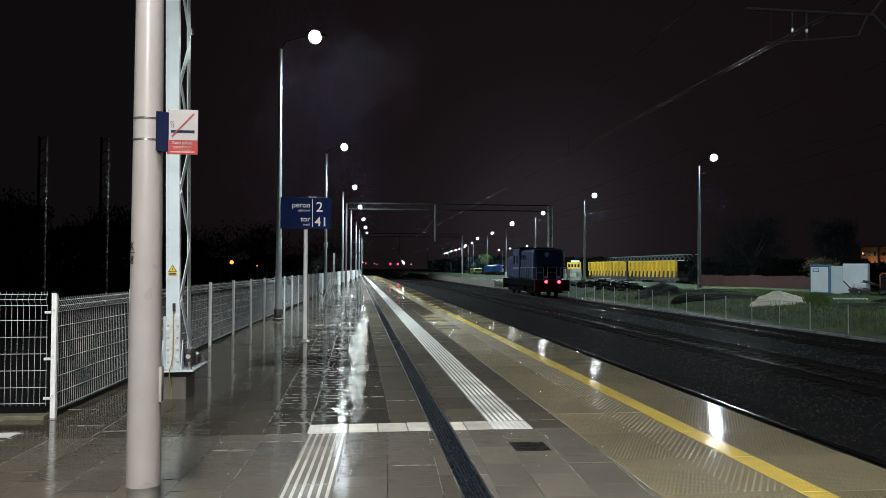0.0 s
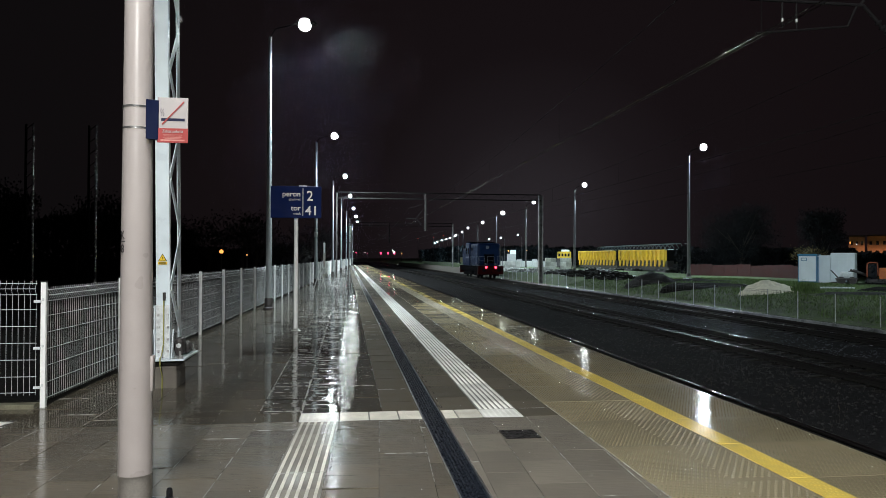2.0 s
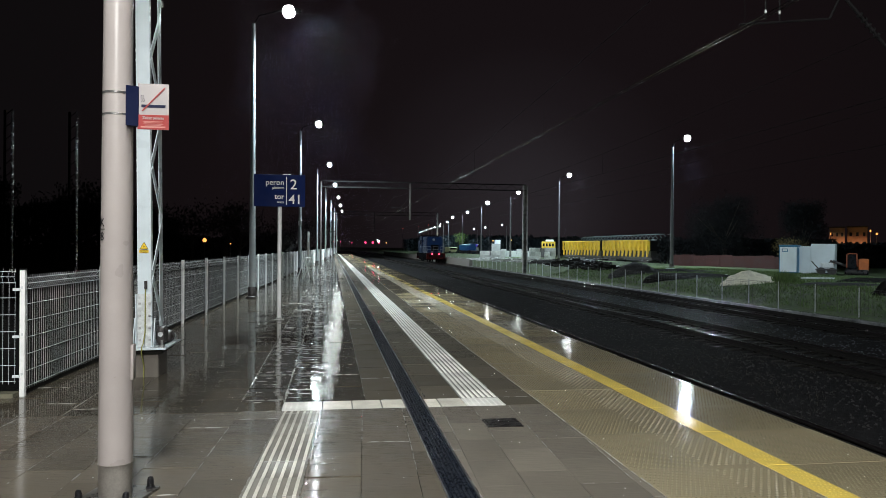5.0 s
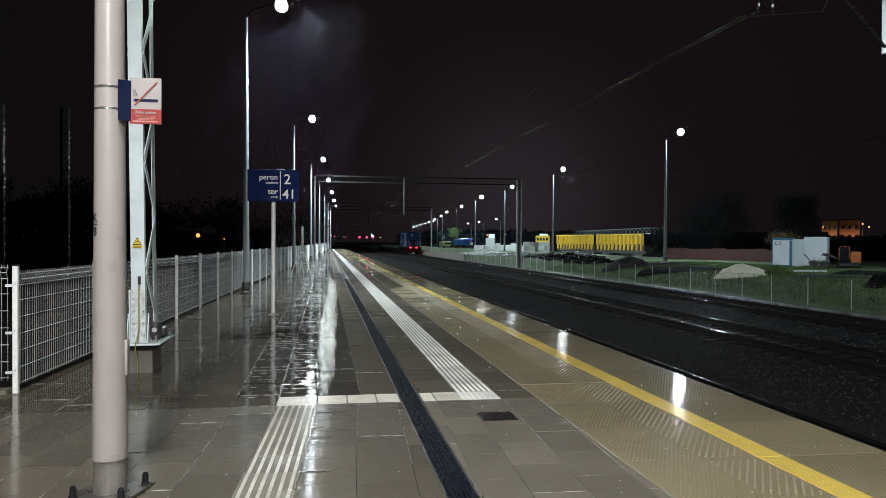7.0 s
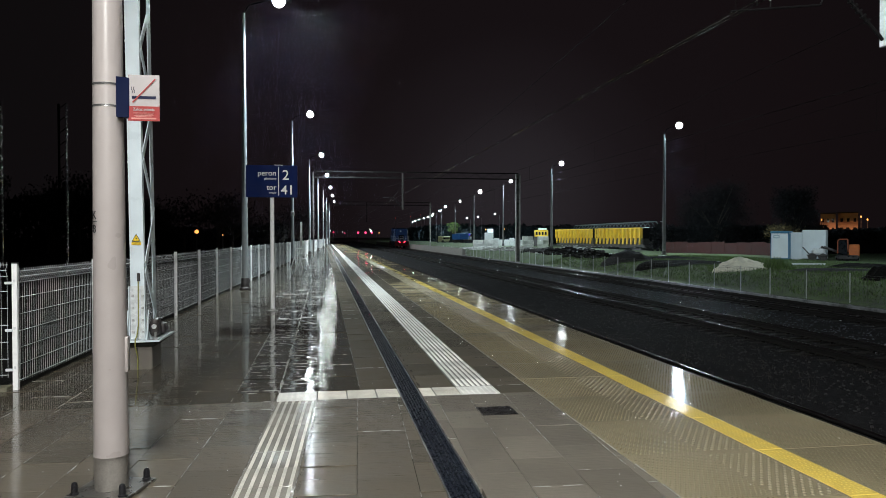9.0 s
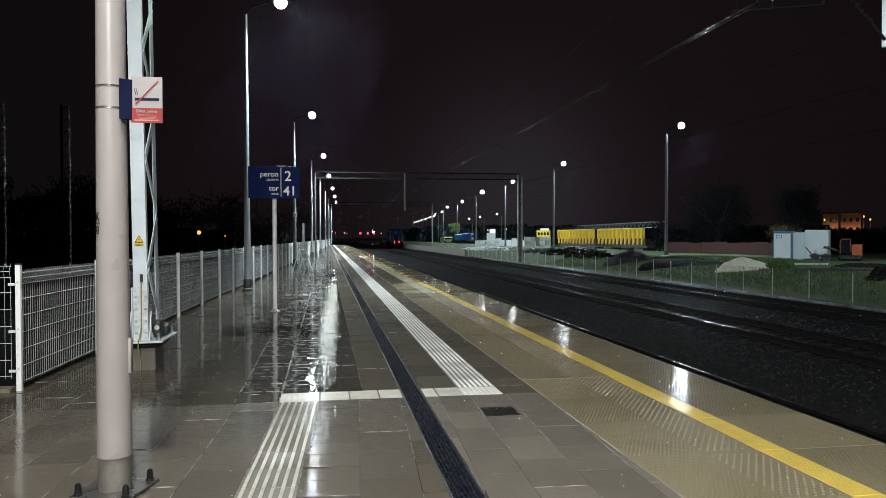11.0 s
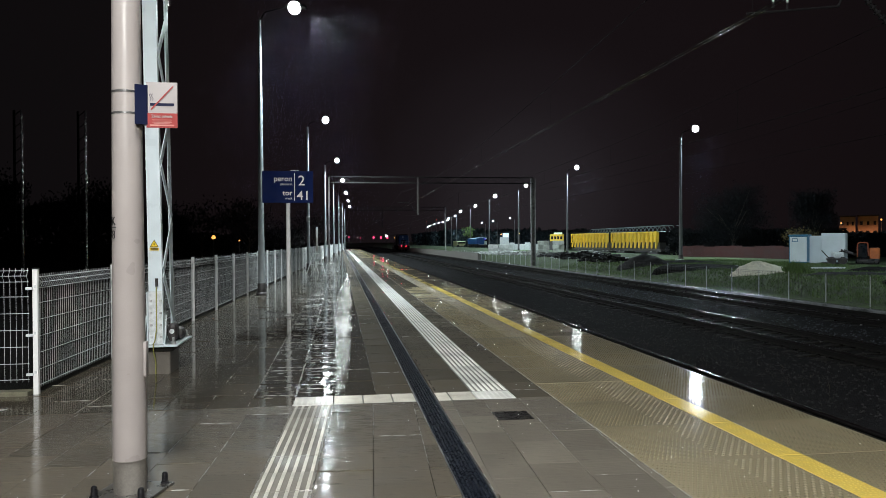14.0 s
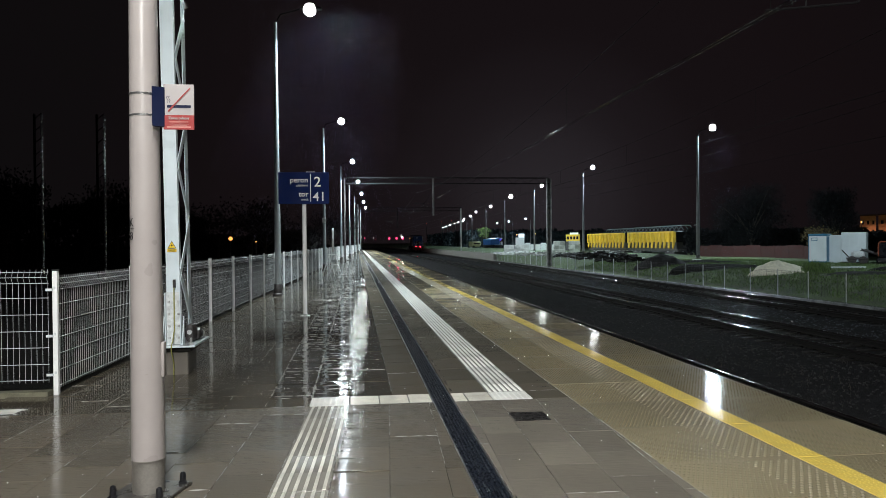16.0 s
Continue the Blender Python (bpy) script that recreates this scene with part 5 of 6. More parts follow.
def platform_sign():
    t = empty("platform_sign", -1.13, 16.5, 0)
    tagged(t, "blue platform and track number sign on a white post", "sign")
    part("post", Form().lathe([(0.046, 0.0), (0.046, 3.15)], n=20), POST_WHITE, t, smooth=True)
    part("foot_plate", Form().lathe([(0.11, 0.0), (0.11, 0.012), (0.06, 0.02), (0.06, 0.05)], n=16), GALV, t)
    board = part("board", Form().box(-0.55, 0.55, -0.10, -0.045, 2.49, 3.19, 0.008), SIGN_BLUE, t)
    part("clamp", Form().box(-0.06, 0.06, -0.045, 0.05, 2.6, 2.64).box(-0.06, 0.06, -0.045, 0.05, 3.03, 3.07), GALV, t)
    part("top_cap", Form().box(0.06, 0.24, -0.09, -0.05, 3.191, 3.203, 0.003), SIGN_TEXT, board)
    part("divider", Form().box(0.143, 0.157, -0.103, -0.1005, 2.53, 3.15), SIGN_TEXT, board)
    y = -0.102
    lettering("wording", "peron", 0.165, pose(0.10, y, 2.965, 90, 0, 0), SIGN_TEXT, board, 0.0015, "RIGHT")
    lettering("wording", "platform", 0.075, pose(0.10, y, 2.875, 90, 0, 0), SIGN_TEXT, board, 0.0, "RIGHT")
    lettering("wording", "tor", 0.165, pose(0.10, y, 2.655, 90, 0, 0), SIGN_TEXT, board, 0.0015, "RIGHT")
    lettering("wording", "track", 0.075, pose(0.10, y, 2.565, 90, 0, 0), SIGN_TEXT, board, 0.0, "RIGHT")
    lettering("number", "2", 0.31, pose(0.30, y, 2.875, 90, 0, 0), SIGN_TEXT, board, 0.002, "CENTER")
    lettering("number", "41", 0.29, pose(0.34, y, 2.555, 90, 0, 0), SIGN_TEXT, board, 0.002, "CENTER")


# ---------------------------------------------------------------- locomotive
def locomotive():
    t = empty("locomotive", 16.3, 60.2, RAIL_Z)
    tagged(t, "blue shunting locomotive with red beam and lit tail lamps", "locomotive")
    part("frame", Form().box(-1.45, 1.45, 0.35, 13.4, 0.85, 1.45, 0.03), LOCO_DARK, t)
    for y0, y1 in ((0.0, 0.35), (13.4, 13.75)):
        part("buffer_beam", Form().box(-1.48, 1.48, y0, y1, 0.50, 1.46, 0.03), LOCO_RED, t, "red buffer beam")
    part("rear_hood", Form().box(-1.34, 1.34, 1.15, 6.1, 1.45, 4.10, 0.26), LOCO_BLUE, t)
    part("front_hood", Form().box(-1.34, 1.34, 8.9, 12.6, 1.45, 3.60, 0.26), LOCO_BLUE, t)
    cab = part("cab", Form().box(-1.50, 1.50, 6.1, 8.9, 1.45, 4.25, 0.12), LOCO_BLUE, t)
    roof = Form().box(-1.45, 1.45, 6.0, 9.0, 4.23, 4.36, 0.05)
    part("roof", roof, LOCO_DARK, cab, "dark cab roof")
    for x in (-1.18, 1.18):
        part("window", Form().box(x - 0.13, x + 0.13, 6.085, 6.11, 2.85, 3.65, 0.01), GLASS_DARK, cab, "dark cab window")
    for s in (-1, 1):
        for y in (6.45, 7.75):
            part("window", Form().box(s * 1.497 - 0.012, s * 1.497 + 0.012, y, y + 0.8, 2.85, 3.6, 0.01), GLASS_DARK, cab, "dark cab window")
        part("white_stripe", Form().box(s * 1.505 - 0.004, s * 1.505 + 0.004, 6.3, 8.7, 2.35, 2.55), LOCO_WHITE, cab)
    part("roof_fan", Form().box(-0.7, 0.7, 1.6, 3.2, 4.09, 4.2, 0.04), LOCO_DARK, t)
    part("exhaust", Form().tube((0, 4.6, 4.0), (0, 4.6, 4.32), 0.16, n=14), LOCO_DARK, t)
    for k in range(6):
        for s in (-1, 1):
            part("hood_door", Form().box(s * 1.342 - 0.01, s * 1.342 + 0.01, 1.45 + 0.76 * k, 2.12 + 0.76 * k, 1.6, 3.5, 0.006), LOCO_BLUE, t)
    part("emblem", Form().tube((-0.18, 1.125, 3.62), (-0.18, 1.15, 3.62), 0.2, n=20), LOCO_WHITE, t, "round pale emblem")
    for s in (-1, 1):
        for k in range(3):
            gr = part("side_grille", Form().box(s * 1.345 - 0.012, s * 1.345 + 0.012, 4.0 + 0.68 * k, 4.55 + 0.68 * k, 3.2, 3.62, 0.006), LOCO_DARK, t, "dark louvred side grille")
            for q in range(4):
                part("slat", Form().box(s * 1.352 - 0.012, s * 1.352 + 0.012, 4.02 + 0.68 * k, 4.53 + 0.68 * k, 3.24 + 0.1 * q, 3.27 + 0.1 * q), LOCO_BLUE, gr)
        part("grab_rail", Form().tube((s * 1.40, 1.22, 1.5), (s * 1.40, 1.22, 3.9), 0.022, n=8), LOCO_WHITE, t, "pale upright grab rail")
    part("grille", Form().box(-0.6, 0.6, 1.13, 1.152, 1.75, 2.8, 0.005), LOCO_DARK, t)
    for x in (-0.56, 0.56):
        housing = part("lamp_housing", Form().tube((x, -0.02, 1.30), (x, 0.35, 1.30), 0.16, n=16), LOCO_DARK, t)
        part("tail_lamp", Form().lathe([(0.10, -0.05), (0.13, -0.02), (0.13, 0.0)], n=16), GLOW_TAIL, housing, "lit red tail lamp")
        lens = housing.children[0]
        lens.matrix_basis = Matrix.Translation((x, -0.02, 1.30)) @ Matrix.Rotation(radians(-90), 4, "X") @ Matrix.Diagonal((1, 1, 1, 1))
        part("headlamp", Form().tube((x, -0.01, 1.66), (x, 0.2, 1.66), 0.10, n=14), LOCO_WHITE, t)
    for x in (-0.875, 0.875):
        b = Form().tube((x, 0.0, 1.05), (x, -0.45, 1.05), 0.09, n=12).tube((x, -0.45, 1.05), (x, -0.50, 1.05), 0.24, n=20)
        part("buffer", b, LOCO_DARK, t)
        b = Form().tube((x, 13.75, 1.05), (x, 14.2, 1.05), 0.09, n=12).tube((x, 14.2, 1.05), (x, 14.25, 1.05), 0.24, n=20)
        part("buffer", b, LOCO_DARK, t)
    part("coupling", Form().path([(0, 0.0, 1.0), (0, -0.25, 0.95), (0, -0.32, 0.65)], 0.04, 8), LOCO_DARK, t)
    for x in (-1.35, -0.75, -0.4, 0.4, 0.75, 1.35):
        part("handrail", Form().tube((x, 0.12, 1.45), (x, 0.12, 2.55), 0.02, n=8), LOCO_WHITE, t, "white handrail post")
    for a, b in ((-1.35, -0.75), (0.75, 1.35), (-0.4, 0.4)):
        for z in (2.05, 2.53):
            part("handrail", Form().tube((a, 0.12, z), (b, 0.12, z), 0.02, n=8), LOCO_WHITE, t, "white handrail")
    for s in (-1, 1):
        part("handrail", Form().path([(s * 1.42, 0.3, 2.5), (s * 1.42, 6.0, 2.5)], 0.02, 8), LOCO_WHITE, t, "white handrail")
        for k in range(5):
            part("handrail", Form().tube((s * 1.42, 0.3 + 1.4 * k, 1.45), (s * 1.42, 0.3 + 1.4 * k, 2.5), 0.02, n=8), LOCO_WHITE, t, "white handrail post")
        part("step", Form().box(s * 1.25 - 0.2, s * 1.25 + 0.2, 0.36, 0.72, 0.35, 0.39).box(s * 1.25 - 0.2, s * 1.25 + 0.2, 0.36, 0.72, 0.70, 0.74), LOCO_DARK, t)
    for y in (2.9, 10.6):
        bog = part("bogie", Form().box(-1.15, 1.15, y - 1.9, y + 1.9, 0.45, 0.85, 0.05).box(-1.22, -1.05, y - 1.7, y + 1.7, 0.3, 0.8, 0.05).box(1.05, 1.22, y - 1.7, y + 1.7, 0.3, 0.8, 0.05), LOCO_DARK, t)
    part("fuel_tank", Form().box(-1.3, 1.3, 5.2, 8.4, 0.35, 1.02, 0.1), LOCO_DARK, t)
    wheels = []
    for y in (1.7, 4.1, 9.4, 11.8):
        f = Form()
        f.tube((-0.8, 0, 0), (0.8, 0, 0), 0.09, n=12)
        for s in (-1, 1):
            f.tube((s * 0.70, 0, 0), (s * 0.83, 0, 0), 0.5, n=28)
            f.tube((s * 0.68, 0, 0), (s * 0.70, 0, 0), 0.53, n=28)
        w = part("wheelset", f, LOCO_DARK, t)
        w.matrix_basis = pose(0, y, 0.5)
        wheels.append((w, y))
    return t, wheels


# ---------------------------------------------------------------- the yard
def yard_fence():
    t = empty("yard_fence", 18.65, 21.40, 0)
    tagged(t, "thin wire mesh fence on pale posts beside the far track", "fence")
    post = Form().lathe([(0.020, 0), (0.020, 1.12), (0.008, 1.13)], n=8).mesh("post", GALV)
    for k in range(44):
        o = new("post", post)
        o.parent = t
        o.location = (0.05 * math.sin(k * 1.7), 2.334 * k, -0.84)
    w = Form()
    for z in (-0.70, -0.42, -0.14, 0.16, 0.24):
        w.tube((0, 0, z), (0, 101, z), 0.004, n=4)
    for k in range(500):
        w.box(-0.002, 0.002, 0.2 * k, 0.2 * k + 0.004, -0.70, 0.24)
    part("wire_mesh", w, DARK_STEEL, t)
    thing("cable_trough", Form().box(18.15, 18.5, 4, 150, -1.0, -0.80, 0.04), WET_TROUGH, "wet concrete cable trough beside the far track, glints in its colour", "trough", kind="structure")


def retaining_wall():
    f = Form().sweep([(18.1, -1.0), (18.1, 0.08), (18.3, 0.08), (18.3, -0.05), (18.5, -0.05), (18.5, -1.0)], 96, 260)
    thing("retaining_wall", f, FAR_WALL, "low pale concrete retaining wall beyond the far track", "wall", kind="structure")


def mound(name, cx, cy, rx, ry, h, mat, label, seed, power=1.2):
    rng = random.Random(seed)
    f = Form()
    n, rings = 44, 14
    vs = []
    for k in range(rings + 1):
        u = k / rings
        for i in range(n):
            a = 2 * math.pi * i / n
            w = 1 + 0.18 * noise.noise((math.cos(a) * 1.5 + seed, math.sin(a) * 1.5, u * 1.3)) 
            z = h * (1 - u ** power) * (1 + 0.25 * u * math.cos(a - 2.5)) + h * (0.26 * noise.noise((math.cos(a) * u * 2.6 + seed, math.sin(a) * u * 2.6, 5.1)) + 0.10 * noise.noise((math.cos(a) * u * 9 + seed, math.sin(a) * u * 9, 1.1)))
            vs.append((cx + rx * u * w * math.cos(a), cy + ry * u * w * math.sin(a), YARD_Z - 0.25 + max(z, 0 if k < rings else -0.2) + (0 if k < rings else -0.2)))
    fs = [(k * n + i, k * n + (i + 1) % n, (k + 1) * n + (i + 1) % n, (k + 1) * n + i) for k in range(rings) for i in range(n)]
    f.add(vs, fs)
    thing(name, f, mat, label, "heap", smooth=True)


def hopper_wagon(x, y, rz, first):
    t = empty("hopper_wagon", x, y, -1.0, rz)
    tagged(t, "bright yellow ballast hopper wagon with slanted ribs", "wagon", "yellow wagons")
    L = 15.0
    body = Form().add([(0, -1.22, 2.35), (L, -1.22, 2.35), (L, -1.22, 3.9), (0, -1.22, 3.9), (0, 1.42, 2.35), (L, 1.42, 2.35), (L, 1.5, 3.9), (0, 1.5, 3.9)],
                      [(0, 1, 2, 3), (4, 5, 6, 7), (0, 1, 5, 4), (1, 2, 6, 5), (3, 2, 6, 7), (0, 3, 7, 4)])
    part("body", body, WAGON_YELLOW, t)
    part("hopper_bottom", Form().prism([(0.3, -0.9), (L - 0.3, -0.9), (L - 0.3, 0.9), (0.3, 0.9)], 1.1, 2.36), DARK_STEEL, t, "dark hopper bottom")
    # near-black sheet laid over the yellow end for the shade on it
    part("end_wall", Form().box(L + 0.005, L + 0.06, -1.2, 1.5, 2.3, 3.95, 0.01), PORTAL, t, "dark sheet for the shade on the wagon end")
    part("top_rim", Form().box(-0.05, L + 0.05, -1.66, -1.46, 3.82, 4.0, 0.02), WAGON_YELLOW, t)
    n = 11
    for i in range(n + 1):
        xx = 0.12 + (L - 0.24) * i / n
        part("rib", Form().box(xx - 0.09, xx + 0.09, -1.66, -1.42, 2.3, 3.84, 0.01), WAGON_YELLOW, t)
        if i < n:
            x2 = xx + (L - 0.24) / n
            part("brace", Form().tube((xx + 0.1, -1.56, 2.4), (x2 - 0.1, -1.56, 3.8), 0.07, n=6), WAGON_YELLOW, t)
    for i in range(n + 1):
        xx = 0.35 + (L - 0.7) * i / n
        part("chute", Form().add([(xx - 0.24, -1.5, 2.4), (xx + 0.24, -1.5, 2.4), (xx + 0.09, -1.62, 1.4), (xx - 0.09, -1.62, 1.4), (xx - 0.24, -1.3, 2.4), (xx + 0.24, -1.3, 2.4), (xx + 0.09, -1.4, 1.4), (xx - 0.09, -1.4, 1.4)],
                                 [(0, 1, 2, 3), (4, 7, 6, 5), (0, 3, 7, 4), (1, 5, 6, 2), (0, 4, 5, 1), (3, 2, 6, 7)]), WAGON_YELLOW, t)
    part("underframe", Form().box(-0.4, L + 0.4, -1.1, 1.1, 0.95, 1.25, 0.03), DARK_STEEL, t)
    for bx in (2.2, L - 2.2):
        bogie = part("bogie", Form().box(bx - 1.4, bx + 1.4, -1.0, 1.0, 0.4, 0.8, 0.04), DARK_STEEL, t)
        for wx in (-0.9, 0.9):
            for s in (-1, 1):
                part("wheel", Form().tube((bx + wx, s * 0.70, 0.46), (bx + wx, s * 0.84, 0.46), 0.46, n=20), GALV, bogie)


def cover_frame(x, y, rz):
    t = empty("covered_wagon", x, y, -1.0, rz)
    tagged(t, "long dark wagon with an open arched roof frame", "wagon")
    L = 40.0
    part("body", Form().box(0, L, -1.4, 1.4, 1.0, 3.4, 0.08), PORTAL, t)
    for i in range(22):
        xx = L * i / 21
        part("hoop", Form().path([(xx, -1.5, 3.4), (xx, -1.4, 4.1), (xx, -0.7, 5.1), (xx, 0.7, 5.1), (xx, 1.4, 4.1), (xx, 1.5, 3.4)], 0.06, 5), WAGON_GREY, t)
    for yy, zz in ((-1.5, 3.4), (-1.4, 4.1), (-0.7, 5.1), (0.7, 5.1), (1.4, 4.1)):
        part("roof_bar", Form().tube((0, yy, zz), (L, yy, zz), 0.06, n=5), WAGON_GREY, t)
    part("end_panel", Form().box(-2.2, 0.2, -1.5, 1.5, 3.2, 4.15, 0.12), CABIN_WHITE, t, "pale rounded end panel")
    part("end_frame", Form().path([(0, -1.4, 5.1), (-1.4, -1.4, 5.1), (-2.1, -1.4, 4.1)], 0.06, 5), WAGON_GREY, t)
    for wx in (2, 4, 18, 22, 36, 38):
        for s in (-1, 1):
            part("wheel", Form().tube((wx, s * 0.70, 0.46), (wx, s * 0.84, 0.46), 0.46, n=16), DARK_STEEL, t)
    part("underframe", Form().box(0, L, -1.0, 1.0, 0.5, 1.0, 0.03), DARK_STEEL, t)


def cabins():
    # positions along the sight of the yard, standing on the yard ground
    t = empty("portable_cabin", 33.75, 50.2, YARD_Z, -46)
    tagged(t, "small white portable cabin with blue corners and roof", "cabin")
    part("body", Form().box(-0.60, 0.60, -0.60, 0.60, 0.12, 1.95, 0.03), CABIN_WHITE, t)
    part("roof", Form().box(-0.66, 0.66, -0.66, 0.66, 1.95, 2.12, 0.06), CABIN_BLUE, t, "blue roof cap")
    for a in (-0.60, 0.60):
        for b in (-0.60, 0.60):
            part("corner_post", Form().box(a - 0.025, a + 0.025, b - 0.025, b + 0.025, 0.05, 1.96, 0.008), CABIN_BLUE, t, "blue corner post")
    part("side_panel", Form().box(0.602, 0.615, -0.54, 0.54, 0.14, 1.92), CABIN_BLUE, t, "blue side wall")
    part("skid", Form().box(-0.62, 0.62, -0.62, 0.62, 0.0, 0.12), CABIN_BLUE, t)
    vent = part("window", Form().box(-0.42, -0.02, -0.625, -0.595, 1.60, 1.84, 0.01), CABIN_BLUE, t, "blue framed vent")
    part("pane", Form().box(-0.38, -0.06, -0.63, -0.624, 1.64, 1.80), CABIN_WHITE, vent)
    c = empty("site_container", 35.85, 49.9, YARD_Z, -40)
    tagged(c, "plain white site container with a ribbed wall", "container", "site containers")
    part("body", Form().box(-0.4, 1.15, -1.2, 1.2, 0.08, 2.2, 0.03), CABIN_WHITE, c)
    for i in range(5):
        part("rib", Form().box(-0.3 + 0.285 * i, -0.16 + 0.285 * i, -1.215, -1.195, 0.2, 2.15, 0.004), CABIN_WHITE, c)
    part("base", Form().box(-0.4, 1.15, -1.2, 1.2, 0.0, 0.1), DARK_STEEL, c)
    c2 = empty("site_container", 35.85, 49.9, YARD_Z, -40)
    tagged(c2, "lower grey-white container between cabin and container", "container", "site containers")
    part("body", Form().box(-1.55, -0.41, -1.1, 1.1, 0.0, 2.02, 0.03), CABIN_WHITE, c2)
    # machine beside the container
    e = empty("small_excavator", 36.9, 47.2, YARD_Z, -38)
    tagged(e, "small orange excavator parked beside the container", "excavator")
    for y in (-0.55, 0.55):
        part("track", Form().box(-0.75, 0.75, y - 0.16, y + 0.16, 0.0, 0.4, 0.12), BLACK, e)
    part("body", Form().box(0.1, 0.75, -0.6, 0.6, 0.30, 1.15, 0.06), ORANGE, e)
    cab = part("cab", Form().box(-0.6, 0.0, -0.5, 0.5, 0.42, 1.45, 0.05), GLASS_DARK, e)
    part("cab_frame", Form().path([(-0.62, -0.53, 0.5), (-0.62, -0.53, 1.4), (-0.5, -0.53, 1.52), (0.0, -0.53, 1.52), (0.05, -0.53, 0.6)], 0.05, 6), DULL_RED, cab, "dull red cab frame")
    part("arm", Form().path([(-0.6, 0, 0.6), (-1.5, 0, 0.95), (-2.2, 0, 0.45)], 0.10, 8), DARK_STEEL, e)
    part("bucket", Form().box(-2.5, -2.0, -0.3, 0.3, 0.0, 0.45, 0.08), DARK_STEEL, e)
    # small walk-behind machine before the container
    p = empty("plate_roller", 34.75, 47.5, YARD_Z, -30)
    tagged(p, "small dark grey site roller standing before the container", "roller")
    for x in (-0.34, 0.34):
        part("drum", Form().tube((x, -0.34, 0.26), (x, 0.34, 0.26), 0.26, n=20), DARK_STEEL, p, "dark steel drum", True)
    part("frame", Form().box(-0.66, 0.66, -0.42, 0.42, 0.30, 0.42, 0.03), DARK_STEEL, p)
    part("engine_cover", Form().box(-0.36, 0.44, -0.32, 0.32, 0.42, 0.86, 0.12), ZINC, p, "pale grey rounded engine cover")
    part("exhaust", Form().tube((0.30, 0.1, 0.8), (0.30, 0.1, 1.05), 0.05, n=10), DARK_STEEL, p)
    part("handle", Form().path([(-0.5, -0.25, 0.42), (-0.95, -0.25, 0.95), (-0.95, 0.25, 0.95), (-0.5, 0.25, 0.42)], 0.025, 8), DARK_STEEL, p)


def clutter():
    rng = random.Random(5)

    def heap(name, label, cx, cy, rx, ry, n, s0, s1, mat, zmax):
        f = Form()
        for _ in range(n):
            a, r = rng.random() * 6.28, rng.random() ** 0.6
            x, y = cx + rx * r * math.cos(a), cy + ry * r * math.sin(a)
            sx, sy, sz = (rng.uniform(s0, s1) for _ in range(3))
            z = YARD_Z - 0.05 + zmax * (1 - r) * rng.random()
            f.box(-sx, sx, -sy * 0.6, sy * 0.6, 0, sz * 0.5, 0, pose(x, y, z, rng.uniform(-14, 14), rng.uniform(-14, 14), rng.uniform(0, 180)))
        thing(name, f, mat, label, "heap", kind="stuff")

    heap("rubble_heap", "pale broken concrete rubble on the yard", 30.0, 86.0, 3.0, 3.5, 130, 0.15, 0.4, RUBBLE, 0.7)
    heap("rubble_heap", "scattered dark rubble beside the yard fence", 26.5, 80.0, 5, 5, 160, 0.15, 0.5, SOIL, 0.6)
    heap("rubble_heap", "scattered pale slabs beside the yard", 25.0, 93.0, 4, 9, 170, 0.12, 0.4, RUBBLE, 0.5)
    heap("debris", "scattered small pale debris along the yard edge", 24.5, 104.0, 4.5, 16, 420, 0.06, 0.28, PALE_BITS, 0.35)
    heap("rubble_heap", "dark broken slabs and rubble behind the wire fence", 24.5, 71.0, 3.2, 6.0, 190, 0.12, 0.45, BLACK_SOIL, 0.75)
    heap("debris", "pale scraps among the dark rubble", 25.0, 72.0, 3.4, 7.0, 90, 0.05, 0.2, PALE_BITS, 0.8)
    heap("rubble_heap", "dark lumps of earth and rubble on the grass", 22.6, 60.0, 1.8, 5.0, 120, 0.10, 0.35, BLACK_SOIL, 0.5)
    # block stacks
    for k, (x, y, w) in enumerate(((30.3, 104.5, 2.4), (32.7, 105.0, 2.4), (27.6, 121.0, 3.2), (29.0, 132.0, 3.2), (25.6, 118.0, 2.4))):
        t = empty("block_stack", x, y, YARD_Z, -12)
        tagged(t, "stack of pale grey concrete blocks", "block stack", "block stacks")
        b = Form().box(-0.395, 0.395, -0.6, 0.6, 0, 0.58, 0.03).mesh("block", BLOCK_PALE)
        for i in range(int(w / 0.8)):
            for j in range(3 if k < 2 else 2):
                if rng.random() < 0.12 and j > 1:
                    continue
                o = new("block", b)
                o.parent = t
                o.matrix_basis = pose(-w / 2 + 0.8 * i + rng.uniform(-0.03, 0.03), rng.uniform(-0.1, 0.1), 0.6 * j, 0, 0, rng.uniform(-3, 3))
    # yellow site cabin on stacked blocks
    c = empty("yellow_cabin", 44.6, 148.0, -1.0, -15)
    tagged(c, "yellow rail vehicle cab with white roof behind the stacks", "cabin")
    part("body", Form().box(-1.4, 1.4, -1.2, 1.2, 2.6, 4.0, 0.1), WAGON_YELLOW, c)
    part("roof", Form().box(-0.6, 1.1, -1.0, 1.0, 4.0, 4.4, 0.12), CABIN_WHITE, c)
    for i in range(4):
        part("window", Form().box(-1.2 + 0.62 * i, -0.8 + 0.62 * i, -1.22, -1.19, 3.0, 3.6), GLASS_DARK, c)
    part("underframe", Form().box(-1.5, 1.5, -1.2, 1.2, 0.0, 2.6, 0.05), DARK_STEEL, c)
    # trucks
    t = empty("dump_truck", 38.6, 205.0, YARD_Z, 48)
    tagged(t, "blue dump truck with tipped body parked on the yard", "truck")
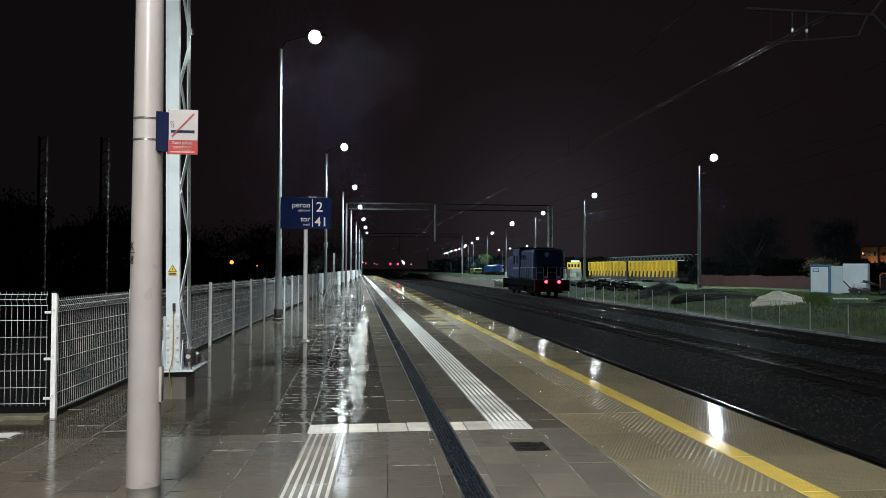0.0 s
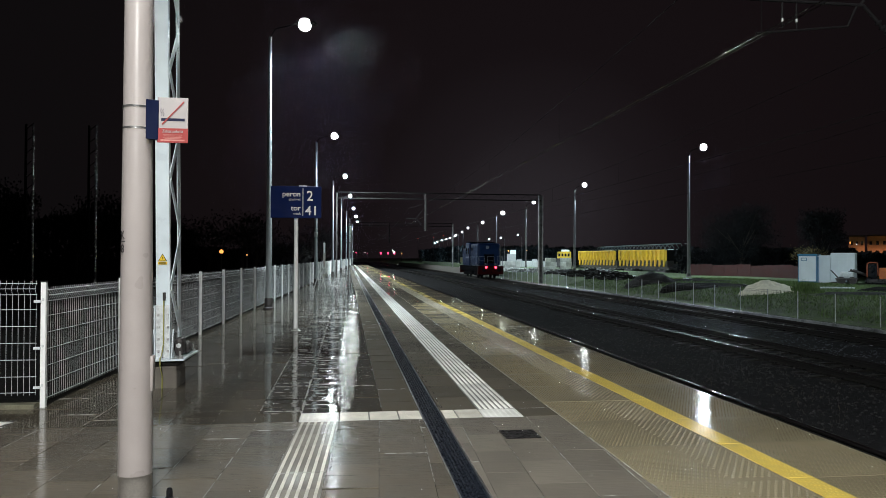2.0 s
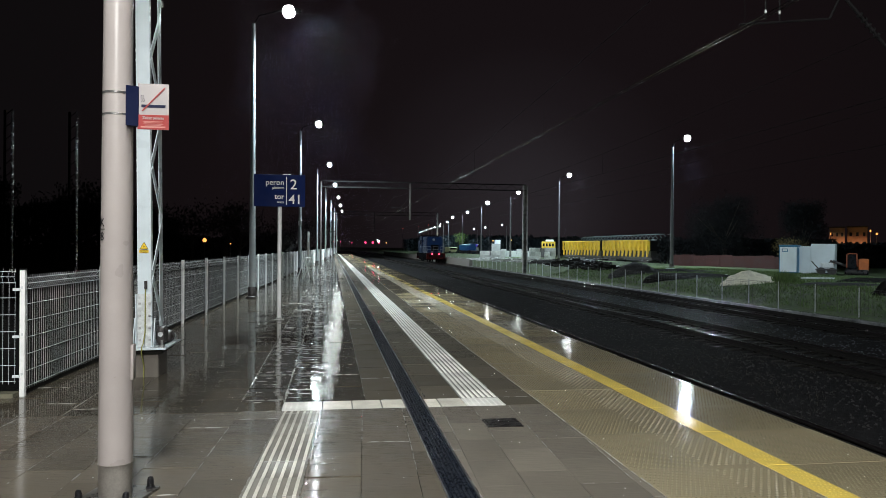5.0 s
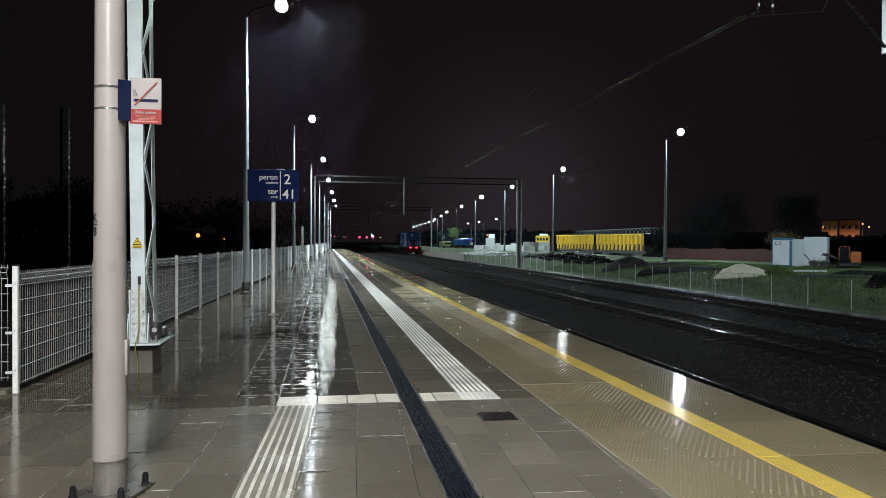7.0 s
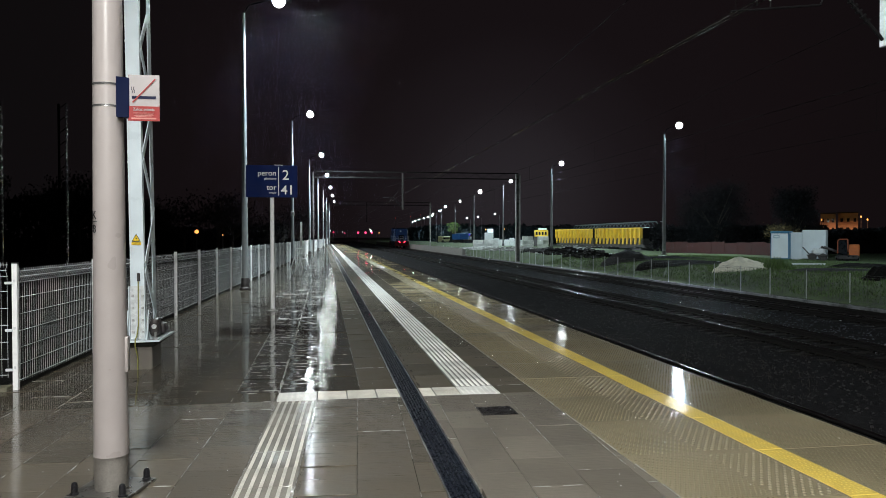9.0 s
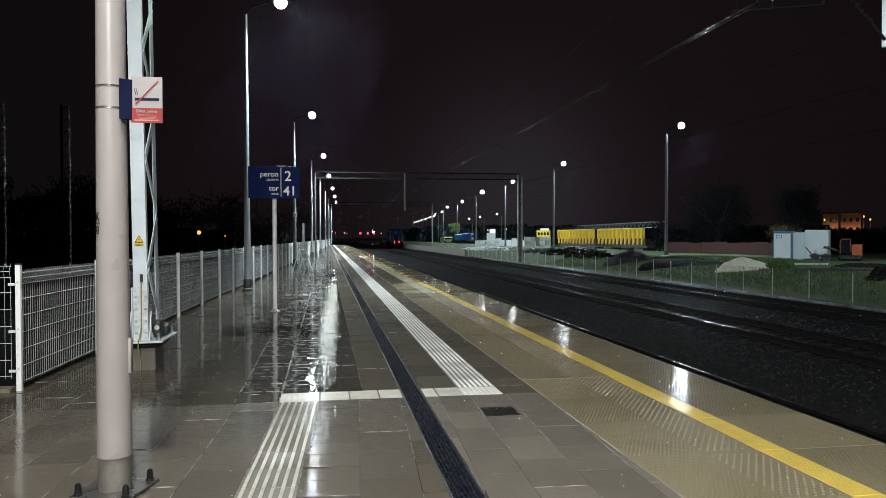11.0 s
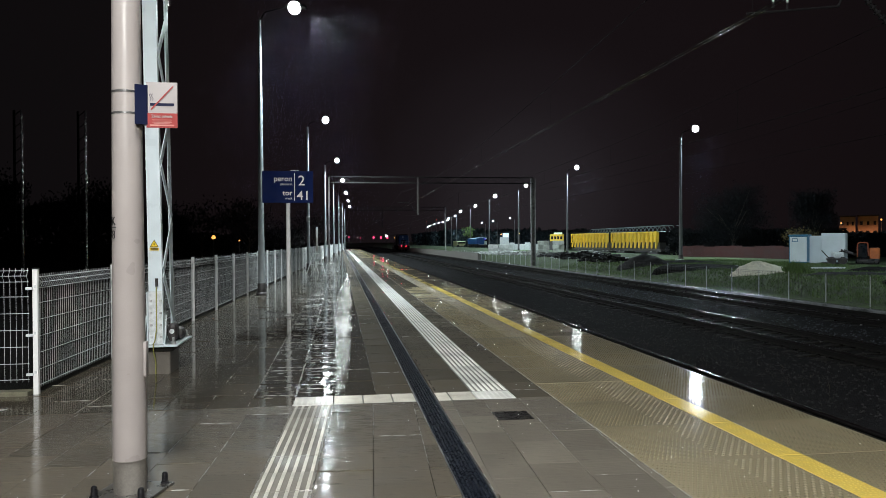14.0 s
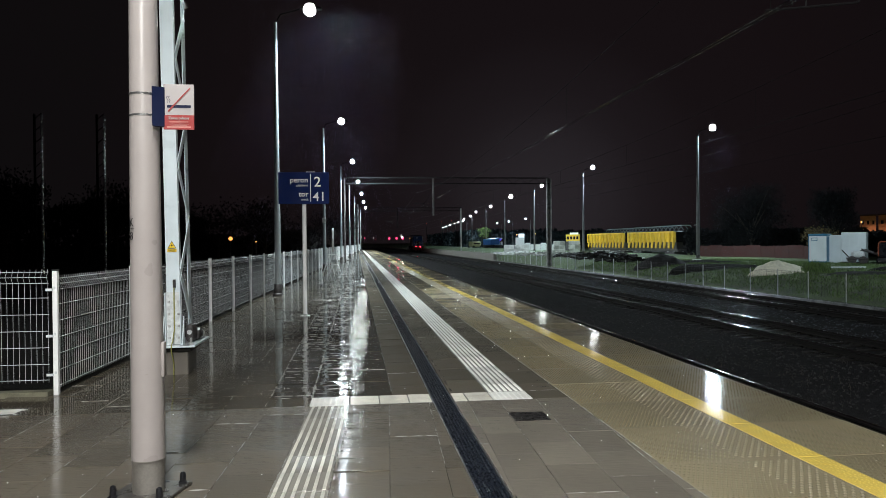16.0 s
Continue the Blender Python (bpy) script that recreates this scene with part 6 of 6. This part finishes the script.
    part("chassis", Form().box(-3.2, 3.2, -1.0, 1.0, 0.5, 0.85, 0.05), DARK_STEEL, t)
    part("body", Form().add([(-3.3, -1.2, 1.0), (1.4, -1.2, 1.0), (2.0, -1.2, 2.9), (-3.5, -1.2, 2.5), (-3.3, 1.2, 1.0), (1.4, 1.2, 1.0), (2.0, 1.2, 2.9), (-3.5, 1.2, 2.5)],
                            [(0, 1, 2, 3), (4, 7, 6, 5), (0, 4, 5, 1), (0, 3, 7, 4), (1, 5, 6, 2), (3, 2, 6, 7)]), TRUCK_BLUE, t)
    for k in range(5):
        part("side_rib", Form().box(-3.1 + 1.0 * k, -2.98 + 1.0 * k, -1.26, -1.19, 1.05, 2.5, 0.01), TRUCK_BLUE, t)
    cab = part("cab", Form().box(1.9, 3.4, -1.1, 1.1, 0.8, 2.8, 0.15), CABIN_WHITE, t)
    part("windscreen", Form().box(2.0, 3.3, -1.12, -1.08, 1.8, 2.5, 0.01), GLASS_DARK, cab)
    for wx in (-2.4, -1.2, 2.6):
        for s in (-1, 1):
            part("wheel", Form().tube((wx, s * 0.85, 0.48), (wx, s * 1.12, 0.48), 0.48, n=16), BLACK, t)
    v = empty("site_van", 34.8, 214.0, YARD_Z, 40)
    tagged(v, "pale cream van parked beside the truck", "van")
    part("body", Form().box(-1.9, 1.9, -0.85, 0.85, 0.35, 1.9, 0.2), VAN_PALE, v)
    part("window", Form().box(-1.6, 1.6, -0.87, -0.83, 1.15, 1.6), GLASS_DARK, v)
    for wx in (-1.6, 1.6):
        for s in (-1, 1):
            part("wheel", Form().tube((wx, s * 0.8, 0.38), (wx, s * 1.02, 0.38), 0.38, n=14), BLACK, v)
    # red fence and the bank before it
    rf = empty("red_fence", 0, 0, 0)
    tagged(rf, "dull red sheet fence behind the yard", "fence")
    for k in range(9):
        u = (k + 0.5) / 9
        x, y = 36.2 + 5.4 * u, 74.5 - 12.5 * u
        part("sheet", Form().box(-0.76, 0.76, -0.03, 0.03, YARD_Z - 0.4, 1.02 + 0.06 * math.sin(k * 2.1), 0.01, pose(x, y, 0, 0, 0, -66.6)), RED_WALL, rf)
        part("fence_post", Form().box(-0.05, 0.05, -0.05, 0.05, YARD_Z - 0.4, 1.06, 0.01, pose(x - 0.31, y + 0.72, 0, 0, 0, -66.6)), RED_WALL, rf)


def house(x, y, rz, w, d, h, label):
    t = empty("house", x, y, -1.0, rz)
    tagged(t, label, "house", "houses beyond the yard")
    part("wall", Form().box(-w / 2, w / 2, -d / 2, d / 2, 0, h, 0.03), HOUSE, t)
    part("roof", Form().box(-w / 2 - 0.3, w / 2 + 0.3, -d / 2 - 0.3, d / 2 + 0.3, h, h + 0.5, 0.05), ROOF, t)
    for i in range(3):
        for j in range(3):
            win = part("window", Form().box(-w / 2 + w * (i + 0.3) / 3, -w / 2 + w * (i + 0.7) / 3, -d / 2 - 0.05, -d / 2 + 0.1, 1.0 + j * h / 3.2, 2.4 + j * h / 3.2, 0.01), GLASS_DARK, t)
            part("sill", Form().box(-w / 2 + w * (i + 0.26) / 3, -w / 2 + w * (i + 0.74) / 3, -d / 2 - 0.15, -d / 2, 0.9 + j * h / 3.2, 1.0 + j * h / 3.2), CONCRETE, win)
    part("balcony", Form().box(-w / 2 - 0.2, -w / 2 + w / 3, -d / 2 - 1.2, -d / 2, h * 0.62, h * 0.62 + 1.0, 0.03), HOUSE, t)


def tree(x, y, h, spread, mat, seed, label, z0=-1.0, leaves=2600, leaf=1.0, bushy=False):
    rng = random.Random(seed)
    t = empty("tree", x, y, z0)
    tagged(t, label, "tree", "trees round the yard")
    f = Form().tube((0, 0, -0.1), (0.1, 0, h * 0.4), 0.028 * h, 0.017 * h, n=8)
    tips = []
    for k in range(9):
        a = k * 2.4 + rng.random()
        z = h * rng.uniform(0.25, 0.5)
        q = (math.cos(a) * spread * rng.uniform(0.4, 0.8), math.sin(a) * spread * rng.uniform(0.4, 0.8), z + h * rng.uniform(0.2, 0.45))
        f.tube((0.1 * z / h, 0, z * 0.8), q, 0.010 * h, 0.003 * h, n=5)
        tips.append(q)
    part("trunk", f, BARK, t)
    g = Form()
    tips += [(rng.uniform(-0.4, 0.4) * spread, rng.uniform(-0.4, 0.4) * spread, h * rng.uniform(0.55, 0.92)) for _ in range(8)]
    if bushy:
        for k in range(26):
            a, d, z = rng.random() * 6.28, spread * 0.78 * rng.random() ** 0.5, rng.uniform(0.24, 0.88)
            d *= 1.0 - max(0.0, z - 0.6) * 1.6
            tips.append((d * math.cos(a), d * math.sin(a), h * z))
    for _ in range(leaves):
        c = rng.choice(tips)
        r = spread * 0.42 * rng.random() ** 0.5
        a, b = rng.random() * 6.28, rng.uniform(-1, 1)
        p = Vector((c[0] + r * math.cos(a), c[1] + r * math.sin(a), c[2] + r * 0.8 * b))
        s = h * rng.uniform(0.012, 0.026) * leaf
        m = Matrix.Translation(p) @ Euler((rng.random() * 6, rng.random() * 6, rng.random() * 6)).to_matrix().to_4x4()
        g.add([(-s, 0, 0), (0, -s * 0.6, s * 0.2), (s, 0, 0), (0, s * 0.6, s * 0.2)], [(0, 1, 2), (0, 2, 3)], m)
    part("crown", g, mat, t)


def grass():
    rng = random.Random(9)
    f = Form()
    for _ in range(42000):
        x = rng.uniform(18.9, 34)
        y = rng.uniform(22, 62)
        z = -0.72 + (x - 18.9) / 1.5 * 0.42 if x < 20.4 else (-0.3 + (x - 20.4) / 1.6 * 0.18 if x < 22 else YARD_Z)
        if 24 < y < 46 and x > 24 and rng.random() < 0.5:
            continue
        if any(((x - a) / c) ** 2 + ((y - b) / d) ** 2 < 1.05 for a, b, c, d in ((23.0, 44.0, 3.6, 2.8), (26.5, 54.0, 4.6, 2.2), (30.0, 36.7, 2.8, 1.3), (25.6, 33.0, 3.6, 1.0))):
            continue
        h = rng.uniform(0.05, 0.17)
        a = rng.random() * 6.28
        dx, dy = math.cos(a) * 0.022, math.sin(a) * 0.022
        f.add([(x - dx, y - dy, z - 0.03), (x + dx, y + dy, z - 0.03), (x + rng.uniform(-0.1, 0.1), y + rng.uniform(-0.1, 0.1), z + h)], [(0, 1, 2)])
    for _ in range(1500):
        x, y = rng.gauss(23.6, 0.5), rng.gauss(35.6, 0.4)
        h = rng.uniform(0.2, 0.75) * math.exp(-((x - 23.6) ** 2 + (y - 35.6) ** 2) / 0.6)
        a = rng.random() * 6.28
        dx, dy = math.cos(a) * 0.03, math.sin(a) * 0.03
        f.add([(x - dx, y - dy, YARD_Z - 0.05), (x + dx, y + dy, YARD_Z - 0.05), (x + rng.uniform(-0.15, 0.15), y + rng.uniform(-0.15, 0.15), YARD_Z + h)], [(0, 1, 2)])
    w = Form()
    for _ in range(2600):
        x, y = rng.uniform(6.95, 10.2), 5 + 20 * rng.random() ** 1.4
        if abs(x - 10.65) < 0.2 or noise.noise((x * 0.8, y * 0.5, 3.0)) < -0.02:
            continue
        h = rng.uniform(0.02, 0.07)
        a = rng.random() * 6.28
        dx, dy = math.cos(a) * 0.007, math.sin(a) * 0.007
        w.add([(x - dx, y - dy, -0.97), (x + dx, y + dy, -0.97), (x + rng.uniform(-0.06, 0.06), y + rng.uniform(-0.06, 0.06), -0.95 + h)], [(0, 1, 2)])
    thing("dry_weeds", w, WEED, "dry brown weeds between the wet ballast stones", "weeds", kind="stuff")
    thing("grass", f, BLADE, "wet rough grass between fence and yard", "grass", kind="stuff")


def signals():
    """Red signals over the far tracks."""
    t = empty("signal_gantry", 24.5, 420, 0)
    tagged(t, "far signal gantry with glowing red lamps", "signal")
    part("beam", Form().box(-6.0, 6.4, -0.15, 0.15, 5.0, 5.4), DARK_STEEL, t)
    for x in (-6.0, 6.1):
        part("leg", Form().box(x, x + 0.3, -0.15, 0.15, -1.0, 5.0), DARK_STEEL, t)
    for x in (-5.55, -1.4, 2.1):
        part("signal_head", Form().box(x - 0.5, x + 0.5, -0.1, 0.2, 3.1, 5.0, 0.05), BLACK, t)
        # disc larger than a real signal lens, to include its bloom
        part("red_lamp", Form().lathe([(0.58, -0.02), (0.58, 0.05)], n=16), GLOW_RED, t, "glowing red signal lamp").matrix_basis = Matrix.Translation((x, -0.14, 4.1)) @ Matrix.Rotation(radians(90), 4, "X")
    d = bpy.data.lights.new("signal_light", "SPOT")
    d.energy, d.color, d.spot_size, d.spot_blend, d.shadow_soft_size = 130, (1.0, 0.04, 0.12), radians(60), 0.6, 0.5
    new("signal_light", d).matrix_world = look((24.0, 419.4, 4.1), (8.0, 180.0, -1.0))
    for x, y, z in ((5.0, 420, 4.45), (1.2, 420, 4.45), (12.4, 460, 4.1)):
        s = empty("signal_post", x, y, 0)
        tagged(s, "distant railway signal post showing red", "signal", "distant signals")
        part("post", Form().tube((0, 0, -1), (0, 0, z + 0.5), 0.12, n=8), DARK_STEEL, s)
        part("head", Form().box(-0.4, 0.4, -0.1, 0.1, z - 0.8, z + 0.8, 0.04), BLACK, s)
        part("red_lamp", Form().tube((0, -0.11, z), (0, -0.16, z), 0.26, n=14), GLOW_RED, s)


def house_lamps():
    for x, y, z, r in ((184.2, 250, 8.3, 0.22), (200.7, 250, 9.6, 0.32), (203.4, 250, 8.5, 0.32)):
        t = empty("street_lamp", x, y, -1.0)
        tagged(t, "distant sodium street lamp before the houses", "lamp", "distant street lamps")
        part("shaft", Form().tube((0, 0, 0), (0, 0, z), 0.08, n=8), DARK_STEEL, t)
        part("globe", Form().lathe([(r * 0.4, z), (r, z + 0.3), (r, z + 0.5), (r * 0.4, z + 0.8)], n=12), GLOW_ORANGE, t, "glowing orange globe", True)
    # extra orange spotlight with no post of its own, added to light the house walls
    lamp_light(194.5, 240.0, 9.5, 42000, (1.0, 0.44, 0.24), 0, 175)


def wood(x0, x1, y0, depth, height, count, size, seed, label, mat=None):
    rng = random.Random(seed)
    f = Form()
    for _ in range(count):
        x, y = x0 + (x1 - x0) * rng.random(), y0 + depth * rng.random()
        top = height * (1 + 0.3 * noise.noise((x * 0.06, seed, 0)) + 0.22 * noise.noise((x * 0.25, seed + 4, 0)))
        z = -1 + top * rng.random() ** 0.75
        s = size * rng.uniform(0.5, 1.3)
        m = Matrix.Translation((x, y, z)) @ Euler((rng.random() * 6, rng.random() * 6, rng.random() * 6)).to_matrix().to_4x4()
        f.add([(-s, 0, 0), (0, -s * 0.7, 0.3 * s), (s, 0, 0), (0, s * 0.7, 0.3 * s)], [(0, 1, 2), (0, 2, 3)], m)
    thing("far_wood", f, mat or LEAF, label, "wood", kind="stuff")


def far_yard():
    for x, y, z, r, g in ((46.5, 210, 3.7, 0.2, GLOW_ORANGE), (52.0, 210, 3.9, 0.18, GLOW_ORANGE), (37.7, 190, 2.2, 0.30, GLOW_BLUE), (22.0, 300, 3.3, 0.24, GLOW_ORANGE), (18.8, 300, 4.0, 0.35, GLOW_LED_FAR), (3.3, 420, 5.1, 0.2, GLOW_WARM_FAR), (10.0, 420, 4.4, 0.17, GLOW_WARM_FAR), (25.6, 420, 5.9, 0.2, GLOW_WARM_FAR)):
        t = empty("distant_lamp", x, y, -1.0)
        tagged(t, "small distant lamp glowing beyond the yard", "lamp", "distant small lamps")
        part("shaft", Form().tube((0, 0, 0), (0, 0, z + 1.0 - r), 0.06, n=6), DARK_STEEL, t)
        part("globe", Form().lathe([(r * a, z + 1.0 + r * b) for a, b in ((0.2, -0.95), (0.8, -0.6), (1.0, 0.0), (0.8, 0.6), (0.2, 0.95))], n=12), g, t, "small glowing globe", True)
    for x, z, k in ((38.3, 12.0, 0), (46.7, 12.9, 1), (52.3, 13.9, 2)):
        t = empty("warning_light_mast", x, 400, -1.0)
        tagged(t, "far mast with a small red warning light", "mast", "far warning lights")
        part("shaft", Form().tube((0, 0, 0), (0, 0, z + 0.7), 0.12, n=6), DARK_STEEL, t)
        part("light", Form().lathe([(0.05, z + 0.75), (0.13, z + 0.85), (0.13, z + 0.95), (0.05, z + 1.05)], n=10), GLOW_DIM_RED, t, "dim red light", True)
    c = empty("site_container", 33.9, 150.0, YARD_Z, -14)
    tagged(c, "small white container stacked behind the yard heaps", "container", "site containers")
    part("body", Form().box(-0.9, 0.9, -0.9, 0.9, 0.0, 2.6, 0.03), GALV, c)
    part("upper_box", Form().box(-0.3, 0.9, -0.8, 0.8, 2.6, 3.4, 0.03), CABIN_WHITE, c)
    h = empty("hoarding", 36.0, 141.0, YARD_Z, -14)
    tagged(h, "grey sheet hoarding behind the material stacks", "fence")
    for k in range(8):
        part("sheet", Form().box(-4 + k, -3.02 + k, -0.03, 0.03, 0.0, 1.3 + 0.2 * math.sin(k * 1.9), 0.01), GALV, h)
    tree(39.1, 224.0, 6.2, 2.2, LEAF_LIT, 51, "small green tree behind the blue truck", YARD_Z, 900)


def left_background():
    # masts on the dark ground behind the fence
    for x, y in ((-14.75, 45.0), (-18.2, 45.0)):
        t = empty("lattice_mast", x, y, -0.45)
        tagged(t, "dark lattice overhead line mast behind the fence", "mast", "overhead line masts")
        # right tube bright, left near black: the highlight is set by material
        for d in (-0.20, 0.20):
            part("channel_post", Form().tube((d, 0, 0), (d, 0, 9.7), 0.07, n=16, caps=False), MAST_GLINT if d > 0 else PORTAL, t, smooth=True)
        for k in range(14):
            part("lacing_bar", Form().tube((-0.2, 0, 0.3 + 0.7 * k), (0.2, 0, 0.65 + 0.7 * k), 0.025, n=4), PORTAL, t)
    for x, y, z, r in ((-14.5, 88, 2.1, 0.24), (-11.6, 88, 1.85, 0.08)):
        t = empty("road_lamp", x, y, -0.45)
        tagged(t, "distant sodium street lamp glowing orange", "lamp", "distant street lamps")
        part("shaft", Form().tube((0, 0, 0), (0, 0, z + 0.4), 0.07, n=8), DARK_STEEL, t)
        part("globe", Form().lathe([(r * 0.4, z + 0.4), (r * 0.9, z + 0.4 + 0.35 * r), (r, z + 0.4 + 0.9 * r), (r * 0.8, z + 0.4 + 1.5 * r), (r * 0.2, z + 0.4 + 1.9 * r)], n=14), GLOW_ORANGE, t, "glowing orange globe", True)


def barrier():
    t = empty("trestle_barrier", -1.25, 38.9, 0, 72)
    tagged(t, "white folding trestle barrier standing on the platform", "barrier")
    for x in (-0.45, 0.45):
        for d in (-0.32, 0.32):
            part("leg", Form().tube((x * 1.1, d, 0), (x, 0, 1.02), 0.026, n=8), POST_WHITE, t)
        part("spreader", Form().tube((x * 1.05, -0.17, 0.48), (x * 1.05, 0.17, 0.48), 0.016, n=8), POST_WHITE, t)
    part("top_rail", Form().tube((-0.48, 0, 1.02), (0.48, 0, 1.02), 0.026, n=8), POST_WHITE, t)
    part("board", Form().box(-0.44, 0.44, -0.12, -0.10, 0.62, 0.76, 0.006), ZINC, t, "pale crossboard")
    b = empty("information_post", -1.53, 50.0, 0)
    tagged(b, "slim grey information post on the platform", "post")
    part("post", Form().box(-0.07, 0.07, -0.05, 0.05, 0, 2.62, 0.02), GALV, b)
    part("panel", Form().box(-0.05, 0.05, -0.056, -0.049, 1.0, 1.9), POST_GREY, b)


ground()
track_bed()
for c in TRACKS:
    rail_track(c)
floor = platform_body()
drain()
gully()
for r4 in ((-1.2, -0.44, 21.3, 22.4, PAVER), (-4.35, -3.22, 7.33, 7.66, TACTILE)):
    frame_cover(*r4)
fence()
near_pole()
lattice_mast()
portal(9.76, 7.7, -2.26, 18.9, 8.32, 4.45, False)
portal(69.5, 7.2, -1.0, 18.6, 7.35, 4.2)
portal(129.5, 7.2, 0.2, 18.6, 7.35, 4.2)
wires()
lamps()
platform_sign()
loco, wheelsets = locomotive()
yard_fence()
retaining_wall()
mound("soil_mound", 21.9, 50.3, 2.3, 1.8, 1.0, SOIL, "dark rounded heap of soil behind the wire fence", 2, 1.6)
mound("soil_mound", 22.3, 26.4, 1.0, 0.7, 0.75, BLACK_SOIL, "low black heap of soil on the grass", 4, 1.8)
mound("soil_patch", 23.0, 44.0, 3.6, 2.8, 0.40, BLACK_SOIL, "flat patch of dug black soil beside the grass", 12, 5.0)
mound("soil_patch", 26.5, 54.0, 4.6, 2.2, 0.40, BLACK_SOIL, "flat patch of dug black soil beside the grass", 16, 5.0)
mound("soil_patch", 30.0, 36.7, 2.8, 1.3, 0.40, BLACK_SOIL, "flat patch of dug black soil beside the grass", 13, 5.0)
mound("gravel_patch", 25.6, 33.0, 3.6, 1.0, 0.33, SOIL, "flat grey gravel patch on the grass", 14, 5.0)
for x, y, rz, ln in ((28.5, 39.7, -12, 1.9), (28.4, 58.7, -12, 0.7), (24.9, 44.6, -30, 1.2)):
    thing("plank", Form().box(-ln / 2, ln / 2, -0.09, 0.09, -0.02, 0.07, 0.01, pose(x, y, YARD_Z + 0.05, 0, 0, rz)), ZINC, "pale wet plank lying on the ground", "plank", "planks on the yard")
mound("sand_mound", 22.2, 36.2, 1.75, 1.4, 0.78, SAND, "pale heap of sand on the grass", 7, 1.9)
hopper_wagon(47.7, 121.3, -84, True)
hopper_wagon(46.0, 138.0, -84, False)
cover_frame(54.2, 116.0, 88)
cabins()
clutter()
house(195.8, 262, -36, 5.2, 6, 11.3, "apartment house with orange-lit walls beyond the trees")
house(204.5, 262, -36, 6.8, 7, 11.6, "second apartment house beyond the trees")
for i, (x, y, h, s) in enumerate(((48.1, 85, 9.2, 4.6), (58.6, 85, 9.2, 3.1), (52.5, 96, 6.5, 4.0))):
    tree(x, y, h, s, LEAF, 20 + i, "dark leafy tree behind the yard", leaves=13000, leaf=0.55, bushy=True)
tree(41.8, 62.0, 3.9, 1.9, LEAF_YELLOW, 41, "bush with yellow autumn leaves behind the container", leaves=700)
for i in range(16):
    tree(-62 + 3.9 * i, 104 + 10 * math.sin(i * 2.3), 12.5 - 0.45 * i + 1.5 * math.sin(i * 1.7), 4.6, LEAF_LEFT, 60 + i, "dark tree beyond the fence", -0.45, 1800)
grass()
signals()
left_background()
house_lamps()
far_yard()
wood(46, 110, 300, 180, 7.5, 14000, 0.8, 77, "hedge and woodland along the far yard, coloured as in blue haze", LEAF_HAZE)
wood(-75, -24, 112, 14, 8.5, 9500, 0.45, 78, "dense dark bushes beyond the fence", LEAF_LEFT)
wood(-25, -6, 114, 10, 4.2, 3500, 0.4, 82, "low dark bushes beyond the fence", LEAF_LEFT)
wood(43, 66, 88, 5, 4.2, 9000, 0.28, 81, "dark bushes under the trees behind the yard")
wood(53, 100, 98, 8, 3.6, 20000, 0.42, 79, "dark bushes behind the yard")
wood(50, 95, 235, 40, 5.5, 6000, 0.5, 80, "hedge along the far yard, coloured as in blue haze", LEAF_HAZE)
barrier()
paving(floor)
yellow_line(floor)
films(floor)
studs(floor)
splashes()


def rain():
    """Rain falling through the light of the lamps: thin slanting streaks, in one rigid sheet that sinks. Gathered round
    the lamp heads, it also stands in for their halos.
    """
    rng = random.Random(90)
    f = Form()

    def shaft(x, y, z, spread, per_metre, r, length):
        for _ in range(int(per_metre * (FALL * 16 + 9))):
            a, d = rng.random() * 6.2832, 0.55 + abs(rng.gauss(0, spread))
            px, py = x + d * math.cos(a), y + d * math.sin(a)
            pz = z - 6.0 + rng.random() * (FALL * 16 + 9)
            k, ln = r * rng.uniform(0.6, 1.4), length * rng.uniform(0.6, 1.5)
            vs = [(px + k * math.cos(q), py + k * math.sin(q), pz) for q in (0.5, 2.6, 4.7)]
            f.add(vs + [(px + 0.06 * ln, py, pz + ln), (px, py, pz - 0.35 * ln)], [(0, 1, 3), (1, 2, 3), (2, 0, 3), (1, 0, 4), (2, 1, 4), (0, 2, 4)])

    shaft(-1.36, 23.3, 8.9, 1.3, 1900, 0.00036, 0.085)
    for y in (44.5, 66.5):
        shaft(-1.36 + 0.0262 * (y - 23.3), y, 8.9, 1.0, 150, 0.0007, 0.12)
    for x, y in ((33.3, 31.7), (33.65, 66.2), (34.1, 103.0), (35.3, 137.2), (36.4, 170.5)):
        shaft(x, y, 12.2, 1.3, 120, 0.0008, 0.13)
    return thing("falling_rain", f, RAIN, "fine rain lit by the lamps as it falls, tinted for their haze", "rain", kind="stuff")


FALL = 2.4             # metres a second
shower = rain()


def motions():
    walk(shower, [(0, pose(0, 0, 0)), (16, pose(0, 0, -16 * FALL))])
    rows = ((0, 60.2), (1, 71.5), (2, 82.7), (3, 93.3), (4, 104.1), (6.5, 131.8), (8, 147.0), (9, 156.0), (11.5, 176.3), (12.5, 183.0), (14, 189.0), (16, 193.5))
    walk(loco, [(t, pose(16.3, y, RAIL_Z)) for t, y in rows])

    def place(t):
        for (ta, ya), (tb, yb) in zip(rows, rows[1:]):
            if ta <= t <= tb:
                return ya + (yb - ya) * (t - ta) / (tb - ta)

    for w, y0 in wheelsets:
        walk(w, [(k / 30, pose(0, y0, 0.5) @ Matrix.Rotation(-(place(k / 30) - 60.2) / 0.5, 4, "X")) for k in range(481)])


motions()
